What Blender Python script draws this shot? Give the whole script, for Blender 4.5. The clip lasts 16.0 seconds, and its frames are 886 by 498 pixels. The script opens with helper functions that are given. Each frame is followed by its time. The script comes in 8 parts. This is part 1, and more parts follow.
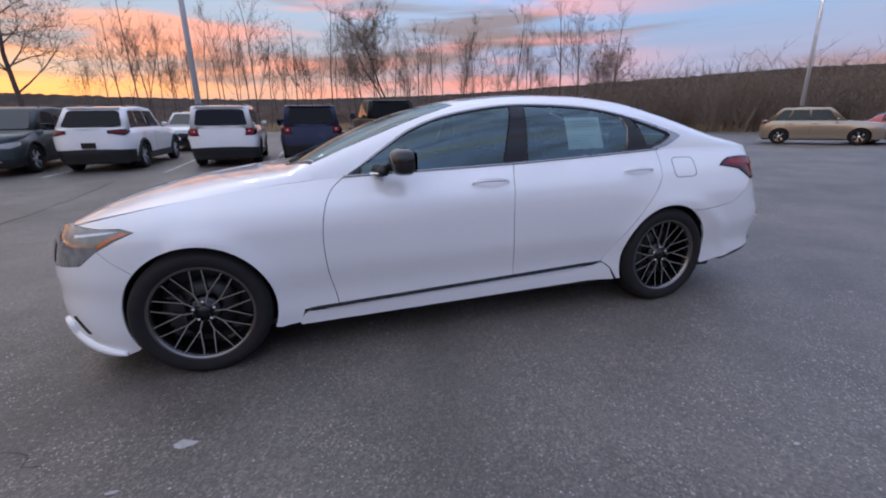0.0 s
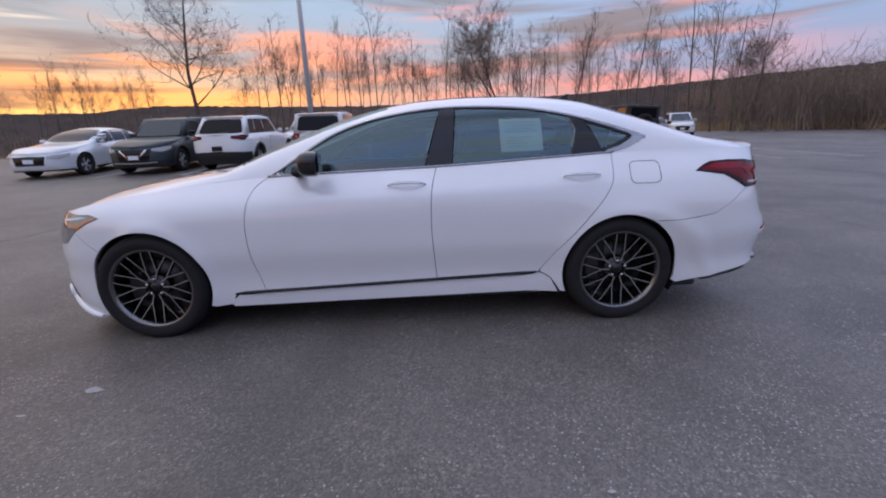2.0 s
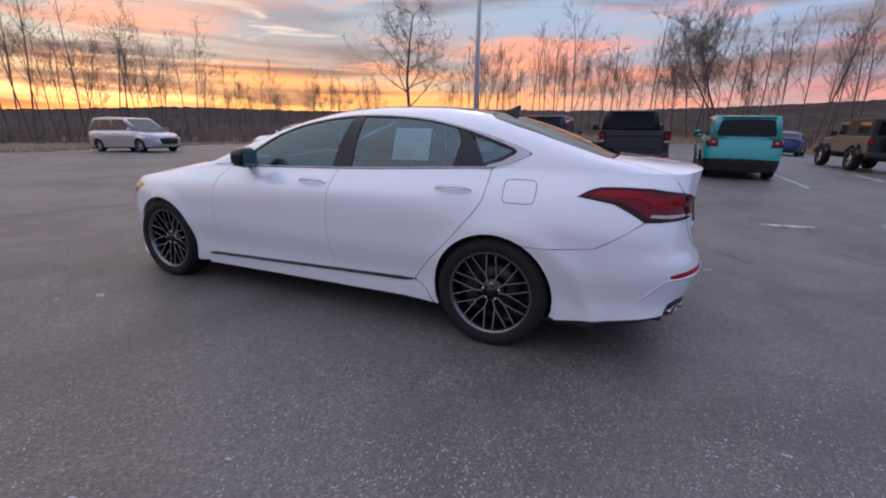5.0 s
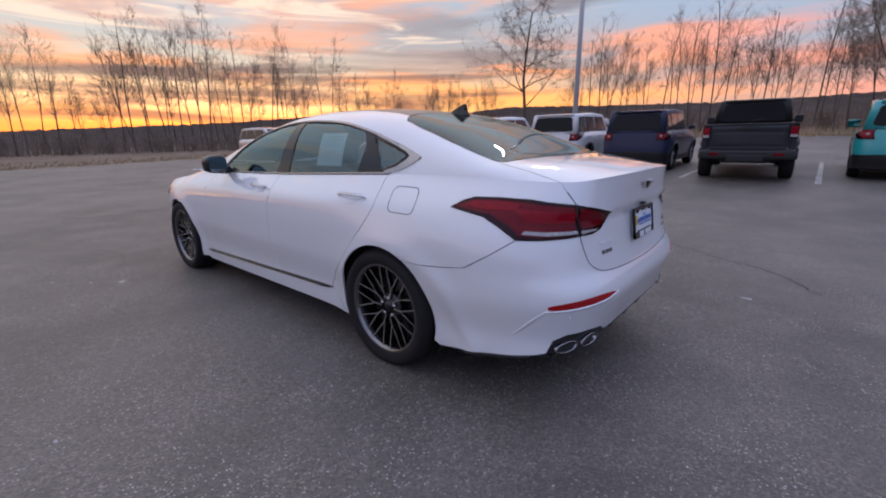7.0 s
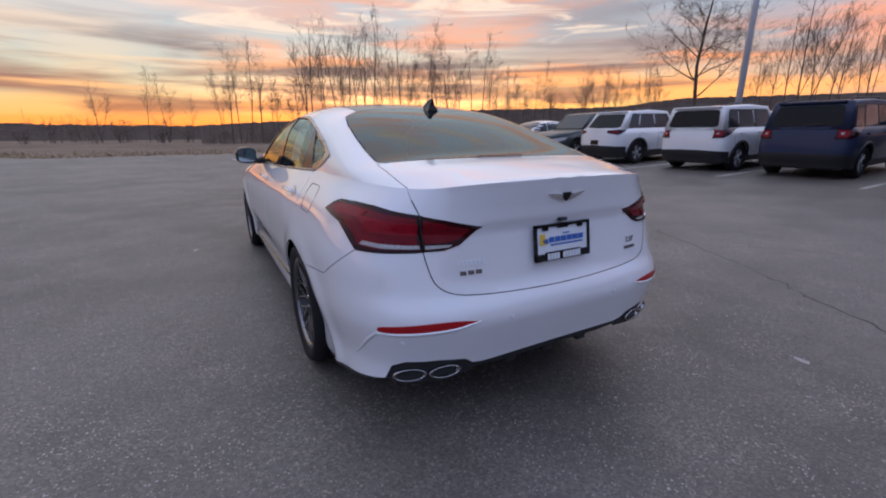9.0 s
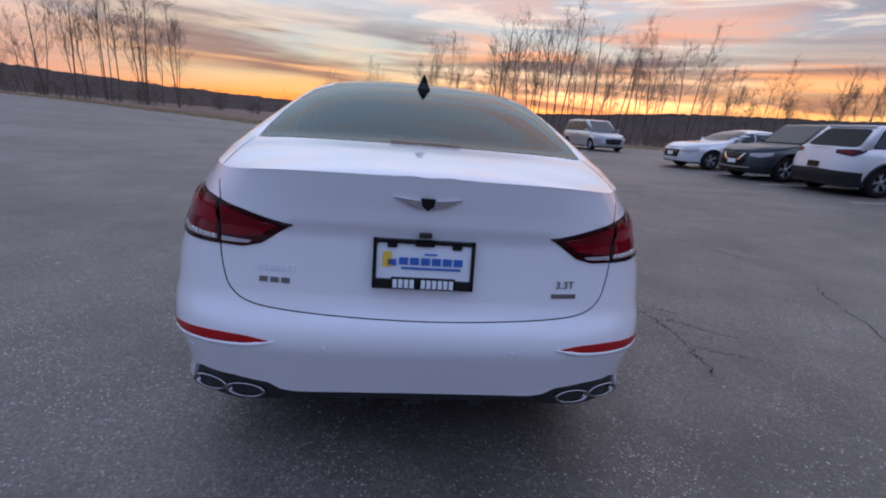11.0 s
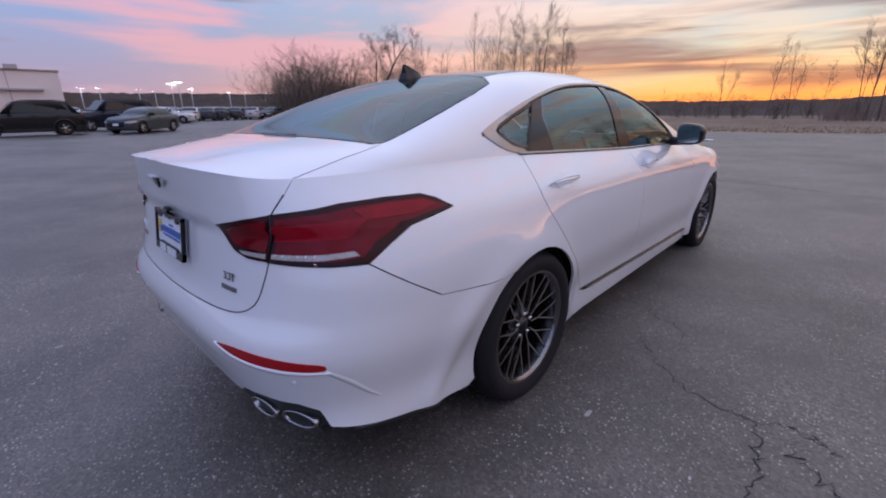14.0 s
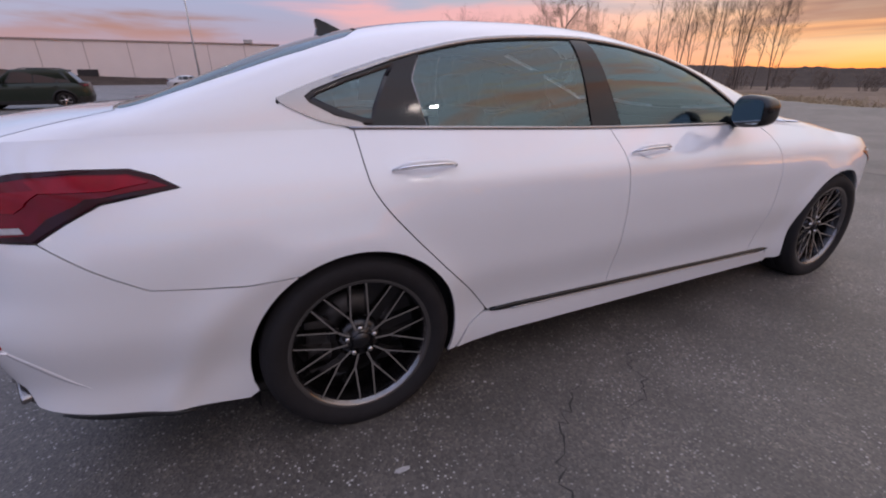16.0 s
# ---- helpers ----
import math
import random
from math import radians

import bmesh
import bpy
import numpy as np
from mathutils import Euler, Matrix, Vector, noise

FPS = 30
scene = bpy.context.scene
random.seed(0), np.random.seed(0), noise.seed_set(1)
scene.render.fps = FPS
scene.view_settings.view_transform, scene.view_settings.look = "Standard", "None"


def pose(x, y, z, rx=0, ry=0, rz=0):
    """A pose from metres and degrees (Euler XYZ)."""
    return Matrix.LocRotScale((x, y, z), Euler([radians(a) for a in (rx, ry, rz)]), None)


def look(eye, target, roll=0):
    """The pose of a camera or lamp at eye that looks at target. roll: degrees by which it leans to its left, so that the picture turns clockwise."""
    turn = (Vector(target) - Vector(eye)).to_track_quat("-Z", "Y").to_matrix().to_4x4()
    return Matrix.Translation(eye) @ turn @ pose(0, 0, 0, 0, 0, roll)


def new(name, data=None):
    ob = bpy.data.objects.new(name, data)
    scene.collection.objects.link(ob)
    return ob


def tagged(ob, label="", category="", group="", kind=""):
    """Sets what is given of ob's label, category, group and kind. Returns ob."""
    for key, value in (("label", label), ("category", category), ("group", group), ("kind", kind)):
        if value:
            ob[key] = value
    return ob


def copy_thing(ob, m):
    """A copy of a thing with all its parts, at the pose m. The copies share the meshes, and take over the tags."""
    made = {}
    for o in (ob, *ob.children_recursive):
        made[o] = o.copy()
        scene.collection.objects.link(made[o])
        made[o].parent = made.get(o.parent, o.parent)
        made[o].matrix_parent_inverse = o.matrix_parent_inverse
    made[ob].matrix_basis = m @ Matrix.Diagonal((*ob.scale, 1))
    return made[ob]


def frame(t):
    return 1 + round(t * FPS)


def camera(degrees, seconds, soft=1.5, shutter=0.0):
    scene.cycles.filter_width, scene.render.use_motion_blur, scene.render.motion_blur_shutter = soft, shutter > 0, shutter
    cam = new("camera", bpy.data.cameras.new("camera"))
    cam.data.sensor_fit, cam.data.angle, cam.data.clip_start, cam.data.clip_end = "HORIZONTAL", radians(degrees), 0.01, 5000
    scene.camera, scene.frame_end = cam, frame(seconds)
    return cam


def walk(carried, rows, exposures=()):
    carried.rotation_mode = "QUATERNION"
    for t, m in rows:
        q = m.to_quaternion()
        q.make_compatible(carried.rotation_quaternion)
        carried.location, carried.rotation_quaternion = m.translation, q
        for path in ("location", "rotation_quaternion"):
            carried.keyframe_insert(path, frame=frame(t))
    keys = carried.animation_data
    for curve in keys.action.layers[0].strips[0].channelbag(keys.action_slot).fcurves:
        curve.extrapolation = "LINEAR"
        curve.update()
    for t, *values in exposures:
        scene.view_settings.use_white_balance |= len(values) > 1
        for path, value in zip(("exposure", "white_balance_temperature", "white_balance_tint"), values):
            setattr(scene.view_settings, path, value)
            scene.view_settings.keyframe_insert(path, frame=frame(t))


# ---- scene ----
cam = camera(92.5, 16.0, soft=2.0)
PATH = [
    (0, (-0.885, -3.256, 1.278), (-0.325, -1.418, 0.721), -1.1),
    (0.5, (-0.579, -3.399, 1.27), (-0.182, -1.501, 0.779), -2.8),
    (1, (-0.29, -3.5, 1.271), (-0.051, -1.589, 0.73), -2.4),
    (1.5, (0.015, -3.467, 1.264), (0.159, -1.55, 0.714), 0.4),
    (2, (0.302, -3.5, 1.253), (0.344, -1.573, 0.719), -1.9),
    (2.5, (0.633, -3.579, 1.276), (0.559, -1.661, 0.715), -1.4),
    (3, (0.931, -3.487, 1.244), (0.785, -1.578, 0.668), -0.2),
    (3.5, (1.222, -3.408, 1.252), (0.912, -1.515, 0.687), -2.3),
    (3.7, (1.358, -3.424, 1.241), (0.95, -1.534, 0.73), -1.3),
    (6, (2.728, -2.871, 1.283), (1.785, -1.182, 0.774), 0.6),
    (6.5, (2.905, -2.619, 1.26), (1.847, -0.992, 0.775), 0.9),
    (7, (3.236, -2.386, 1.285), (1.971, -0.923, 0.775), -0.6),
    (7.5, (3.43, -2.138, 1.276), (2.06, -0.764, 0.789), -0.4),
    (8, (3.557, -1.821, 1.292), (2.12, -0.525, 0.786), 0.5),
    (8.5, (3.77, -1.576, 1.291), (2.154, -0.525, 0.759), -0.5),
    (9, (3.89, -1.322, 1.3), (2.208, -0.38, 0.766), -0.0),
    (9.5, (3.862, -1.001, 1.295), (2.117, -0.211, 0.72), 2.4),
    (11.8, (3.803, 0.519, 1.283), (1.931, 0.202, 0.656), -0.9),
    (12, (3.752, 0.684, 1.293), (1.918, 0.216, 0.65), -2.9),
    (12.5, (3.564, 1.013, 1.275), (1.813, 0.272, 0.654), -0.2),
    (13, (3.445, 1.326, 1.274), (1.799, 0.333, 0.723), -1.7),
    (13.5, (3.321, 1.592, 1.294), (1.812, 0.43, 0.684), -3.1),
    (14, (3.002, 1.785, 1.269), (1.618, 0.481, 0.649), -0.7),
    (14.5, (2.73, 1.95, 1.264), (1.531, 0.458, 0.686), -1.4),
    (15, (2.438, 2.156, 1.291), (1.268, 0.681, 0.615), -1.2),
    (15.5, (2.097, 2.229, 1.256), (0.9, 0.786, 0.559), 1.1),
    (16, (1.8, 2.205, 1.233), (1.005, 0.524, 0.498), -0.4),
]
TONE = [(0, 0.34, 6550, 14), (3, 0.22, 6600, 18), (6, 0.16, 6600, 19), (9.5, 0.05, 6350, 17), (12, 0.0, 5850, 18), (13, 0.06, 6000, 20), (14.5, 0.2, 6500, 22), (16, 0.25, 7100, 22)]
walk(cam, [(t, look(e, a, r)) for t, e, a, r in PATH], TONE)


# ---- world: dusk sky with cirrus, brightest where the sun went down ----
SUN_AZ = radians(161)


def build_sky():
    w = bpy.data.worlds.new("dusk_sky")
    scene.world = w
    w.use_nodes = True
    nt = w.node_tree
    nt.nodes.clear()
    N, L = nt.nodes.new, nt.links.new

    def math_(op, a, b=None, clamp=False):
        n = N("ShaderNodeMath")
        n.operation, n.use_clamp = op, clamp
        for i, v in enumerate((a, b)):
            if v is None:
                continue
            if isinstance(v, (int, float)):
                n.inputs[i].default_value = v
            else:
                L(v, n.inputs[i])
        return n.outputs[0]

    def ramp(fac, stops, ease="LINEAR"):
        n = N("ShaderNodeValToRGB")
        n.color_ramp.interpolation = ease
        el = n.color_ramp.elements
        while len(el) < len(stops):
            el.new(0.5)
        for e, (p, c) in zip(el, stops):
            e.position, e.color = p, (*c, 1) if len(c) == 3 else c
        L(fac, n.inputs[0])
        return n.outputs[0]

    def mix(fac, a, b):
        n = N("ShaderNodeMix")
        n.data_type = "RGBA"
        for sock, v in ((n.inputs[0], fac), (n.inputs[6], a), (n.inputs[7], b)):
            if isinstance(v, (int, float)):
                sock.default_value = v
            elif isinstance(v, tuple):
                sock.default_value = (*v, 1)
            else:
                L(v, sock)
        return n.outputs[2]

    def smooth(v, lo, hi):
        n = N("ShaderNodeMapRange")
        n.interpolation_type = "SMOOTHSTEP"
        L(v, n.inputs[0])
        n.inputs[1].default_value, n.inputs[2].default_value = lo, hi
        return n.outputs[0]

    tc = N("ShaderNodeTexCoord")
    sep = N("ShaderNodeSeparateXYZ")
    L(tc.outputs["Generated"], sep.inputs[0])
    x, y, z = sep.outputs
    hor = math_("SQRT", math_("ADD", math_("MULTIPLY", x, x), math_("MULTIPLY", y, y)))
    hor = math_("MAXIMUM", hor, 1e-4)
    toward = math_("DIVIDE", math_("ADD", math_("MULTIPLY", x, math.cos(SUN_AZ)), math_("MULTIPLY", y, math.sin(SUN_AZ))), hor)
    side = math_("DIVIDE", math_("ADD", math_("MULTIPLY", x, -math.sin(SUN_AZ)), math_("MULTIPLY", y, math.cos(SUN_AZ))), hor)
    elev = math_("MULTIPLY", math_("ARCTAN2", z, hor), 1 / (math.pi / 2), True)

    # clear-sky colours by height: over the sunset, left of it, right of it (paler), to the sides and opposite
    near = ramp(elev, [(0.0, (1.35, 0.60, 0.14)), (0.03, (1.5, 0.90, 0.27)), (0.055, (1.2, 0.77, 0.33)), (0.085, (0.72, 0.52, 0.38)), (0.12, (0.46, 0.46, 0.46)), (0.17, (0.44, 0.53, 0.60)), (0.26, (0.78, 0.90, 0.98)), (0.45, (0.76, 0.87, 1.0)), (1.0, (0.68, 0.83, 1.20))])
    core = ramp(elev, [(0.0, (2.6, 0.50, 0.04)), (0.018, (2.8, 0.80, 0.10)), (0.036, (2.5, 1.15, 0.40)), (0.06, (1.6, 1.05, 0.55)), (0.085, (0.85, 0.74, 0.54)), (0.12, (0.62, 0.64, 0.60)), (0.17, (0.56, 0.62, 0.66)), (0.26, (0.80, 0.92, 1.0)), (0.45, (0.76, 0.87, 1.0)), (1.0, (0.68, 0.83, 1.20))])
    near_s = ramp(elev, [(0.0, (2.0, 0.40, 0.04)), (0.012, (1.7, 0.55, 0.09)), (0.026, (1.15, 0.70, 0.25)), (0.048, (0.86, 0.74, 0.42)), (0.08, (0.66, 0.68, 0.56)), (0.12, (0.56, 0.63, 0.62)), (0.17, (0.50, 0.60, 0.67)), (0.26, (0.74, 0.88, 0.96)), (0.45, (0.72, 0.84, 0.98)), (1.0, (0.68, 0.83, 1.20))])
    mid = ramp(elev, [(0.0, (0.95, 0.42, 0.22)), (0.05, (0.72, 0.44, 0.33)), (0.10, (0.42, 0.46, 0.52)), (0.18, (0.36, 0.52, 0.70)), (0.28, (0.76, 0.90, 1.06)), (0.45, (0.84, 0.96, 1.18)), (1.0, (0.68, 0.83, 1.20))])
    far = ramp(elev, [(0.0, (0.42, 0.32, 0.38)), (0.05, (0.36, 0.34, 0.45)), (0.12, (0.28, 0.41, 0.62)), (0.22, (0.42, 0.60, 1.02)), (0.45, (0.70, 0.92, 1.52)), (1.0, (0.68, 0.83, 1.20))])
    sky = mix(smooth(toward, -0.25, 0.45), far, mid)
    sky = mix(smooth(toward, 0.50, 0.90), sky, mix(smooth(side, 0.10, 0.42), mix(smooth(toward, 0.90, 0.985), near, core), near_s))

    # cirrus sheets, drawn out level with the horizon
    def cloud(turn, stretch, scale, lo, hi, seed, detail=7.0, rough=0.58, distort=0.35):
        mp = N("ShaderNodeMapping")
        mp.inputs["Rotation"].default_value = (radians(turn), radians(turn * 0.6), 0)
        mp.inputs["Location"].default_value = (seed, seed * 1.7, seed * 0.3)
        mp.inputs["Scale"].default_value = (1, 1, stretch)
        L(tc.outputs["Generated"], mp.inputs[0])
        nz = N("ShaderNodeTexNoise")
        nz.inputs["Scale"].default_value, nz.inputs["Detail"].default_value = scale, detail
        nz.inputs["Roughness"].default_value, nz.inputs["Distortion"].default_value = rough, distort
        L(mp.outputs[0], nz.inputs["Vector"])
        return smooth(nz.outputs[0], lo, hi)

    streaks = cloud(5, 7.0, 2.3, 0.47, 0.64, 4.3, rough=0.52)
    veil = cloud(-4, 3.6, 2.1, 0.48, 0.66, 9.1)
    dark = cloud(3, 8.0, 1.8, 0.49, 0.65, 1.7, rough=0.52)
    bars = cloud(2, 13.0, 1.8, 0.46, 0.62, 6.1, detail=5.0, rough=0.5, distort=0.5)
    flame = cloud(-3, 12.0, 2.0, 0.50, 0.64, 3.4, detail=5.0, rough=0.5, distort=0.6)
    lit = ramp(elev, [(0.0, (1.75, 0.56, 0.08)), (0.05, (1.5, 0.64, 0.18)), (0.10, (1.20, 0.46, 0.20)), (0.15, (0.95, 0.46, 0.28)), (0.22, (1.0, 0.52, 0.34)), (0.34, (1.15, 0.58, 0.40)), (0.5, (0.95, 0.72, 0.68)), (0.7, (0.72, 0.80, 1.0)), (1.0, (0.72, 0.82, 1.10))])
    pink = ramp(elev, [(0.0, (0.86, 0.38, 0.30)), (0.10, (0.95, 0.36, 0.30)), (0.2, (0.90, 0.44, 0.42)), (0.35, (0.85, 0.70, 0.78)), (0.6, (0.72, 0.80, 1.0)), (1.0, (0.72, 0.82, 1.10))])
    pale = ramp(elev, [(0.0, (0.66, 0.40, 0.38)), (0.06, (0.74, 0.42, 0.42)), (0.14, (0.85, 0.42, 0.44)), (0.24, (0.82, 0.55, 0.62)), (0.4, (0.85, 0.80, 0.95)), (1.0, (0.72, 0.82, 1.10))])
    south = smooth(side, -0.15, 0.35)
    grey = ramp(elev, [(0.0, (0.60, 0.17, 0.06)), (0.04, (0.42, 0.20, 0.13)), (0.09, (0.27, 0.19, 0.175)), (0.18, (0.27, 0.28, 0.32)), (0.26, (0.60, 0.70, 0.78)), (0.4, (0.72, 0.82, 0.96)), (1.0, (0.68, 0.80, 1.08))])
    warm = smooth(toward, 0.15, 0.80)
    pinkish = smooth(toward, -0.55, -0.05)
    lit_s = ramp(elev, [(0.0, (1.6, 0.42, 0.05)), (0.04, (1.3, 0.60, 0.18)), (0.08, (0.95, 0.74, 0.48)), (0.14, (0.92, 0.78, 0.66)), (0.24, (0.95, 0.84, 0.78)), (0.4, (0.85, 0.86, 0.92)), (1.0, (0.72, 0.82, 1.10))])
    lit = mix(smooth(side, 0.05, 0.45), lit, lit_s)
    glow = mix(warm, mix(pinkish, (0.34, 0.40, 0.56), mix(south, pink, pale)), lit)
    sky = mix(math_("MULTIPLY", veil, math_("SUBTRACT", 0.66, math_("MULTIPLY", south, 0.22))), sky, glow)
    thin = math_("SUBTRACT", 1.0, math_("MULTIPLY", math_("MULTIPLY", smooth(toward, 0.70, 0.95), smooth(elev, 0.085, 0.13)), 0.65))
    sky = mix(math_("MULTIPLY", math_("MULTIPLY", dark, thin), math_("MULTIPLY", smooth(elev, 0.015, 0.07), 0.92)), sky, grey)
    sky = mix(math_("MULTIPLY", streaks, math_("MULTIPLY", smooth(elev, 0.0, 0.05), 0.8)), sky, glow)
    # thin smoky bars and burning streaks low over the sunset
    low = math_("MULTIPLY", smooth(toward, 0.45, 0.85), math_("SUBTRACT", 1.0, smooth(elev, 0.09, 0.15)))
    sky = mix(math_("MULTIPLY", bars, math_("MULTIPLY", low, math_("MULTIPLY", smooth(elev, 0.004, 0.03), 0.85))), sky, grey)
    sky = mix(math_("MULTIPLY", flame, math_("MULTIPLY", low, 0.8)), sky, lit)
    # cream wisps high over the sunset
    wisp = cloud(6, 9.0, 3.2, 0.54, 0.68, 7.7, detail=6.0, rough=0.55, distort=0.8)
    sky = mix(math_("MULTIPLY", wisp, math_("MULTIPLY", smooth(toward, 0.60, 0.92), math_("MULTIPLY", smooth(elev, 0.085, 0.12), 0.8))), sky, (1.05, 0.86, 0.66))
    # the western half of the dome is the brighter one
    lean = math_("MULTIPLY", math_("MULTIPLY", math_("MULTIPLY", toward, hor), smooth(elev, 0.14, 0.30)), 0.12)
    gain = N("ShaderNodeVectorMath")
    gain.operation = "SCALE"
    L(sky, gain.inputs[0])
    L(math_("ADD", 1.0, lean), gain.inputs["Scale"])
    sky = gain.outputs[0]
    # the ground's own dull colour under the horizon
    sky = mix(smooth(z, -0.06, -0.01), (0.05, 0.045, 0.045), sky)
    bg = N("ShaderNodeBackground")
    L(sky, bg.inputs[0])
    bg.inputs[1].default_value = 1.0
    out = N("ShaderNodeOutputWorld")
    L(bg.outputs[0], out.inputs[0])


build_sky()

# ---- materials ----
def material(name):
    m = bpy.data.materials.new(name)
    m.use_nodes = True
    return m, m.node_tree, m.node_tree.nodes["Principled BSDF"]


def simple(name, color, rough=0.5, metal=0.0, coat=0.0, spec=0.5, vary=0.0, scale=8.0, bump=0.0, emit=None, power=0.0):
    m, nt, p = material(name)
    p.inputs["Base Color"].default_value = (*color, 1)
    p.inputs["Roughness"].default_value, p.inputs["Metallic"].default_value = rough, metal
    p.inputs["Coat Weight"].default_value, p.inputs["Coat Roughness"].default_value = coat, 0.03
    p.inputs["Specular IOR Level"].default_value = spec
    if emit:
        p.inputs["Emission Color"].default_value, p.inputs["Emission Strength"].default_value = (*emit, 1), power
    if vary or bump:
        tc = nt.nodes.new("ShaderNodeTexCoord")
        nz = nt.nodes.new("ShaderNodeTexNoise")
        nz.inputs["Scale"].default_value, nz.inputs["Detail"].default_value = scale, 6
        nt.links.new(tc.outputs["Object"], nz.inputs["Vector"])
        if vary:
            mx = nt.nodes.new("ShaderNodeMix")
            mx.data_type = "RGBA"
            mx.inputs[6].default_value = (*[c * (1 - vary) for c in color], 1)
            mx.inputs[7].default_value = (*[min(1, c * (1 + vary)) for c in color], 1)
            nt.links.new(nz.outputs[0], mx.inputs[0])
            nt.links.new(mx.outputs[2], p.inputs["Base Color"])
        if bump:
            b = nt.nodes.new("ShaderNodeBump")
            b.inputs["Strength"].default_value, b.inputs["Distance"].default_value = bump, 0.01
            nt.links.new(nz.outputs[0], b.inputs["Height"])
            nt.links.new(b.outputs[0], p.inputs["Normal"])
    return m


def paint(name, color, rough=0.28, metal=0.0, gloss=1.6):
    """Clear-coated car paint with faint orange peel and road film."""
    m, nt, p = material(name)
    tc = nt.nodes.new("ShaderNodeTexCoord")
    nz = nt.nodes.new("ShaderNodeTexNoise")
    nz.inputs["Scale"].default_value, nz.inputs["Detail"].default_value = 3.0, 8
    nt.links.new(tc.outputs["Object"], nz.inputs["Vector"])
    mx = nt.nodes.new("ShaderNodeMix")
    mx.data_type = "RGBA"
    mx.inputs[6].default_value = (*[c * 0.94 for c in color], 1)
    mx.inputs[7].default_value = (*color, 1)
    nt.links.new(nz.outputs[0], mx.inputs[0])
    nt.links.new(mx.outputs[2], p.inputs["Base Color"])
    p.inputs["Roughness"].default_value, p.inputs["Metallic"].default_value = rough, metal
    p.inputs["Coat Weight"].default_value, p.inputs["Coat Roughness"].default_value = (1.0 if max(color) > 0.2 else 0.25), 0.04
    p.inputs["Specular IOR Level"].default_value = 0.5 if max(color) > 0.2 else 0.15
    p.inputs["Coat IOR"].default_value = gloss
    fine = nt.nodes.new("ShaderNodeTexNoise")
    fine.inputs["Scale"].default_value = 45
    nt.links.new(tc.outputs["Object"], fine.inputs["Vector"])
    b = nt.nodes.new("ShaderNodeBump")
    b.inputs["Strength"].default_value, b.inputs["Distance"].default_value = 0.02, 0.002
    nt.links.new(fine.outputs[0], b.inputs["Height"])
    nt.links.new(b.outputs[0], p.inputs["Coat Normal"])
    return m


def glass(name, tint, rough=0.0, ior=1.5, sheen=(0.66, 0.86, 0.90)):
    """Car glass: tinted see-through with a mirror sheen that grows at grazing angles."""
    m, nt, p = material(name)
    nt.nodes.remove(p)
    out = nt.nodes["Material Output"]
    tr = nt.nodes.new("ShaderNodeBsdfTransparent")
    tr.inputs[0].default_value = (*tint, 1)
    gl = nt.nodes.new("ShaderNodeBsdfGlossy")
    gl.inputs["Roughness"].default_value = rough
    gl.inputs["Color"].default_value = (*sheen, 1)
    fr = nt.nodes.new("ShaderNodeFresnel")
    fr.inputs[0].default_value = ior
    mx = nt.nodes.new("ShaderNodeMixShader")
    nt.links.new(fr.outputs[0], mx.inputs[0])
    nt.links.new(tr.outputs[0], mx.inputs[1])
    nt.links.new(gl.outputs[0], mx.inputs[2])
    nt.links.new(mx.outputs[0], out.inputs[0])
    return m


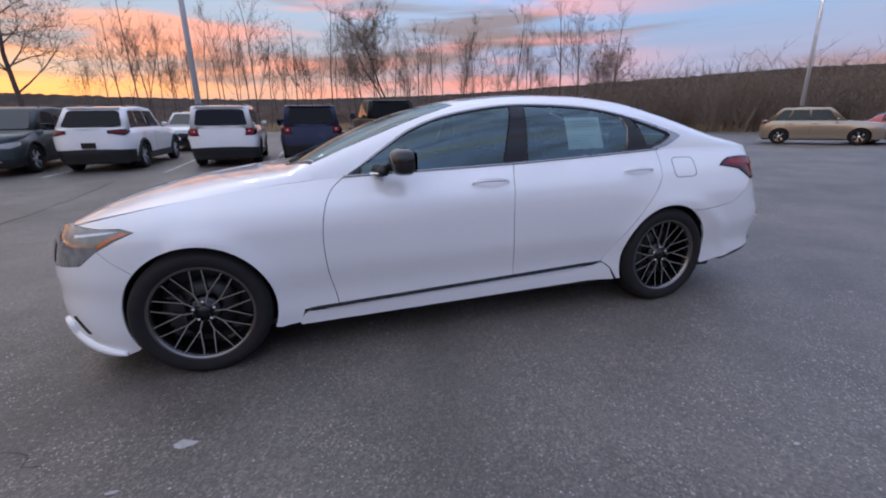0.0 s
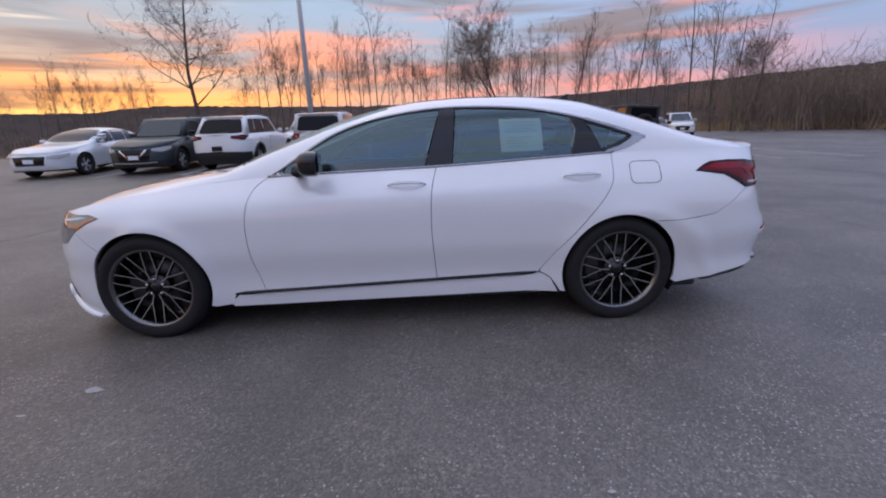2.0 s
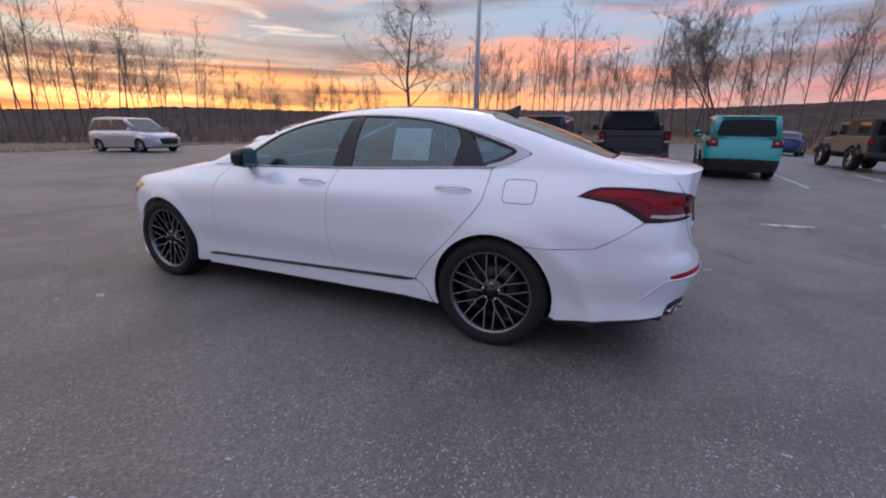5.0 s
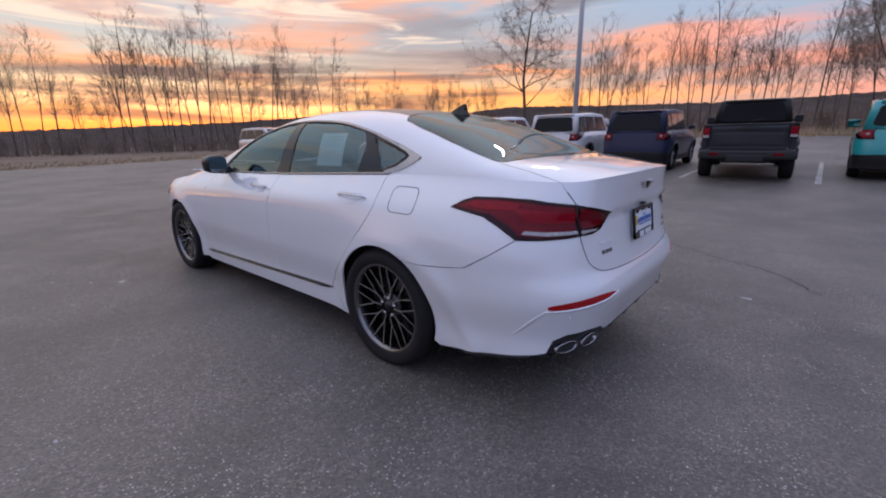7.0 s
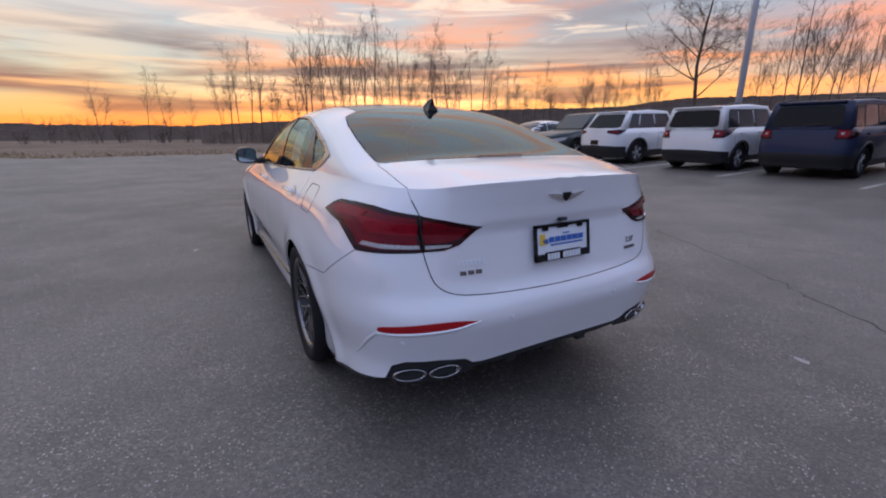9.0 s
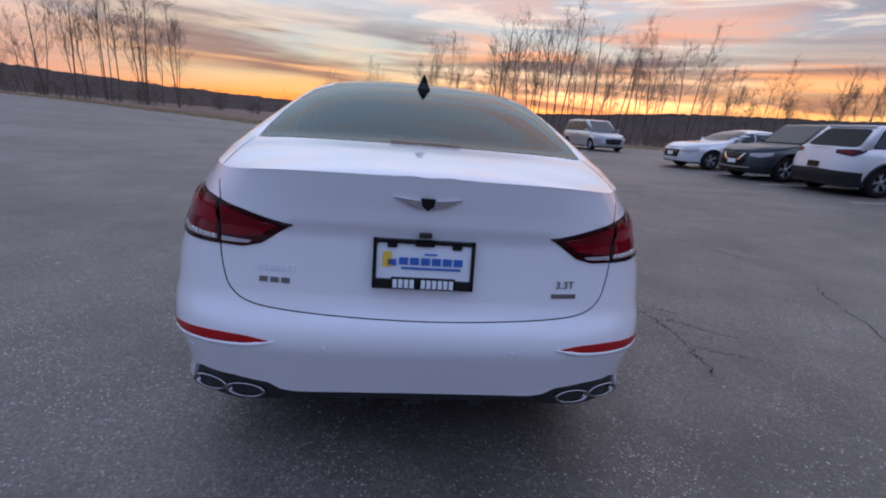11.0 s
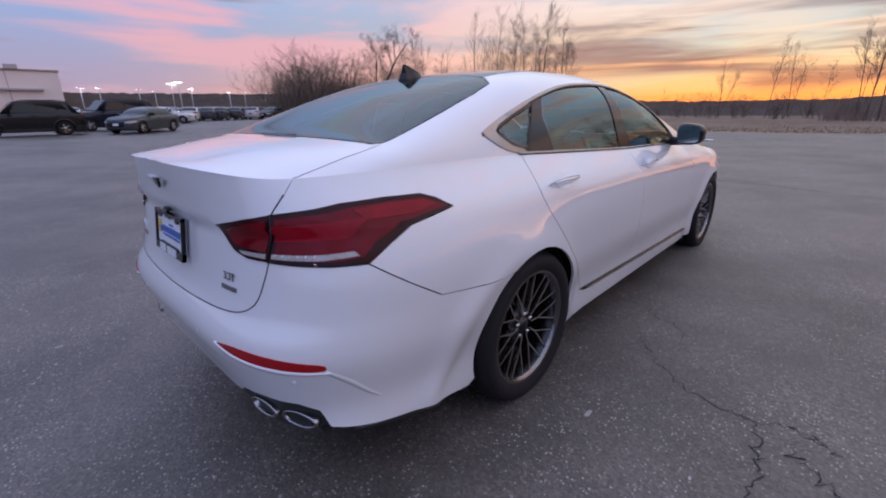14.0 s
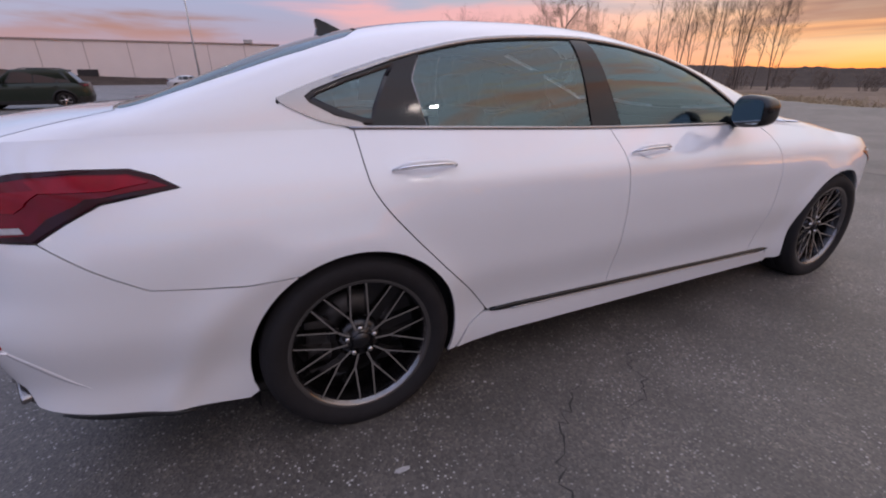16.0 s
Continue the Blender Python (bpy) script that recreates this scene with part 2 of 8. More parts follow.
def asphalt_material():
    m, nt, p = material("weathered_asphalt")
    N, L = nt.nodes.new, nt.links.new
    geo = N("ShaderNodeNewGeometry")

    def noise_(scale, detail=4.0, rough=0.6):
        n = N("ShaderNodeTexNoise")
        n.inputs["Scale"].default_value, n.inputs["Detail"].default_value, n.inputs["Roughness"].default_value = scale, detail, rough
        L(geo.outputs["Position"], n.inputs["Vector"])
        return n.outputs[0]

    def ramp(src, *stops):
        n = N("ShaderNodeValToRGB")
        el = n.color_ramp.elements
        while len(el) < len(stops):
            el.new(0.5)
        for e, (pos, c) in zip(el, stops):
            e.position, e.color = pos, (*c, 1)
        L(src, n.inputs[0])
        return n.outputs[0]

    def blend(fac, a, b, kind="MIX"):
        n = N("ShaderNodeMix")
        n.data_type, n.blend_type = "RGBA", kind
        for sock, v in ((n.inputs[0], fac), (n.inputs[6], a), (n.inputs[7], b)):
            if isinstance(v, (int, float)):
                sock.default_value = v
            elif isinstance(v, tuple):
                sock.default_value = (*v, 1)
            else:
                L(v, sock)
        return n.outputs[2]

    big = ramp(noise_(0.28, 5, 0.55), (0.36, (0.060, 0.051, 0.043)), (0.48, (0.086, 0.073, 0.062)), (0.62, (0.130, 0.111, 0.096)))
    pat = ramp(noise_(1.1, 7, 0.68), (0.42, (0.0, 0.0, 0.0)), (0.64, (1.0, 1.0, 1.0)))
    col = blend(pat, big, blend(0.5, big, (0.165, 0.143, 0.125)))
    # aggregate: each stone of the dark binder has its own shade
    vor = N("ShaderNodeTexVoronoi")
    vor.inputs["Scale"].default_value = 105
    L(geo.outputs["Position"], vor.inputs["Vector"])
    stone = ramp(vor.outputs["Color"], (0.2, (0.55, 0.54, 0.54)), (0.60, (0.93, 0.92, 0.92)), (0.86, (1.15, 1.13, 1.12)), (0.95, (1.7, 1.66, 1.6)))
    gravel = ramp(vor.outputs["Color"], (0.2, (0.55, 0.54, 0.54)), (0.60, (1.0, 0.98, 0.98)), (0.80, (1.5, 1.45, 1.40)), (0.93, (2.4, 2.3, 2.2)))
    bare = ramp(noise_(1.7, 6, 0.72), (0.46, (0, 0, 0)), (0.62, (1, 1, 1)))
    col = blend(0.9, col, blend(bare, stone, gravel), "MULTIPLY")

    def product(*socks):
        out = socks[0]
        for k in socks[1:]:
            n = N("ShaderNodeMath")
            n.operation = "MULTIPLY"
            L(out, n.inputs[0])
            L(k, n.inputs[1])
            out = n.outputs[0]
        return out

    # pale worn stones that stand out of the binder, denser where it has weathered away
    for scale, size, least, where in ((78, 0.52, 0.68, ramp(noise_(1.3, 6, 0.72), (0.42, (0.10, 0.10, 0.10)), (0.62, (0.95, 0.95, 0.95)))), (42, 0.40, 0.80, ramp(noise_(0.9, 5, 0.65), (0.45, (0.03, 0.03, 0.03)), (0.62, (0.95, 0.95, 0.95))))):
        v2 = N("ShaderNodeTexVoronoi")
        v2.inputs["Scale"].default_value = scale
        v2.distance = "MANHATTAN"
        L(geo.outputs["Position"], v2.inputs["Vector"])
        dot = ramp(v2.outputs["Distance"], (0.0, (1, 1, 1)), (size * 0.75, (1, 1, 1)), (size, (0, 0, 0)))
        pick = ramp(v2.outputs["Color"], (least - 0.02, (0, 0, 0)), (least + 0.02, (1, 1, 1)))
        col = blend(product(dot, pick, where), col, (0.48, 0.45, 0.43))
    L(col, p.inputs["Base Color"])
    p.inputs["Roughness"].default_value = 0.55
    p.inputs["Specular IOR Level"].default_value = 0.72
    b = N("ShaderNodeBump")
    b.inputs["Strength"].default_value, b.inputs["Distance"].default_value = 0.35, 0.005
    h = N("ShaderNodeMath")
    h.operation = "ADD"
    L(vor.outputs["Distance"], h.inputs[0])
    L(noise_(30, 6, 0.7), h.inputs[1])
    L(h.outputs[0], b.inputs["Height"])
    L(b.outputs[0], p.inputs["Normal"])
    return m


def earth_material(name, dark, light, scale):
    m, nt, p = material(name)
    N, L = nt.nodes.new, nt.links.new
    geo = N("ShaderNodeNewGeometry")
    cols = []
    for s, d in ((scale, 8), (scale * 14, 6)):
        n = N("ShaderNodeTexNoise")
        n.inputs["Scale"].default_value, n.inputs["Detail"].default_value, n.inputs["Roughness"].default_value = s, d, 0.65
        L(geo.outputs["Position"], n.inputs["Vector"])
        cols.append(n.outputs[0])
    av = N("ShaderNodeMath")
    av.operation = "ADD"
    L(cols[0], av.inputs[0])
    L(cols[1], av.inputs[1])
    r = N("ShaderNodeValToRGB")
    r.color_ramp.elements[0].position, r.color_ramp.elements[0].color = 0.38, (*dark, 1)
    r.color_ramp.elements[1].position, r.color_ramp.elements[1].color = 0.62, (*light, 1)
    half = N("ShaderNodeMath")
    half.operation = "MULTIPLY"
    half.inputs[1].default_value = 0.5
    L(av.outputs[0], half.inputs[0])
    L(half.outputs[0], r.inputs[0])
    L(r.outputs[0], p.inputs["Base Color"])
    p.inputs["Roughness"].default_value = 0.95
    p.inputs["Specular IOR Level"].default_value = 0.1
    b = N("ShaderNodeBump")
    b.inputs["Strength"].default_value, b.inputs["Distance"].default_value = 0.8, 0.05
    L(cols[1], b.inputs["Height"])
    L(b.outputs[0], p.inputs["Normal"])
    return m


WHITE = paint("pearl_white_paint", (0.79, 0.78, 0.80), 0.30, gloss=1.8)
RUBBER = simple("tyre_rubber", (0.016, 0.014, 0.015), 0.8, spec=0.25, vary=0.25, scale=20, bump=0.2)
BLACK = simple("black_plastic", (0.015, 0.015, 0.016), 0.5, vary=0.2, scale=15)
GLOSSBLACK = simple("gloss_black", (0.008, 0.008, 0.009), 0.10, spec=0.35)
DARKCHROME = simple("dark_chrome", (0.34, 0.325, 0.33), 0.22, metal=1.0, vary=0.1)
CHROME = simple("chrome", (0.85, 0.85, 0.86), 0.08, metal=1.0)
GUNMETAL = simple("gunmetal_wheel", (0.54, 0.52, 0.51), 0.16, metal=1.0, coat=0.3, vary=0.15)
BARREL = simple("dark_barrel", (0.05, 0.048, 0.049), 0.22, metal=0.9, vary=0.2)
LIP = simple("dark_machined_lip", (0.20, 0.19, 0.19), 0.18, metal=1.0, vary=0.15)
STEEL = simple("brake_steel", (0.07, 0.066, 0.066), 0.45, metal=0.9, vary=0.2, scale=30)
GLASS = glass("side_glass", (0.26, 0.33, 0.33), ior=2.1)
GLASS_DARK = glass("rear_glass", (0.32, 0.41, 0.41), ior=2.1)
GLASS_REAR = glass("rear_window_glass", (0.07, 0.11, 0.12), ior=1.62, sheen=(0.74, 0.85, 0.86))
SHIELD = glass("windshield_glass", (0.42, 0.50, 0.50), ior=2.6)
DARKGLASS = simple("opaque_dark_glass", (0.012, 0.017, 0.019), 0.05, spec=0.55)
BLACKGLASS = simple("opaque_black_glass", (0.006, 0.006, 0.007), 0.10, spec=0.15)
RED = simple("red_lens", (0.15, 0.001, 0.007), 0.06, spec=0.22, vary=0.45, scale=14)
REDBRIGHT = simple("bright_red_lens", (0.24, 0.002, 0.010), 0.06, spec=0.22, vary=0.3, scale=22)
REDDARK = simple("smoked_red_lens", (0.026, 0.001, 0.003), 0.06, spec=0.25)
REFLECTOR = simple("red_reflector", (0.36, 0.008, 0.010), 0.2, spec=0.3, vary=0.2, scale=120)
HEADLENS = simple("headlamp_lens", (0.16, 0.16, 0.165), 0.12, coat=1.0, vary=0.7, scale=18)
MIRRORCAP = simple("dark_mirror_cap", (0.012, 0.011, 0.011), 0.10, spec=0.6)
CLEARLENS = simple("clear_lens", (0.36, 0.33, 0.33), 0.15, coat=1.0, vary=0.35, scale=70)
AMBER = simple("amber_lens", (0.55, 0.13, 0.03), 0.2, coat=1.0, vary=0.3, scale=30)
PILLAR = simple("pillar_gloss_black", (0.010, 0.008, 0.010), 0.08, spec=0.4)
SEAT = simple("grey_leather", (0.035, 0.032, 0.030), 0.6, vary=0.15, scale=12, bump=0.2)
TRIM_DARK = simple("cabin_trim", (0.014, 0.014, 0.016), 0.7, vary=0.2)
PAPER = simple("white_paper", (0.93, 0.95, 0.93), 0.8, vary=0.03)
INKGREY = simple("grey_ink", (0.76, 0.79, 0.78), 0.8)
PLATEWHITE = simple("plate_white", (0.72, 0.74, 0.78), 0.4, vary=0.05)
INKBLUE = simple("blue_ink", (0.03, 0.12, 0.42), 0.4)
INKYELLOW = simple("yellow_ink", (0.75, 0.48, 0.05), 0.4)
ASPHALT = asphalt_material()
FIELD = earth_material("dry_field", (0.13, 0.092, 0.068), (0.27, 0.20, 0.145), 0.12)

# ---- building tools ----
def mesh_from(name, verts, faces, mats, smooth=True, idx=None):
    me = bpy.data.meshes.new(name)
    me.from_pydata([tuple(map(float, v)) for v in verts], [], faces)
    for m in mats if isinstance(mats, (list, tuple)) else [mats]:
        me.materials.append(m)
    if idx is not None:
        me.polygons.foreach_set("material_index", idx)
    if smooth:
        me.polygons.foreach_set("use_smooth", [True] * len(me.polygons))
    me.validate()
    me.update()
    return me


def thing(name, label, category, group="", kind=""):
    return tagged(new(name), label, category, group, kind)


def part(name, bm, mat, parent=None, label="", smooth=False, m=None):
    """Link a bmesh, or a finished mesh, as one mesh object under parent."""
    if isinstance(bm, bmesh.types.BMesh):
        me = bpy.data.meshes.new(name)
        bm.to_mesh(me)
        bm.free()
        for k in mat if isinstance(mat, (list, tuple)) else [mat]:
            me.materials.append(k)
        if smooth:
            me.polygons.foreach_set("use_smooth", [True] * len(me.polygons))
    else:
        me = bm
    ob = new(name, me)
    if parent is not None:
        ob.parent = parent
    if m is not None:
        ob.matrix_basis = m
    if label:
        tagged(ob, label)
    return ob


def box(bm, x0, x1, y0, y1, z0, z1, bevel=0.0, m=None):
    r = bmesh.ops.create_cube(bm, size=1)
    vs = r["verts"]
    for v in vs:
        v.co = Vector((x0 + (v.co.x + 0.5) * (x1 - x0), y0 + (v.co.y + 0.5) * (y1 - y0), z0 + (v.co.z + 0.5) * (z1 - z0)))
    if bevel:
        es = list({e for v in vs for e in v.link_edges})
        r = bmesh.ops.bevel(bm, geom=es, offset=bevel, segments=2, affect="EDGES", profile=0.6)
        vs = list({v for f in r["faces"] for v in f.verts} | {v for v in vs if v.is_valid})
    if m is not None:
        bmesh.ops.transform(bm, matrix=m, verts=vs)
    return vs


def lathe(profile, n, closed=False):
    """Verts and faces of a profile of (radius, y) turned about the y axis."""
    vs, fs = [], []
    k = len(profile)
    for i in range(n):
        a = 2 * math.pi * i / n
        vs += [(r * math.cos(a), h, r * math.sin(a)) for r, h in profile]
    for i in range(n):
        j = (i + 1) % n
        for q in range(k if closed else k - 1):
            w = (q + 1) % k
            fs.append((i * k + q, i * k + w, j * k + w, j * k + q))
    return vs, fs


def tube(points, radii, sides=8, cap=True):
    """Verts and faces of a tapered tube along points."""
    vs, fs = [], []
    pts = [Vector(p) for p in points]
    for i, p in enumerate(pts):
        d = (pts[min(i + 1, len(pts) - 1)] - pts[max(i - 1, 0)]).normalized()
        a = d.orthogonal().normalized()
        b = d.cross(a)
        r = radii[i] if hasattr(radii, "__len__") else radii
        vs += [tuple(p + r * (math.cos(2 * math.pi * k / sides) * a + math.sin(2 * math.pi * k / sides) * b)) for k in range(sides)]
    for i in range(len(pts) - 1):
        for k in range(sides):
            q = (k + 1) % sides
            fs.append((i * sides + k, i * sides + q, (i + 1) * sides + q, (i + 1) * sides + k))
    if cap:
        fs.append(tuple(range(sides))[::-1])
        fs.append(tuple((len(pts) - 1) * sides + k for k in range(sides)))
    return vs, fs


def curve1(xs, ys):
    """Monotone cubic through the points: no overshoot between them."""
    xs, ys = np.asarray(xs, float), np.asarray(ys, float)
    h, d = np.diff(xs), np.diff(ys) / np.diff(xs)
    m = np.zeros(len(xs))
    m[0], m[-1] = d[0], d[-1]
    for i in range(1, len(xs) - 1):
        if d[i - 1] * d[i] > 0:
            a, b = 2 * h[i] + h[i - 1], h[i] + 2 * h[i - 1]
            m[i] = (a + b) / (a / d[i - 1] + b / d[i])

    def f(x):
        x = np.clip(np.asarray(x, float), xs[0], xs[-1])
        i = np.clip(np.searchsorted(xs, x) - 1, 0, len(xs) - 2)
        t = (x - xs[i]) / h[i]
        return ys[i] * (1 + 2 * t) * (1 - t) ** 2 + h[i] * m[i] * t * (1 - t) ** 2 + ys[i + 1] * t * t * (3 - 2 * t) + h[i] * m[i + 1] * t * t * (t - 1)

    return f


def through_points(pts, n=6):
    """A smooth open line (Catmull-Rom) through 2D points."""
    p = [np.array(q, float) for q in pts]
    p = [2 * p[0] - p[1]] + p + [2 * p[-1] - p[-2]]
    out = []
    for i in range(1, len(p) - 2):
        for k in range(n):
            t = k / n
            out.append(0.5 * (2 * p[i] + (p[i + 1] - p[i - 1]) * t + (2 * p[i - 1] - 5 * p[i] + 4 * p[i + 1] - p[i + 2]) * t * t + (3 * p[i] - p[i - 1] - 3 * p[i + 1] + p[i + 2]) * t ** 3))
    out.append(p[-2])
    return [tuple(q) for q in out]


def inset(poly, d):
    """Move a closed 2D outline inwards by d."""
    q = np.array(poly, float)
    keep = [i for i in range(len(q)) if np.hypot(*(q[i] - q[i - 1])) > 1e-5]
    q = q[keep]
    area = 0.5 * np.sum(q[:, 0] * np.roll(q[:, 1], -1) - np.roll(q[:, 0], -1) * q[:, 1])
    if area < 0:
        q = q[::-1]
    e = np.roll(q, -1, 0) - q
    n = np.stack([-e[:, 1], e[:, 0]], 1) / np.maximum(np.hypot(e[:, 0], e[:, 1]), 1e-9)[:, None]
    b = n + np.roll(n, 1, 0)
    b /= np.maximum(np.sum(b * b, 1), 0.6)[:, None] / 2
    return q + b * d


def clip_axis(poly, axis, val, keep_less):
    out = []
    n = len(poly)
    for i in range(n):
        a, b = poly[i - 1], poly[i]
        ia = a[axis] <= val if keep_less else a[axis] >= val
        ib = b[axis] <= val if keep_less else b[axis] >= val
        if ia != ib:
            t = (val - a[axis]) / (b[axis] - a[axis])
            c = [a[0] + t * (b[0] - a[0]), a[1] + t * (b[1] - a[1])]
            c[axis] = val
            out.append((c[0], c[1]))
        if ib:
            out.append(b)
    return out


def without_spurs(c):
    """Drop the needle-thin there-and-back edges that clipping a concave outline leaves behind."""
    c = [(round(x, 6), round(y, 6)) for x, y in c]
    again = True
    while again and len(c) > 2:
        again = False
        for i in range(len(c)):
            a, b, d = c[i - 2], c[i - 1], c[i]
            u, w = (b[0] - a[0], b[1] - a[1]), (d[0] - b[0], d[1] - b[1])
            back = abs(u[0] * w[1] - u[1] * w[0]) < 1e-11 and u[0] * w[0] + u[1] * w[1] < 0
            if a == b or b == d or a == d or back:
                del c[i - 1]
                again = True
                break
    return c


def cells(poly, du, dv):
    """Cut a 2D outline into a grid of faces that keeps the outline exactly."""
    poly = [tuple(map(float, p)) for p in poly]
    us, vs = [p[0] for p in poly], [p[1] for p in poly]
    index, pts, faces = {}, [], []

    def vid(p):
        k = (round(p[0], 5), round(p[1], 5))
        if k not in index:
            index[k] = len(pts)
            pts.append(p)
        return index[k]

    for i in range(math.floor(min(us) / du), math.ceil(max(us) / du)):
        col = clip_axis(clip_axis(poly, 0, i * du, False), 0, (i + 1) * du, True) if len(poly) > 2 else []
        if len(col) < 3:
            continue
        lo, hi = min(p[1] for p in col), max(p[1] for p in col)
        for j in range(math.floor(lo / dv), math.ceil(hi / dv)):
            c = clip_axis(col, 1, j * dv, False)
            c = clip_axis(c, 1, (j + 1) * dv, True) if len(c) > 2 else []
            if len(c) < 3:
                continue
            c = without_spurs(c)
            if len(c) < 3:
                continue
            a = sum(c[k - 1][0] * c[k][1] - c[k][0] * c[k - 1][1] for k in range(len(c)))
            if abs(a) < 2e-8:
                continue
            ids = [vid(p) for p in (c if a > 0 else c[::-1])]
            ids = [q for k, q in enumerate(ids) if q != ids[k - 1]]
            if len(ids) > 2 and len(set(ids)) == len(ids):
                faces.append(ids)
    return np.array(pts), faces


def normals_of(lift, q, e=2e-3):
    du = lift(q + np.array([e, 0])) - lift(q - np.array([e, 0]))
    dv = lift(q + np.array([0, e])) - lift(q - np.array([0, e]))
    n = np.cross(du, dv)
    return n / np.maximum(np.linalg.norm(n, axis=1), 1e-12)[:, None]


def skin(lift, poly, du, dv, depth=0.012, gap=0.0, proud=0.0, out=None):
    """A panel: the outline poly laid on the surface lift(uv), with a rim of the given depth.
    Returns verts, faces, with the outside facing away from the point `out`."""
    if gap:
        poly = inset(poly, gap)
    q, fs = cells(poly, du, dv)
    p = lift(q)
    n = normals_of(lift, q)
    c = np.array((0.0, 0.0, 0.55) if out is None else out)
    flip = np.sum(n * (p - np.array([1, 0.2, 1]) * 0 - np.stack([p[:, 0] * 0.75, p[:, 1] * 0, c[2] + 0 * p[:, 2]], 1)), 1).mean() < 0
    if flip:
        n = -n
    a, b, d = (p[[f[k] for f in fs[: max(1, len(fs))]]] for k in (0, 1, 2))
    p = p + n * proud
    face_n = np.cross(b - a, d - a)
    if np.sum(face_n * n[[f[0] for f in fs]]) < 0:
        fs = [f[::-1] for f in fs]
    return p, n, fs


def panel_mesh(name, surfaces, mat, depth=0.012, mirror=False):
    """One mesh of one or more skins [(lift, poly, du, dv, gap, proud)], each with a rim bent inwards."""
    bm = bmesh.new()
    for lift, poly, du, dv, gap, proud, *centre in surfaces:
        if gap:
            poly = inset(poly, gap)
            for axis, val in centre:
                poly[np.abs(poly[:, axis] - val) < 0.0085, axis] = val
        p, n, fs = skin(lift, poly, du, dv, proud=proud)
        vs = [bm.verts.new(v) for v in p]
        made = []
        for f in fs:
            try:
                made.append(bm.faces.new([vs[i] for i in f]))
            except ValueError:
                pass
        for f in made:
            f.smooth = True
        if depth:
            rim = [e for f in made for e in f.edges if len(e.link_faces) == 1]
            inner = {}
            for e in set(rim):
                if mirror and all(abs(v.co.y) < 1e-4 for v in e.verts):
                    continue
                for v in e.verts:
                    if v not in inner:
                        inner[v] = None
            pos = {v: i for i, v in enumerate(vs)}
            for v in list(inner):
                inner[v] = bm.verts.new(Vector(p[pos[v]]) - Vector(n[pos[v]]) * depth)
            for e in set(rim):
                a, b = e.verts
                if inner.get(a) is None or inner.get(b) is None:
                    continue
                e.smooth = False
                f = e.link_faces[0]
                lo = [l for l in f.loops if l.edge == e][0]
                a, b = lo.vert, lo.link_loop_next.vert
                try:
                    bm.faces.new((b, a, inner[a], inner[b]))
                except ValueError:
                    pass
    if mirror:
        g = bm.verts[:] + bm.edges[:] + bm.faces[:]
        r = bmesh.ops.duplicate(bm, geom=g)["geom"]
        vv = [v for v in r if isinstance(v, bmesh.types.BMVert)]
        for v in vv:
            v.co.y = -v.co.y
        bmesh.ops.reverse_faces(bm, faces=[f for f in r if isinstance(f, bmesh.types.BMFace)])
        bmesh.ops.remove_doubles(bm, verts=[v for v in bm.verts if abs(v.co.y) < 2e-3], dist=1e-3)
    bmesh.ops.dissolve_degenerate(bm, edges=bm.edges[:], dist=1e-6)
    me = bpy.data.meshes.new(name)
    bm.to_mesh(me)
    bm.free()
    for k in mat if isinstance(mat, (list, tuple)) else [mat]:
        me.materials.append(k)
    return me


def ribbon(lift, line, width, proud, depth=0.006, wl=None):
    """A raised strip of the given width that follows a 2D line on a surface; wl gives the width along it."""
    q = np.array(line, float)
    p, n = lift(q), normals_of(lift, q)
    if np.sum(n[:, 1] * p[:, 1]) < 0:
        n = -n
    t = np.gradient(p, axis=0)
    t /= np.maximum(np.linalg.norm(t, axis=1), 1e-9)[:, None]
    s = np.cross(n, t)
    w = (np.full(len(q), width) if wl is None else np.array(wl))[:, None] / 2
    rows = [p - s * w - n * depth, p - s * w * 0.9 + n * proud * 0.7, p + n * proud, p + s * w * 0.9 + n * proud * 0.7, p + s * w - n * depth]
    k = len(q)
    vs = np.concatenate(rows)
    fs = [(r * k + i, r * k + i + 1, (r + 1) * k + i + 1, (r + 1) * k + i) for r in range(4) for i in range(k - 1)]
    fs += [tuple(r * k for r in range(5)), tuple(r * k + k - 1 for r in range(4, -1, -1))]
    return vs, fs


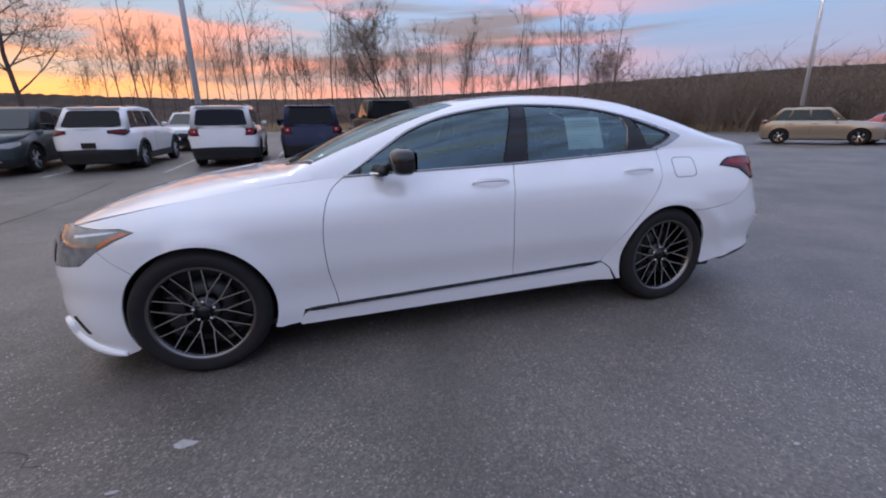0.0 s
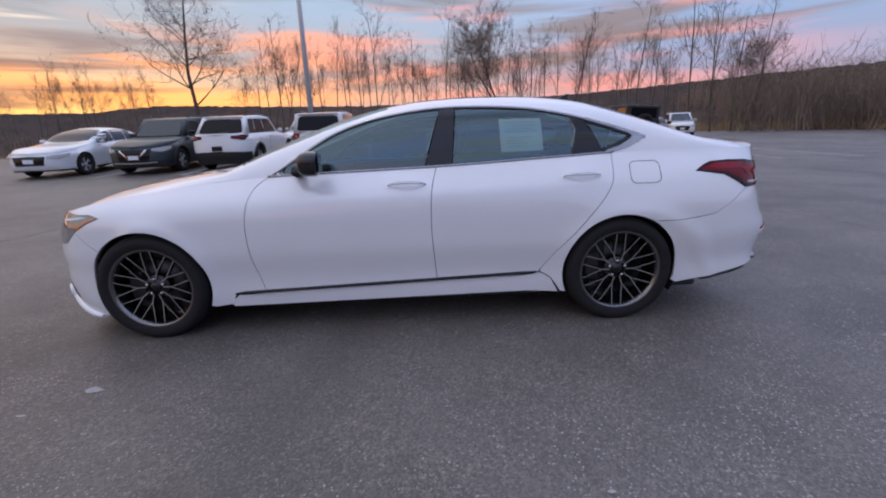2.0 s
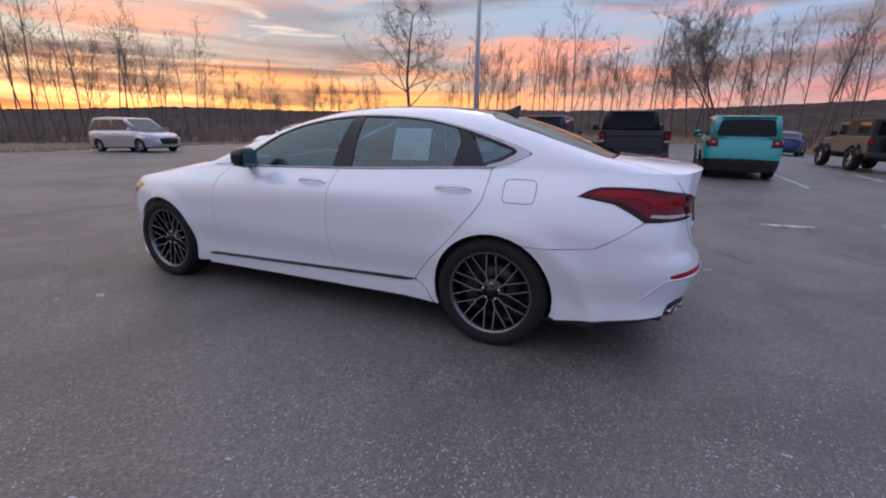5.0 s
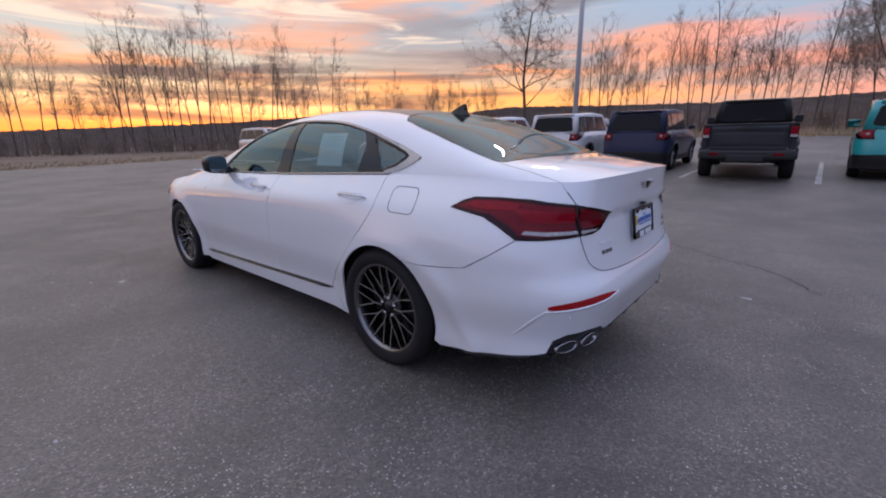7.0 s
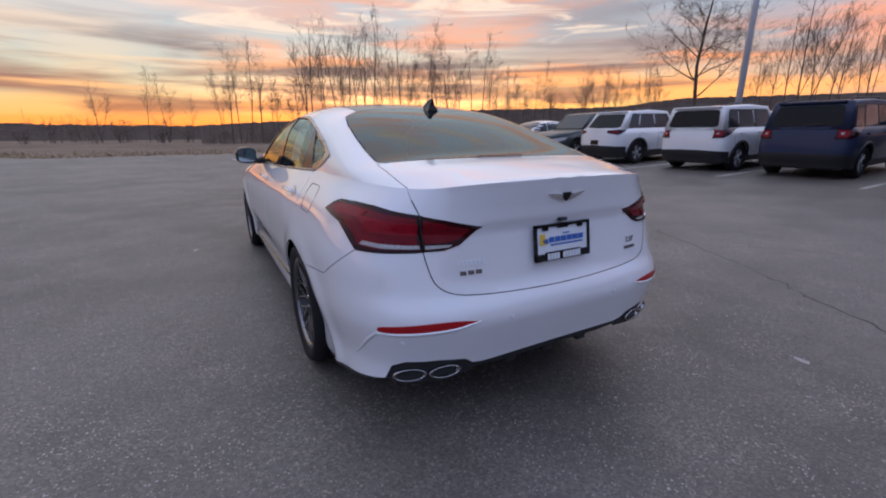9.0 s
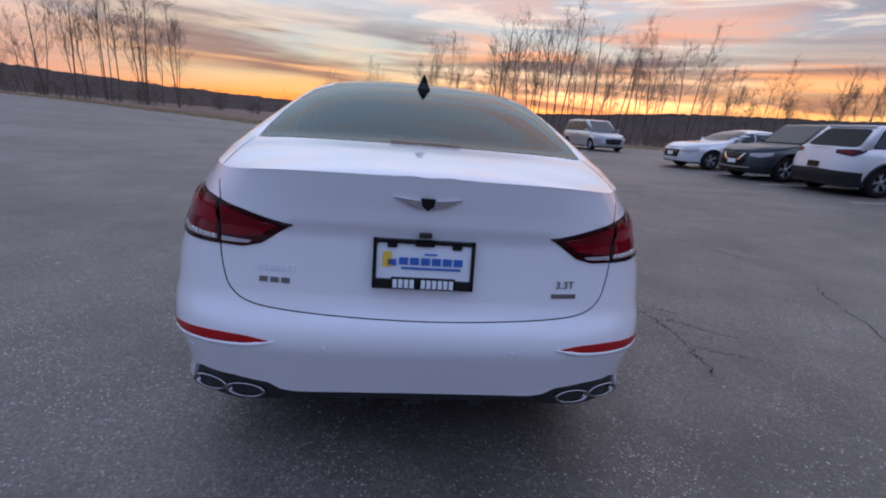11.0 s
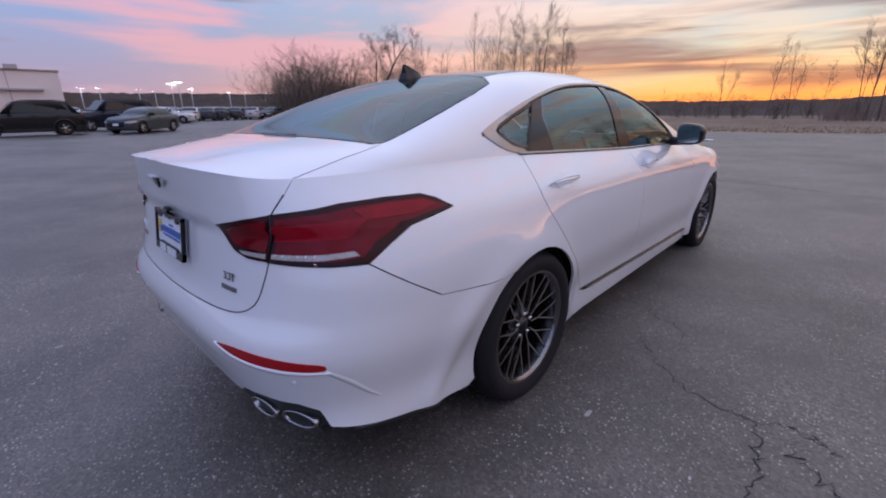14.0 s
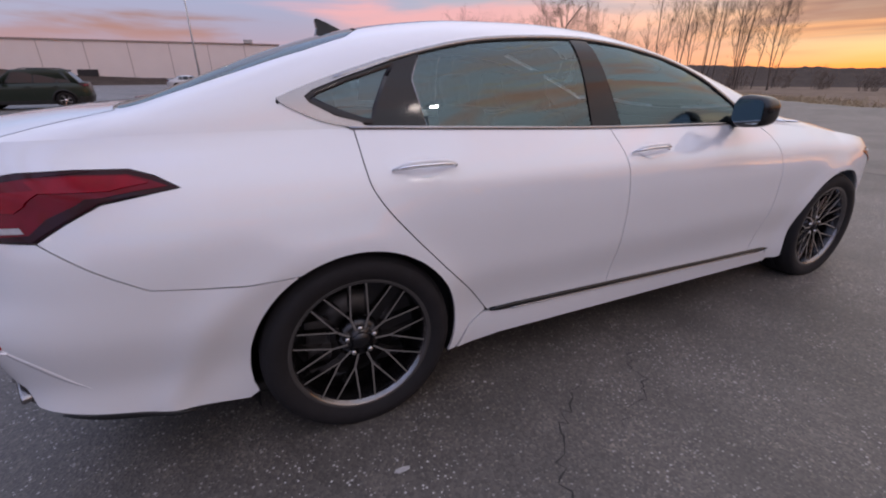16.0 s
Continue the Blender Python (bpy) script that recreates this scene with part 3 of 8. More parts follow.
class Shape:
    """A car body as one surface. Lengthwise lines: belt height zb, roof centre height zc, crease height zk, half width at the belt yb;
    a side profile by height; front and rear ends rounded in plan about the axles."""

    def __init__(self, zb, zc, yb, side, ends, corner, axle, lean=0.14, shoulder=0.82, rise=0.74, crease=None, arch=0.0, arch_z=0.345, soft=None):
        self.zb, self.zc, self.yb0 = curve1(*zb), curve1(*zc), curve1(*yb)
        self.side, self.axle, self.lean, self.shoulder, self.rise = side, axle, lean, shoulder, rise
        self.front, self.rear = curve1(*ends[0]), curve1(*ends[1])
        self.nf, self.nr = curve1(*corner[0]), curve1(*corner[1])
        self.crease = curve1(*crease) if crease else None
        self.arch, self.arch_z, self.soft = arch, arch_z, soft
        phi = np.linspace(0, math.pi / 2, 400)
        c = np.stack([1.05 * np.sin(phi) ** (2 / 3.5), 0.9 * np.cos(phi) ** (2 / 3.5)], 1)
        s = np.concatenate([[0], np.cumsum(np.hypot(*np.diff(c, axis=0).T))])
        self.wrap, self.phi_of = s[-1], (s, phi)

    def profile(self, x, z):
        """Half width of the body side before the ends are rounded."""
        zb = self.zb(x)
        xs = np.broadcast_to(x, np.shape(z))
        zk = self.crease(xs) if self.crease else zb - 0.12
        zk = np.minimum(zk, zb - 0.075)
        zs = [np.full_like(zb, v) for v in self.side[0]] + [zk - 0.012, zk + 0.02, zb]
        for i in range(len(self.side[0]) - 1, -1, -1):
            zs[i] = np.minimum(zs[i], zs[i + 1] - 0.03)
        top = self.yb0(xs)
        ws = [np.full_like(zb, v) for v in self.side[1]] + [top + 0.105, top + 0.09, top]
        ws[-3] = np.minimum(ws[-3], self.side[1][-1])
        ws[-2] = np.minimum(ws[-2], ws[-3] - 0.008)
        zs, ws = np.array(zs), np.array(ws)
        z = np.clip(z, zs[0] - 0.2, zs[-1])
        h = np.diff(zs, axis=0)
        d = np.diff(ws, axis=0) / h
        m = np.zeros_like(ws)
        m[0], m[-1] = d[0], d[-1]
        ok = d[:-1] * d[1:] > 0
        a, b = 2 * h[1:] + h[:-1], h[1:] + 2 * h[:-1]
        with np.errstate(divide="ignore", invalid="ignore"):
            m[1:-1] = np.where(ok, (a + b) / (a / d[:-1] + b / d[1:]), 0)
        out = np.zeros_like(z)
        for i in range(len(zs) - 1):
            t = (z - zs[i]) / h[i]
            v = ws[i] * (1 + 2 * t) * (1 - t) ** 2 + h[i] * m[i] * t * (1 - t) ** 2 + ws[i + 1] * t * t * (3 - 2 * t) + h[i] * m[i + 1] * t * t * (t - 1)
            lo = z >= zs[i] if i else z >= -9
            out = np.where(lo & (z <= zs[i + 1] + 1e-9), np.where(t < 0, ws[i] + (z - zs[i]) * d[i], v), out)
        return out

    def flare(self, x, z):
        r = [np.hypot(x - a, z - self.arch_z) for a in self.axle]
        return self.arch * sum(np.exp(-(((k - 0.375) / 0.06) ** 2)) for k in r)

    def band(self, q, sign=-1):
        """(s, z): s runs along the side from the front centre to the rear centre, equal to x between the axles."""
        s, z = q[:, 0], q[:, 1]
        a0, a1 = self.axle
        x = np.clip(s, a0, a1)
        w = self.profile(x, z)
        y = w + self.flare(np.clip(s, a0 - 0.42, a1 + 0.42), z)
        over_r, over_f = s > a1, s < a0
        for over, n_of, end, axle, sg in ((over_r, self.nr, self.rear, a1, 1), (over_f, self.nf, self.front, a0, -1)):
            if not over.any():
                continue
            L = abs(end(z) - axle)
            d = np.clip((s - axle) * sg, 0, None)
            f = np.interp(np.clip(d, 0, self.wrap), *self.phi_of)
            n = n_of(z)
            px = axle + sg * L * np.sin(f) ** (2 / n)
            py = (w + self.flare(axle + sg * d, z)) * np.maximum(np.cos(f), 0) ** (2 / n)
            x, y = np.where(over, px, x), np.where(over, py, y)
            beyond = d > self.wrap
            y = np.where(over & beyond, -(d - self.wrap), y)
        return np.stack([x, sign * y, z], 1)

    def yb(self, x):
        """Half width at the belt line, ends rounded."""
        x = np.asarray(x, float)
        a0, a1 = self.axle
        zb = self.zb(x)
        w = self.yb0(np.clip(x, a0, a1))
        for n_of, end, axle, sg in ((self.nr, self.rear, a1, 1), (self.nf, self.front, a0, -1)):
            t = np.clip((x - axle) * sg / abs(end(zb) - axle), 0, 1)
            n = n_of(zb)
            w = w * np.clip(1 - t ** n, 0, 1) ** (1 / n)
        return w

    def s_at_x(self, x, z):
        ss = np.linspace(-self.wrap + self.axle[0], self.axle[1] + self.wrap, 1500)
        p = self.band(np.stack([ss, np.full_like(ss, z)], 1))
        return float(np.interp(x, p[:, 0], ss))

    def s_at_y(self, y, z, rear=True):
        a = self.axle[1] if rear else self.axle[0]
        ss = np.linspace(0, self.wrap, 800)
        p = self.band(np.stack([a + (ss if rear else -ss), np.full_like(ss, z)], 1))
        s = float(np.interp(-y, -np.abs(p[:, 1]), ss))
        return a + s if rear else a - s

    def section(self, x, v):
        """Upper half section at x: v from 0 at the belt to 1 at the roof's centre line."""
        zb, zc, yb = self.zb(x), self.zc(x), self.yb(x)
        h = zc - zb
        k = np.interp(x, *self.soft) if self.soft else 0.0
        y1, z1 = (yb - self.lean * h) * (1 - k) + 0.86 * yb * k, zb + (self.rise * (1 - k) + 0.48 * k) * h
        y2 = (self.shoulder * (1 - k) + 0.62 * k) * yb
        b0, b1, b2, b3 = (1 - v) ** 3, 3 * v * (1 - v) ** 2, 3 * v * v * (1 - v), v ** 3
        return b0 * yb + b1 * y1 + b2 * y2, b0 * zb + b1 * z1 + (b2 + b3) * zc

    def solve_v(self, x, target, which):
        lo, hi = np.zeros_like(x), np.ones_like(x)
        for _ in range(26):
            mid = (lo + hi) / 2
            y, z = self.section(x, mid)
            below = (y > target) if which == "y" else (z < target)
            lo, hi = np.where(below, mid, lo), np.where(below, hi, mid)
        return (lo + hi) / 2

    def top(self, q, sign=-1):
        """(x, y): bonnet, roof, glass and deck seen from above, y being the half width."""
        x = q[:, 0]
        v = self.solve_v(x, np.abs(q[:, 1]), "y")
        y, z = self.section(x, v)
        return np.stack([x, sign * np.sign(q[:, 1] + 1e-12) * np.minimum(y, np.abs(q[:, 1]) + 1e-6), z], 1)

    def cabin(self, q, sign=-1):
        """(x, z): the cabin side seen from the side."""
        x = q[:, 0]
        v = self.solve_v(x, q[:, 1], "z")
        y, z = self.section(x, v)
        return np.stack([x, sign * y, np.maximum(z, np.minimum(q[:, 1], z + 1))], 1)

    def shell(self, q, sign=-1):
        """(x, v) on the upper half section."""
        y, z = self.section(q[:, 0], np.clip(q[:, 1], 0, 1))
        return np.stack([q[:, 0], sign * y, z], 1)

    def v_at_z(self, x, z):
        return float(self.solve_v(np.array([float(x)]), np.array([float(z)]), "z")[0])

    def v_at_y(self, x, y):
        return float(self.solve_v(np.array([float(x)]), np.array([float(y)]), "y")[0])


def arc2(cx, cz, r, a0, a1, n=24):
    return [(cx + r * math.cos(radians(a0 + (a1 - a0) * k / n)), cz + r * math.sin(radians(a0 + (a1 - a0) * k / n))) for k in range(n + 1)]


# ---- the white sedan ----
AX = 1.505
SEDAN = Shape(
    zb=([-2.35, -2.23, -2.08, -1.9, -1.505, -1.1, -0.75, -0.45, 0.33, 1.18, 1.46, 1.7, 1.95, 2.2, 2.45, 2.62],
        [0.735, 0.775, 0.818, 0.865, 0.935, 0.985, 1.01, 1.02, 1.04, 1.078, 1.09, 1.097, 1.10, 1.097, 1.091, 1.12]),
    zc=([-2.35, -2.25, -2.08, -1.8, -1.5, -1.2, -1.02, -0.95, -0.8, -0.5, -0.25, 0, 0.25, 0.6, 0.9, 1.2, 1.36, 1.6, 1.8, 1.95, 2.08, 2.13, 2.3, 2.45, 2.62],
        [0.74, 0.785, 0.868, 0.952, 1.005, 1.04, 1.06, 1.095, 1.17, 1.29, 1.375, 1.435, 1.474, 1.492, 1.487, 1.46, 1.432, 1.366, 1.294, 1.236, 1.188, 1.178, 1.165, 1.148, 1.12]),
    yb=([-1.505, -0.75, 0, 1, 1.505], [0.80, 0.80, 0.805, 0.80, 0.775]),
    side=([0.18, 0.27, 0.36, 0.58, 0.74], [0.868, 0.880, 0.884, 0.922, 0.925]),
    ends=(([0.10, 0.2, 0.3, 0.45, 0.55, 0.7, 0.8, 0.86], [-2.20, -2.265, -2.30, -2.325, -2.33, -2.30, -2.25, -2.20]),
          ([0.30, 0.38, 0.5, 0.58, 0.64, 0.68, 0.75, 0.89, 0.935, 0.953, 1.0, 1.06, 1.12], [2.568, 2.587, 2.624, 2.645, 2.63, 2.605, 2.585, 2.566, 2.560, 2.577, 2.580, 2.59, 2.60])),
    corner=(([0.1, 0.35, 0.5, 0.9], [3.4, 3.3, 2.9, 2.8]), ([0.3, 0.42, 0.57, 0.95, 1.1], [6.5, 5.2, 4.8, 4.2, 3.9])),
    axle=(-AX, AX), crease=([-2.2, -1.9, -1.0, 0, 1, 1.96, 2.6], [0.70, 0.79, 0.865, 0.89, 0.915, 0.955, 0.96]), arch=0.016, soft=([-1.6, -1.05, 2.12, 2.42], [1, 0, 0, 1]), lean=0.26, shoulder=0.87, rise=0.85)


def build_sedan():
    S = SEDAN
    car = thing("sedan", "pearl white four-door sedan parked on asphalt, dark mesh alloy wheels", "car")
    sx, sy, sF, sR = S.s_at_x, S.s_at_y, -AX - S.wrap, AX + S.wrap
    X = lambda x, z: (sx(x, z), z)
    R = lambda y, z: (sy(y, z), z)
    F = lambda y, z: (sy(y, z, False), z)
    belt = lambda a, b, n=14: [(x, float(S.zb(x))) for x in np.linspace(a, b, n)]
    beltX = lambda a, b, n=20: [X(x, float(S.zb(x))) for x in np.linspace(a, b, n)]
    G = 0.0022
    # shared outlines, in x and height
    front_cut = through_points([(-0.715, float(S.zb(-0.715))), (-0.79, 0.95), (-0.835, 0.85), (-0.855, 0.70), (-0.845, 0.52), (-0.815, 0.38), (-0.80, 0.30)])
    b_cut = through_points([(0.335, float(S.zb(0.335))), (0.302, 0.91), (0.292, 0.70), (0.302, 0.50), (0.315, 0.332)])
    rear_cut = through_points([(1.447, float(S.zb(1.447))), (1.437, 0.97), (1.42, 0.90), (1.355, 0.80), (1.21, 0.63), (1.07, 0.475), (0.975, 0.35)])
    strip_z = lambda x: 0.281 + 0.0335 * (x + 0.995)
    arch_r = 0.372
    lamp_top = [X(1.962, 0.966), X(2.02, 1.0), X(2.075, 1.018), X(2.2, 1.022), X(2.33, 1.018), R(0.72, 1.008), R(0.636, 0.996)]
    lamp_top_in = [R(0.636, 0.996), R(0.55, 0.978), R(0.40, 0.944)]
    lamp_low = [X(1.962, 0.966), X(2.06, 0.952), X(2.15, 0.938), X(2.23, 0.898), X(2.31, 0.850), R(0.78, 0.852), R(0.636, 0.860)]
    lamp_low_in = [R(0.636, 0.860), R(0.56, 0.862), R(0.50, 0.878), R(0.40, 0.944)]
    seam = [X(1.842, 0.672), X(1.96, 0.682), X(2.084, 0.700), X(2.20, 0.772), X(2.31, 0.850)]
    lid_gap = through_points([R(0.636, 0.860), R(0.625, 0.80), R(0.60, 0.735), R(0.54, 0.697), R(0.42, 0.680), R(0.2, 0.668), (sR, 0.664)], 5)
    xq = np.linspace(2.2, 2.58, 400)
    xg = float(xq[np.argmin(np.abs(S.yb(xq) - 0.652))])
    lid_side = through_points([(2.10, 0.652), (2.2, 0.655), (2.3, 0.655), (xg, 0.652)], 4)
    xf2 = np.linspace(-2.4, -1.9, 4000)
    yf2 = S.yb(xf2)
    nose_x = lambda y: float(np.interp(y, yf2, xf2))
    rimF = lambda y: F(y, float(S.zb(nose_x(y))))
    head_low = [X(-1.735, 0.808), X(-1.82, 0.775), X(-1.92, 0.722), X(-2.02, 0.645), F(0.64, 0.618), F(0.56, 0.645), F(0.44, 0.728)]
    head_top = [F(0.44, 0.728), rimF(0.44), rimF(0.52), rimF(0.60), rimF(0.66), X(-2.02, float(S.zb(-2.02))), X(-1.9, 0.824), X(-1.80, 0.826), X(-1.735, 0.808)]
    dlo_top = [(-0.715, float(S.zb(-0.715)) + 0.004)] + through_points([(-0.56, 1.112), (-0.47, 1.17), (-0.30, 1.268), (-0.07, 1.345), (0.24, 1.396), (0.52, 1.409), (0.9, 1.389), (1.19, 1.337), (1.45, 1.265), (1.60, 1.216), (1.672, 1.188)], 5)
    dlo_low = through_points([(1.672, 1.188), (1.648, 1.165), (1.55, 1.118), (1.46, 1.096)], 5)
    z_of = lambda x: float(np.interp(x, [p[0] for p in dlo_top], [p[1] for p in dlo_top]))

    outline = {}
    top = sorted([(x, float(S.zb(x)) + G) for x in np.linspace(-1.86, -0.715, 20)])
    outline["front_fender"] = ([X(-1.778, 0.598), X(-1.86, 0.66), X(-1.92, 0.722), X(-1.82, 0.775), X(-1.735, 0.808), X(-1.80, 0.826), X(-1.9, 0.824), X(-2.02, float(S.zb(-2.02)) + G)]
                               + [X(x, z) for x, z in [(-1.96, float(S.zb(-1.96)) + G)] + top] + front_cut[1:] + [(-0.80, 0.292), (-0.99, 0.285), (-1.02, 0.205), (-1.125, 0.195)]
                               + [X(x, z) for x, z in arc2(-AX, 0.345, arch_r, -22, 137, 30)])
    outline["front_door"] = belt(-0.715, 0.335) + b_cut[1:] + [(x, strip_z(x) + 0.008) for x in np.linspace(0.31, -0.80, 10)] + front_cut[::-1][:-1]
    outline["rear_door"] = belt(0.335, 1.447) + rear_cut[1:] + [(x, strip_z(x) + 0.008) for x in np.linspace(0.96, 0.316, 8)] + b_cut[::-1][:-1]
    outline["rocker_panel"] = [(-0.985, 0.262)] + [(x, strip_z(x) - 0.004) for x in np.linspace(-0.96, 0.96, 20)] + [(1.0, 0.34), (1.06, 0.30), (1.11, 0.205), (0.9, 0.218), (0, 0.205), (-0.6, 0.196), (-1.02, 0.19), (-1.03, 0.22)]
    outline["quarter_panel"] = ([(s, z + G) for s, z in beltX(1.447, xg)] + [R(0.650, 1.05)] + lamp_top[::-1] + lamp_low[1:5] + seam[::-1][1:]
                                + [X(x, z) for x, z in arc2(AX, 0.345, arch_r, 61, 202, 30)] + [(1.125, 0.21), (1.06, 0.305), (1.0, 0.345), (0.985, 0.352)] + rear_cut[::-1][1:-1])
    bumper = (seam + lamp_low[5:] + lid_gap[1:] + [(sR, 0.375), R(0.40, 0.372), R(0.45, 0.380), R(0.49, 0.408), R(0.60, 0.425), R(0.72, 0.425), R(0.765, 0.40), R(0.788, 0.342)]
              + [X(2.43, 0.334), X(2.25, 0.300), X(2.06, 0.266), X(1.9, 0.236)] + [X(x, z) for x, z in arc2(AX, 0.345, arch_r, -14, 60, 18)])
    front_b = ([X(-1.778, 0.598), X(-1.86, 0.66), X(-1.92, 0.722), X(-2.02, 0.645)] + head_low[4:] + [rimF(0.44), rimF(0.36), rimF(0.28), rimF(0.2), rimF(0.1), (sF, float(S.zb(nose_x(0.05)))), (sF, 0.13), F(0.5, 0.12), X(-2.08, 0.118), X(-1.93, 0.122), X(-1.845, 0.16)]
               + [X(x, z) for x, z in arc2(-AX, 0.345, arch_r, 208, 138, 18)])
    hood_y = lambda x: float(S.yb(x)) - 0.055
    xs = list(np.linspace(-2.11, -0.84, 24))
    fender_top = [(x, float(S.yb(x)) * 0.9995) for x in xs] + [(x, hood_y(x)) for x in xs[::-1]]
    hood = [(-1.03, 0.0), (-1.0, 0.3), (-0.93, 0.55), (-0.85, hood_y(-0.85))] + [(x, hood_y(x)) for x in xs[::-1][1:]] + [(-2.185, 0.45), (-2.232, 0.25), (-2.252, 0.0)]
    nose_end = float(S.front(float(S.zb(-2.25))))
    nose = [(-2.256, 0.0), (-2.236, 0.25), (-2.189, 0.455)] + [(-2.115, hood_y(-2.115) + 0.004)] + [(x, float(S.yb(x)) * 0.9995) for x in np.linspace(-2.12, nose_end + 0.004, 8)] + [(nose_end + 0.002, 0)]

    for sign, side in ((-1, "driver"), (1, "passenger")):
        band = lambda q, g=sign: S.band(q, g)
        cab = lambda q, g=sign: S.cabin(q, g)
        tp = lambda q, g=sign: S.top(q, g)
        part("front_fender", panel_mesh("front_fender", [(band, outline["front_fender"], 0.03, 0.03, G, 0), (tp, fender_top, 0.03, 0.02, 0.0, 0)], WHITE), None, car)
        part("rocker_panel", panel_mesh("rocker_panel", [(band, outline["rocker_panel"], 0.04, 0.02, 0.0005, 0.001)], WHITE), None, car)
        part("quarter_panel", panel_mesh("quarter_panel", [(band, outline["quarter_panel"], 0.03, 0.03, G, 0)], WHITE), None, car)
        # doors with their handles, seals and glass
        for name, mid in (("front_door", 0.15), ("rear_door", 1.235)):
            door = part(name, panel_mesh(name, [(band, outline[name], 0.03, 0.03, G, 0)], WHITE), None, car)
            q = np.vstack([outline[name], outline[name][:1]])
            v, f = ribbon(band, q, 0.016, -0.006)
            part("door_seal", mesh_from("door_seal", v, f, BLACK), None, door)
            zh = 0.940 if name == "front_door" else 0.958
            add_handle(door, band, mid, zh)
        # side glass, pillars and bright surround
        zb = lambda x: float(S.zb(x)) + 0.006
        samp = lambda a, b: [(x, z_of(x)) for x in np.linspace(a, b, 14)]
        front_glass = [(-0.62, zb(-0.62)), (-0.60, z_of(-0.60) - 0.01)] + samp(-0.58, 0.372) + [(0.262, zb(0.262))]
        corner = [(-0.71, zb(-0.71)), (-0.606, z_of(-0.606) - 0.006), (-0.626, zb(-0.626))]
        b_pillar = samp(0.376, 0.468) + [(0.435, zb(0.435)), (0.266, zb(0.266))]
        rear_glass = samp(0.472, 1.166) + [(1.222, 1.237), (1.188, zb(1.188)), (0.439, zb(0.439))]
        divider = samp(1.169, 1.250) + [(1.313, 1.24), (1.363, 1.15), (1.386, zb(1.386)), (1.191, zb(1.191)), (1.225, 1.237)]
        tip = [(1.226, z_of(1.226)), (1.3, z_of(1.3)), (1.45, z_of(1.45)), (1.56, z_of(1.56) - 0.004), (1.60, 1.194), (1.585, 1.168), (1.50, 1.124), (1.42, zb(1.42)), (1.362, zb(1.362)), (1.339, 1.15), (1.289, 1.24)]
        for nm, poly, mat, lab in (("front_door_glass", front_glass, GLASS, ""), ("rear_door_glass", rear_glass, GLASS_DARK, "privacy glass"), ("quarter_glass", tip, GLASS_DARK, "")):
            pane = part(nm, panel_mesh(nm, [(cab, poly, 0.04, 0.04, 0.001, -0.004)], mat, depth=0.0), None, car)
            pane.visible_shadow = False
        for nm, poly in (("mirror_corner", corner), ("b_pillar", b_pillar), ("door_frame", divider)):
            part(nm, panel_mesh(nm, [(cab, poly, 0.04, 0.04, 0.001, 0.0)], PILLAR), None, car)
        # black printed border of the quarter glass and the bright bead at the door glass
        edge = [(float(a), float(b)) for a, b in inset(tip, 0.016)]
        v, f = ribbon(cab, edge + edge[:1], 0.034, -0.001, depth=0.003)
        part("glass_border", mesh_from("glass_border", v, f, PILLAR), None, car)
        v, f = ribbon(cab, [(1.172, z_of(1.172) - 0.014), (1.198, 1.288), (1.222, 1.240), (1.206, 1.16), (1.190, zb(1.19))], 0.0035, 0.002)
        part("glass_bead", mesh_from("glass_bead", v, f, DARKCHROME), None, car)
        ring = [(x, z) for x, z in dlo_top if x < 1.5]
        v, f = ribbon(cab, inset_line(ring, 0.008), 0.016, 0.006)
        rear_trim = [(x, z) for x, z in dlo_top if x > 1.28] + dlo_low[1:] + [(1.40, zb(1.40) - 0.002), (1.42, zb(1.42) + 0.014), (1.50, 1.130), (1.575, 1.172), (1.588, 1.190), (1.56, z_of(1.56) - 0.020), (1.45, z_of(1.45) - 0.017), (1.29, z_of(1.29) - 0.014)]
        part("quarter_trim", panel_mesh("quarter_trim", [(cab, rear_trim, 0.03, 0.03, 0, 0.005)], DARKCHROME, depth=0.008), None, car, "satin trim piece behind the quarter window")
        part("window_trim", mesh_from("window_trim", v, f, DARKCHROME), None, car, "satin dark chrome window surround")
        low = [(x, float(S.zb(x)) + 0.004) for x in np.linspace(-0.715, 1.46, 40)]
        v, f = ribbon(cab, low, 0.014, 0.006)
        part("belt_moulding", mesh_from("belt_moulding", v, f, DARKCHROME), None, car)
        seal = [(x, z - 0.012) for x, z in dlo_top[1:]]
        v, f = ribbon(cab, seal, 0.012, 0.002)
        part("window_seal", mesh_from("window_seal", v, f, BLACK), None, car)
        # moulding along the sill
        xs2 = np.linspace(-0.995, 0.962, 40)
        v, f = ribbon(band, [(x, strip_z(x)) for x in xs2], 0.026, 0.010, wl=[0.026 * min(1, 0.25 + 12 * (x + 0.995), 0.25 + 12 * (0.962 - x)) for x in xs2])
        part("sill_moulding", mesh_from("sill_moulding", v, f, GLOSSBLACK), None, car, "black and dark chrome sill strip")
        v, f = ribbon(band, [(x, strip_z(x) - 0.009) for x in xs2[2:-2]], 0.006, 0.013)
        part("sill_bead", mesh_from("sill_bead", v, f, DARKCHROME), None, car)
        # tail lamp: outer lens on the quarter, inner lens on the boot lid
        lamp = part("tail_lamp", panel_mesh("tail_lamp", [(band, lamp_top + lamp_low[::-1][:-1], 0.02, 0.02, 0.001, 0.004)], REDDARK, depth=0.03), None, car, "red wraparound tail lamp")
        core = [(float(a), float(b)) for a, b in inset(lamp_top + lamp_low[::-1][:-1], 0.013)]
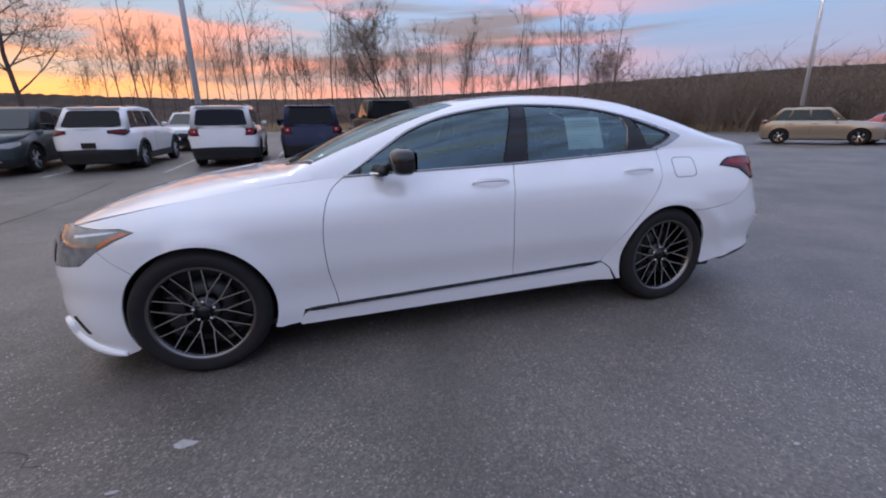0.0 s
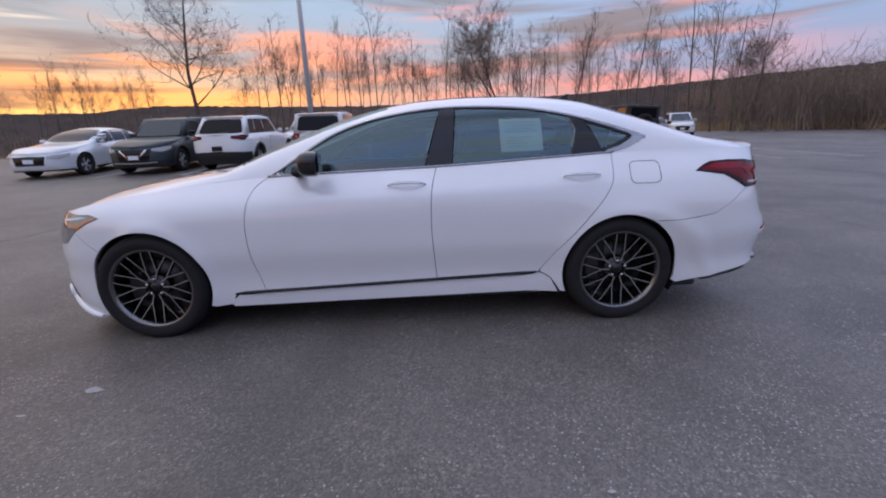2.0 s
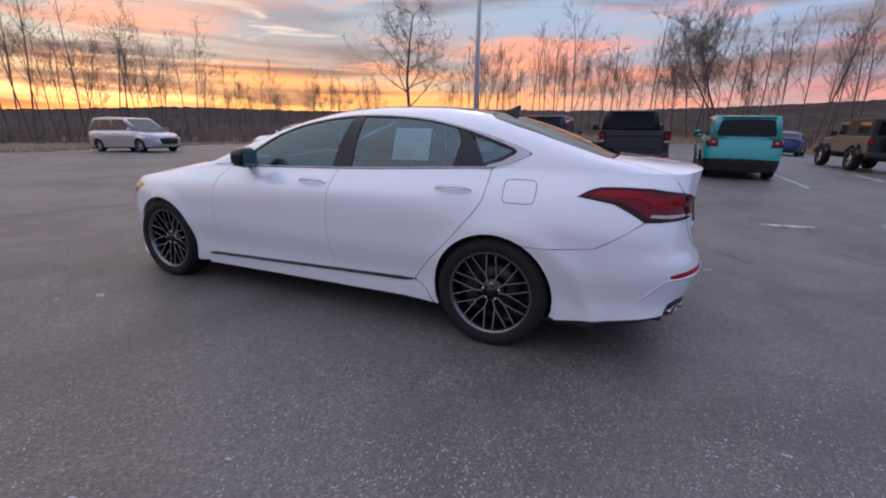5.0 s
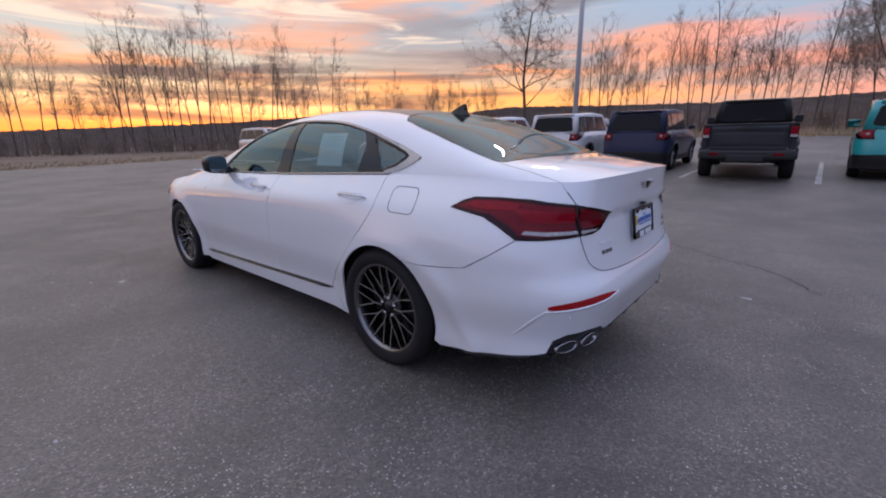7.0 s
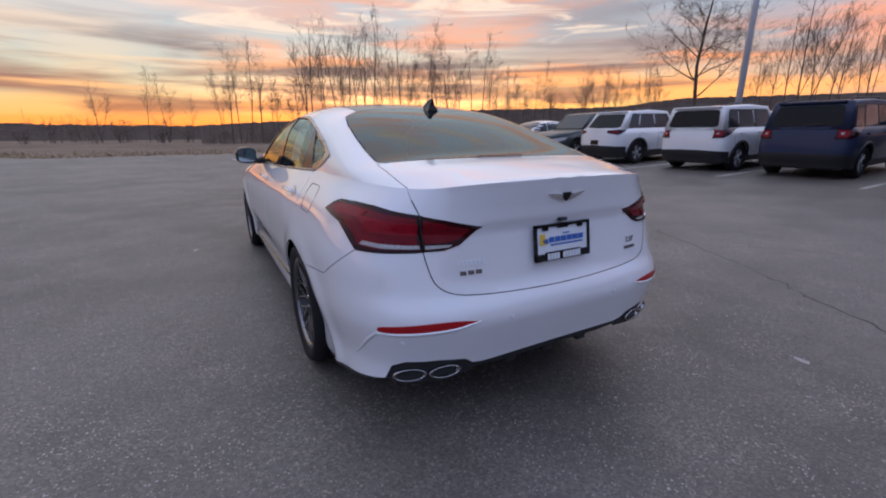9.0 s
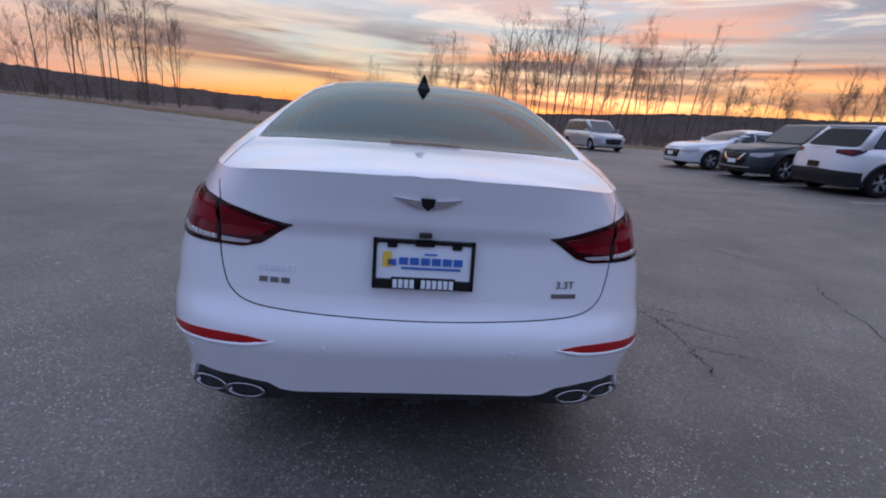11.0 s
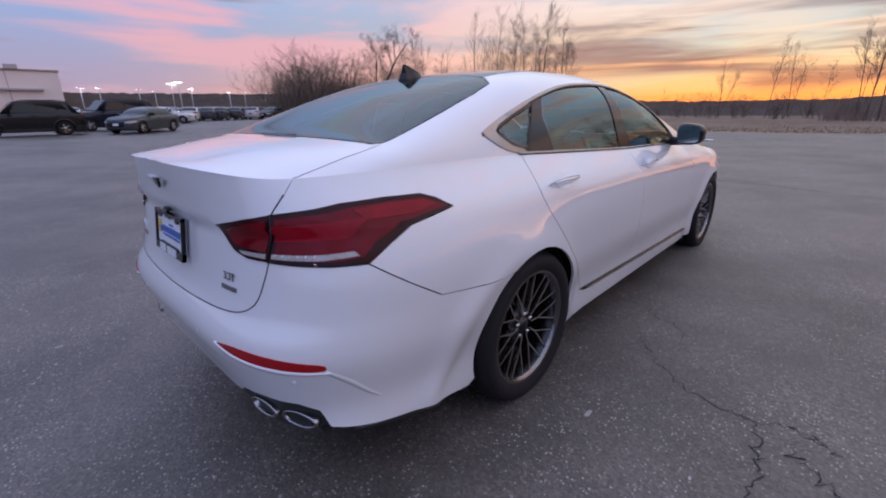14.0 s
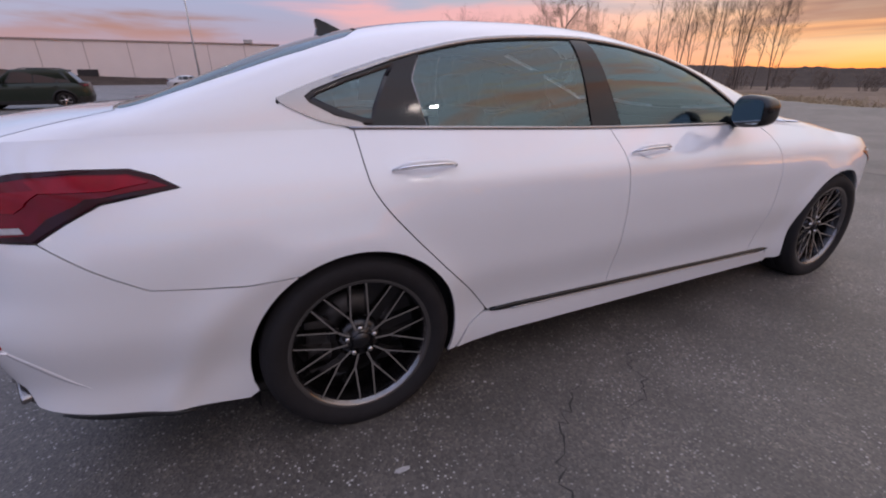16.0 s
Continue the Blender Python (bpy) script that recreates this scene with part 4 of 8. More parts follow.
        part("lens", panel_mesh("lens", [(band, core, 0.02, 0.02, 0, 0.0055)], RED, depth=0.003), None, lamp)
        dark = [X(2.06, 0.9545), X(2.15, 0.941), X(2.23, 0.901), X(2.31, 0.854), R(0.78, 0.856), R(0.643, 0.863), R(0.643, 0.869), R(0.77, 0.864), X(2.315, 0.872), X(2.27, 0.91), X(2.18, 0.953)]
        part("lamp_edge", panel_mesh("lamp_edge", [(band, dark, 0.02, 0.02, 0.001, 0.007)], REDDARK, depth=0.004), None, lamp)
        clear = [X(2.325, 0.874), X(2.335, 0.890), R(0.76, 0.886), R(0.645, 0.886), R(0.645, 0.871), R(0.76, 0.868)]
        part("reversing_lens", panel_mesh("reversing_lens", [(band, clear, 0.02, 0.02, 0.001, 0.007)], CLEARLENS, depth=0.004), None, lamp)
        upper = [X(2.16, 1.016), X(2.3, 1.014), R(0.74, 1.006), R(0.643, 0.992), R(0.643, 0.982), R(0.74, 0.994), X(2.3, 1.004)]
        part("lamp_hood", panel_mesh("lamp_hood", [(band, upper, 0.02, 0.02, 0.001, 0.006)], REDDARK, depth=0.004), None, lamp)
        bright = [X(2.03, 0.982), X(2.08, 1.002), X(2.2, 1.006), X(2.31, 0.998), X(2.28, 0.968), X(2.13, 0.966)]
        part("light_guide", panel_mesh("light_guide", [(band, bright, 0.02, 0.02, 0.001, 0.008)], REDBRIGHT, depth=0.003), None, lamp)
        bright = [R(0.80, 0.978), R(0.645, 0.964), R(0.645, 0.918), R(0.79, 0.922)]
        part("light_guide", panel_mesh("light_guide", [(band, bright, 0.02, 0.02, 0.001, 0.008)], REDBRIGHT, depth=0.003), None, lamp)
        for k in range(6):
            yy = 0.655 + 0.018 * k
            v, f = ribbon(band, [R(yy, 0.871), R(yy + 0.004, 0.885)], 0.003, 0.0085)
            part("lens_rib", mesh_from("lens_rib", v, f, CHROME), None, lamp)
        inner = part("lid_lamp", panel_mesh("lid_lamp", [(band, lamp_top_in + lamp_low_in[1:-1][::-1] + [R(0.631, 0.861), R(0.631, 0.994)], 0.02, 0.02, 0.001, 0.004)], REDDARK, depth=0.03), None, car)
        mid_red = [R(0.628, 0.98), R(0.56, 0.966), R(0.45, 0.940), R(0.50, 0.900), R(0.56, 0.890), R(0.628, 0.889)]
        part("lens", panel_mesh("lens", [(band, mid_red, 0.02, 0.02, 0.001, 0.007)], RED, depth=0.004), None, inner)
        clear = [R(0.628, 0.885), R(0.56, 0.885), R(0.525, 0.884), R(0.54, 0.873), R(0.628, 0.869)]
        part("reversing_lens", panel_mesh("reversing_lens", [(band, clear, 0.02, 0.02, 0.001, 0.007)], CLEARLENS, depth=0.004), None, inner)
        refl = through_points([R(0.465, 0.590), R(0.55, 0.602), R(0.68, 0.600), R(0.80, 0.582), R(0.815, 0.568), R(0.80, 0.560), R(0.68, 0.570), R(0.55, 0.577), R(0.465, 0.588)], 3)[:-1]
        part("rear_reflector", panel_mesh("rear_reflector", [(band, refl, 0.02, 0.02, 0, 0.003)], REFLECTOR, depth=0.01), None, car)
        ledge = through_points([R(0.45, 0.589), R(0.50, 0.578), R(0.55, 0.570), R(0.68, 0.562), R(0.78, 0.554), R(0.82, 0.552)], 4)
        taper = [0.016 * min(1, 0.15 + 4 * i / len(ledge), 0.12 + 3 * (len(ledge) - 1 - i) / len(ledge)) for i in range(len(ledge))]
        v, f = ribbon(band, ledge, 0.016, 0.006, wl=taper)
        part("bumper_ledge", mesh_from("bumper_ledge", v, f, WHITE), None, car)
        # dark shut lines of the boot lid, down the lamp and along the deck
        for lift_, line_, wide, up_ in ((band, lid_gap, 0.0045, 0.0010), (band, [R(0.650, 1.05), R(0.643, 1.02), R(0.636, 0.996)], 0.0045, 0.0012), (band, [R(0.634, 0.996), R(0.634, 0.93), R(0.634, 0.860)], 0.006, 0.0085), (tp, lid_side, 0.003, 0.0008)):
            v, f = ribbon(lift_, line_, wide, up_, depth=0.004)
            part("lid_seam", mesh_from("lid_seam", v, f, BLACK), None, car)
        under = through_points([X(2.06, 0.254), X(2.15, 0.270), X(2.28, 0.296), X(2.40, 0.318)], 4)
        v, f = ribbon(band, under, 0.026, -0.002, wl=[0.026 * min(1, 0.15 + 1.6 * i / len(under), 0.15 + 3 * (len(under) - 1 - i) / len(under)) for i in range(len(under))], depth=0.02)
        part("valance", mesh_from("valance", v, f, BLACK), None, car, "black lower edge of the rear bumper")
        # creases of the bumper corner
        fold = through_points([R(0.80, 0.566), X(2.47, 0.556), X(2.41, 0.505), X(2.34, 0.435), X(2.30, 0.405)], 4)
        taper = [0.020 * min(1, 0.1 + 2 * i / len(fold), 0.05 + 2.5 * (len(fold) - 1 - i) / len(fold)) for i in range(len(fold))]
        v, f = ribbon(band, fold, 0.020, 0.0012, wl=taper)
        part("bumper_fold", mesh_from("bumper_fold", v, f, WHITE), None, car)
        # fuel flap on the driver side
        if sign < 0:
            fl = round_rect(1.545, 1.735, 0.905, 1.035, 0.035)
            v, f = ribbon(band, [(sx(x, z), z) for x, z in fl + fl[:1]], 0.0042, 0.0016, depth=0.002)
            part("fuel_flap_seam", mesh_from("fuel_flap_seam", v, f, BLACK), None, car)
        # headlamp
        head = part("headlamp", panel_mesh("headlamp", [(band, head_low + head_top[1:-1], 0.02, 0.02, 0.001, 0.002)], HEADLENS, depth=0.02), None, car, "clear swept-back headlamp with amber marker")
        am = [X(-1.75, 0.806), X(-1.83, 0.777), X(-1.91, 0.733), X(-1.90, 0.758), X(-1.85, 0.785), X(-1.79, 0.810)]
        part("side_marker", panel_mesh("side_marker", [(band, am, 0.02, 0.02, 0.001, 0.005)], AMBER, depth=0.003), None, head)
        pr = [F(0.66, 0.64), F(0.66, 0.74), F(0.58, 0.75), F(0.52, 0.70), F(0.58, 0.66)]
        part("projector", panel_mesh("projector", [(band, pr, 0.02, 0.02, 0.001, 0.005)], GLOSSBLACK, depth=0.003), None, head)
        dr = [X(-2.02, 0.795), X(-1.86, 0.812), X(-1.80, 0.812), X(-1.86, 0.802), X(-2.02, 0.782)]
        part("running_lamp", panel_mesh("running_lamp", [(band, dr, 0.02, 0.02, 0.0, 0.006)], PLATEWHITE, depth=0.003), None, head)
        lip = through_points([F(0.55, 0.30), X(-2.19, 0.300), X(-2.16, 0.235), X(-2.08, 0.185), X(-1.98, 0.158), X(-1.90, 0.150)], 4)
        taper = [0.075 * min(1, 0.25 + 3 * i / len(lip), 0.2 + 2 * (len(lip) - 1 - i) / len(lip)) for i in range(len(lip))]
        v, f = ribbon(band, lip, 0.075, 0.026, wl=taper, depth=0.01)
        part("bumper_lip", mesh_from("bumper_lip", v, f, WHITE), None, car)
        duct = [X(-2.15, 0.352), X(-2.125, 0.362), X(-2.06, 0.268), X(-2.08, 0.262)]
        part("bumper_duct", panel_mesh("bumper_duct", [(band, duct, 0.02, 0.02, 0, 0.002)], BLACK, depth=0.003), None, car)
        add_mirror(car, sign)
        for ax, wid in ((-AX, 0.245), (AX, 0.275)):
            add_wheel(car, ax, sign * 0.925, wid, sign)
            v, f = [], []
            for k in range(25):
                a = radians(-25 + 230 * k / 24)
                for yy in (0.50, 0.80 if ax < 0 else 0.862):
                    v.append((ax + 0.405 * math.cos(a), sign * yy, 0.345 + 0.405 * math.sin(a)))
            f = [(2 * k, 2 * k + 1, 2 * k + 3, 2 * k + 2) for k in range(24)] + [tuple(2 * k for k in range(25))]
            part("wheel_liner", mesh_from("wheel_liner", v, f, TRIM_DARK), None, car)
        # exhaust tips in their black surround
        sur = [R(0.42, 0.36), R(0.47, 0.42), R(0.60, 0.435), R(0.73, 0.435), R(0.79, 0.40), R(0.80, 0.345), R(0.6, 0.312), R(0.44, 0.325)]
        part("exhaust_surround", panel_mesh("exhaust_surround", [(band, sur, 0.03, 0.03, 0, -0.014)], BLACK, depth=0.02), None, car)
        for yy, zz, xx, turn in ((0.570, 0.364, 2.566, 9), (0.704, 0.360, 2.517, 20)):
            prof = [(0.046, -0.16), (0.050, -0.02), (0.054, 0.0), (0.050, 0.006), (0.043, 0.0), (0.040, -0.10), (0.0, -0.10)]
            v, f = lathe(prof, 24)
            m = Matrix.Translation((xx, sign * yy, zz)) @ pose(0, 0, 0, 0, 0, -90 + sign * turn) @ Matrix.Diagonal((1.30, 1, 0.52, 1))
            me = mesh_from("exhaust_tip", v, f, DARKCHROME)
            tipo = part("exhaust_tip", me, None, car, m=m)
            v, f = lathe([(0.041, -0.012), (0.0, -0.012)], 24)
            part("tip_bore", mesh_from("tip_bore", v, f, BLACK), None, tipo)

    C_R, C_F, C_T = (0, sR), (0, sF), (1, 0.0)
    bandL, topL, shellL = (lambda q: S.band(q, -1)), (lambda q: S.top(q, -1)), (lambda q: S.shell(q, -1))
    part("rear_bumper", panel_mesh("rear_bumper", [(bandL, bumper, 0.025, 0.025, 0.0017, 0, C_R)], WHITE, mirror=True), None, car)
    part("front_bumper", panel_mesh("front_bumper", [(bandL, front_b, 0.025, 0.025, 0.0016, 0, C_F), (topL, nose, 0.03, 0.03, 0, 0, C_T)], WHITE, mirror=True), None, car)
    grille = [F(0.34, 0.70), (sF, 0.715), (sF, 0.30), F(0.22, 0.30), F(0.38, 0.55)]
    part("grille", panel_mesh("grille", [(bandL, grille, 0.03, 0.03, 0, 0.006)], GLOSSBLACK, mirror=True), None, car)
    part("hood", panel_mesh("hood", [(topL, hood, 0.03, 0.03, 0.0, 0, C_T)], WHITE, mirror=True), None, car)
    glass_edge = [(2.125, 0.0), (2.123, 0.3), (2.118, 0.5), (2.105, 0.62), (2.085, 0.645), (1.95, 0.645), (1.75, 0.63), (1.55, 0.605), (1.40, 0.57), (1.345, 0.50), (1.32, 0.30), (1.31, 0.0)]
    xq2 = np.linspace(2.2, 2.62, 4200)
    yq2 = S.yb(xq2)
    rim_ys = [0.652, 0.64, 0.625, 0.61, 0.59, 0.565, 0.54, 0.51, 0.48, 0.44, 0.40, 0.35, 0.30, 0.25, 0.2, 0.15, 0.1, 0.05]
    rim_x = lambda y: float(np.interp(-y, -yq2, xq2))
    deck = [(2.131, 0.0), (2.129, 0.3), (2.124, 0.5), (2.112, 0.622), (2.10, 0.650)] + lid_side[1:] + [(rim_x(y), y) for y in rim_ys] + [(rim_x(0.05) + 0.0005, 0.0)]
    def rim_point(y):
        return R(y, float(S.zb(rim_x(y))))

    lid_face = [(sR, float(S.zb(rim_x(0.05))))] + [rim_point(y) for y in rim_ys[::-1]] + [R(0.650, 1.05)] + lamp_top_in + lamp_low_in[::-1][1:] + lid_gap[1:]
    part("trunk_lid", panel_mesh("trunk_lid", [(bandL, lid_face, 0.025, 0.025, 0.0, 0, C_R), (topL, deck, 0.03, 0.03, 0.0, 0, C_T)], WHITE, mirror=True), None, car)
    part("rear_window", panel_mesh("rear_window", [(topL, glass_edge, 0.04, 0.04, 0.006, 0.0, C_T)], GLASS_REAR, depth=0.004, mirror=True), None, car, "tinted rear window").visible_shadow = False
    v = lambda x, y: (x, S.v_at_y(x, y) if y > 0 else 1.0)
    vz = lambda x, z: (x, S.v_at_z(x, z))
    roof_side = ([(-0.88, 0.0), (-0.715, 0.0)] + [vz(x, z) for x, z in dlo_top[1:]] + [vz(x, z) for x, z in dlo_low[1:-1]] + [(1.46, 0.0)] + [(x, 0.0) for x in np.linspace(1.5, xg, 20)]
                 + [v(x, y) for x, y in lid_side[::-1]] + [v(x, y) for x, y in glass_edge[3:-2]]
                 + [v(1.338, 0.484), v(1.20, 0.482), v(0.7, 0.485), v(0.15, 0.475), v(0.10, 0.44), v(0.09, 0.2), (0.09, 1.0)]
                 + [(-0.02, 1.0), v(-0.01, 0.25), v(0.02, 0.45), v(0.03, 0.53), v(-0.1, 0.575), v(-0.3, 0.618), v(-0.55, 0.665), v(-0.75, 0.70), v(-0.88, 0.725)])
    part("roof_frame", panel_mesh("roof_frame", [(shellL, roof_side, 0.03, 0.035, 0.0, 0)], WHITE, mirror=True), None, car)
    sun = [(1.303, 0), (1.312, 0.29), (1.331, 0.478), (1.20, 0.475), (0.7, 0.478), (0.154, 0.468), (0.106, 0.435), (0.094, 0.2), (0.094, 0)]
    part("panoramic_roof", panel_mesh("panoramic_roof", [(topL, sun, 0.05, 0.04, 0.0, -0.001)], GLOSSBLACK, mirror=True), None, car, "black glass roof panel")
    shield = [(-0.024, 0), (-0.014, 0.25), (0.016, 0.45), (0.022, 0.525), (-0.1, 0.57), (-0.3, 0.612), (-0.55, 0.66), (-0.75, 0.695), (-0.865, 0.70), (-0.94, 0.55), (-1.0, 0.3), (-1.02, 0)]
    part("windshield", panel_mesh("windshield", [(topL, shield, 0.04, 0.04, 0.0, 0)], SHIELD, depth=0.0, mirror=True), None, car).visible_shadow = False
    cowl = [(-1.026, 0), (-1.006, 0.3), (-0.945, 0.55), (-0.868, 0.715), (-0.885, 0.73), (-0.94, 0.63), (-1.03, 0.3), (-1.05, 0)]
    part("cowl", panel_mesh("cowl", [(topL, cowl, 0.04, 0.04, 0, 0.003)], BLACK, mirror=True), None, car)
    # diffuser under the bumper
    dif = [(sR, 0.379), R(0.2, 0.379), R(0.40, 0.376), R(0.47, 0.39), R(0.44, 0.345), R(0.3, 0.335), (sR, 0.335)]
    part("diffuser", panel_mesh("diffuser", [(bandL, dif, 0.03, 0.02, 0, -0.012)], BLACK, depth=0.05, mirror=True), None, car)
    for y in (-0.22, 0.0, 0.22):
        bm = bmesh.new()
        box(bm, 2.44, 2.55, y - 0.03, y + 0.03, 0.30, 0.35, 0.012)
        part("diffuser_fin", bm, BLACK, car)
    add_rear_details(car)
    add_cabin(car)
    bm = bmesh.new()
    box(bm, -2.05, 2.1, -0.78, 0.78, 0.17, 0.215, 0.02)
    for s in (-1, 1):
        box(bm, -1.0, 1.0, s * 0.80 - 0.03, s * 0.80 + 0.03, 0.18, 0.27, 0.01)
    part("underbody", bm, BLACK, car)
    bm = bmesh.new()
    box(bm, 1.98, 2.22, -0.56, 0.56, 0.31, 0.42, 0.05)
    part("silencer", bm, BLACK, car)
    # unseen black plate, added to keep light off the ground below the rear bumper
    bm = bmesh.new()
    box(bm, 2.05, 2.46, -0.74, 0.74, 0.285, 0.31, 0.01)
    part("rear_shade_plate", bm, BLACK, car)
    return car


def inset_line(line, d):
    q = np.array(line, float)
    t = np.gradient(q, axis=0)
    t /= np.maximum(np.hypot(t[:, 0], t[:, 1]), 1e-9)[:, None]
    return q + np.stack([t[:, 1], -t[:, 0]], 1) * d


def round_rect(x0, x1, z0, z1, r, n=5):
    out = []
    for cx, cz, a in ((x1 - r, z1 - r, 0), (x0 + r, z1 - r, 90), (x0 + r, z0 + r, 180), (x1 - r, z0 + r, 270)):
        out += arc2(cx, cz, r, a, a + 90, n)
    return out


def add_handle(door, band, xm, zh):
    """A bowed pull handle with a bright insert over a shallow cup."""
    cup = [(xm + 0.075 * math.cos(a), zh + 0.034 * math.sin(a) + 0.004) for a in np.linspace(0, 2 * math.pi, 20)[:-1]]
    n0 = normals_of(band, np.array([[xm, zh]]))[0]
    if n0[1] * band(np.array([[xm, zh]]))[0][1] < 0:
        n0 = -n0
    xs = np.linspace(xm - 0.118, xm + 0.118, 17)
    base = band(np.stack([xs, zh + 0.004 * np.cos((xs - xm) / 0.118 * 1.5)], 1))
    u = (xs - xm) / 0.118
    lift = 0.006 + 0.030 * np.clip(1 - u ** 4, 0, 1)
    vs, fs = [], []
    sides = 8
    for i, p in enumerate(base):
        c = p + n0 * lift[i]
        hz = 0.013 * max(0.35, (1 - u[i] ** 6))
        for k in range(sides):
            a = 2 * math.pi * k / sides
            vs.append(c + np.array([0, 0, 1]) * hz * math.sin(a) + n0 * 0.009 * math.cos(a))
    for i in range(len(base) - 1):
        for k in range(sides):
            q = (k + 1) % sides
            fs.append((i * sides + k, i * sides + q, (i + 1) * sides + q, (i + 1) * sides + k))
    fs += [tuple(range(sides)), tuple((len(base) - 1) * sides + k for k in range(sides))]
    h = part("door_handle", mesh_from("door_handle", vs, fs, WHITE), None, door)
    v, f = ribbon(lambda q: band(q) + n0 * np.interp(q[:, 0], xs, lift + 0.007)[:, None], [(x, zh - 0.003) for x in xs[1:-1]], 0.007, 0.003)
    part("handle_insert", mesh_from("handle_insert", v, f, CHROME), None, h)
    v, f = [], []
    qc = np.array(cup)
    pr = band(qc)
    c0 = band(np.array([[xm, zh]]))[0]
    v = [tuple(p + n0 * 0.0025) for p in pr] + [tuple(c0 + (p - c0) * 0.6 + n0 * 0.0012) for p in pr] + [tuple(c0 + n0 * 0.0010)]
    k = len(pr)
    f = [(i, (i + 1) % k, k + (i + 1) % k, k + i) for i in range(k)] + [(k + i, k + (i + 1) % k, 2 * k) for i in range(k)]
    part("handle_cup", mesh_from("handle_cup", v, f, WHITE), None, door)


def add_mirror(car, sign):
    """Door mirror: a rounded gloss housing on a short arm, with its glass to the rear."""
    bm = bmesh.new()
    bmesh.ops.create_icosphere(bm, subdivisions=4, radius=1)
    for v in bm.verts:
        x, y, z = v.co
        e = lambda t, p: math.copysign(abs(t) ** p, t)
        v.co = Vector((e(x, 0.8) * 0.080 if x < 0 else e(x, 0.5) * 0.048, e(y, 0.62) * 0.086, e(z, 0.62) * 0.072))
        v.co.z *= 1 - 0.12 * (v.co.y * sign) / 0.1
    m = Matrix.Translation((-0.396, sign * 0.962, 1.094)) @ pose(0, 0, 0, 0, 0, -sign * 6)
    bmesh.ops.transform(bm, matrix=m, verts=bm.verts)
    mir = part("door_mirror", bm, MIRRORCAP, car, "gloss black door mirror", smooth=True)
    bm = bmesh.new()
    g = [(0.0512, y, z) for y, z in round_rect(-0.071, 0.071, -0.054, 0.054, 0.03)]
    bm.faces.new([bm.verts.new(p) for p in g])
    bmesh.ops.transform(bm, matrix=m, verts=bm.verts)
    part("mirror_glass", bm, simple("mirror_silver", (0.36, 0.42, 0.44), 0.02, metal=1.0) if "mirror_silver" not in bpy.data.materials else bpy.data.materials["mirror_silver"], mir)
    v, f = tube([(-0.52, sign * 0.80, 1.04), (-0.51, sign * 0.86, 1.035), (-0.50, sign * 0.93, 1.05)], [0.035, 0.028, 0.03], 10)
    part("mirror_arm", mesh_from("mirror_arm", v, f, BLACK), None, mir)
    v, f = tube([(-0.575, sign * 0.92, 1.045), (-0.585, sign * 0.99, 1.045), (-0.555, sign * 1.07, 1.05)], [0.006, 0.007, 0.004], 6)
    part("mirror_blade", mesh_from("mirror_blade", v, f, CHROME), None, mir)


def rim_spokes(r0, r1, n, y_hub, y_rim, fork, wide):
    """Y-shaped spokes, each a stem that forks half way out to the rim."""
    vs, fs = [], []

    def bar(p, q, w0, w1, d0, d1):
        base = len(vs)
        dx, dz = q[0] - p[0], q[2] - p[2]
        L = math.hypot(dx, dz)
        nx, nz = -dz / L, dx / L
        for c, w, d in ((p, w0, d0), (q, w1, d1)):
            vs.extend([(c[0] + nx * w, c[1] - d, c[2] + nz * w), (c[0] + nx * w * 0.55, c[1], c[2] + nz * w * 0.55), (c[0] - nx * w * 0.55, c[1], c[2] - nz * w * 0.55), (c[0] - nx * w, c[1] - d, c[2] - nz * w)])
        for k in range(4):
            q_ = (k + 1) % 4
            fs.append((base + k, base + q_, base + 4 + q_, base + 4 + k))

    for i in range(n):
        a = 2 * math.pi * i / n
        rm = r0 + (r1 - r0) * 0.30
        P = lambda r, t, y: (r * math.cos(t), y, r * math.sin(t))
        ym = y_hub + (y_rim - y_hub) * 0.15
        bar(P(r0, a, y_hub), P(rm, a, ym), wide * 1.25, wide * 1.15, 0.035, 0.032)
        for s in (-1, 1):
            bar(P(rm * 0.95, a, ym), P(r1, a + s * fork, y_rim), wide, wide * 0.85, 0.032, 0.022)
    return vs, fs


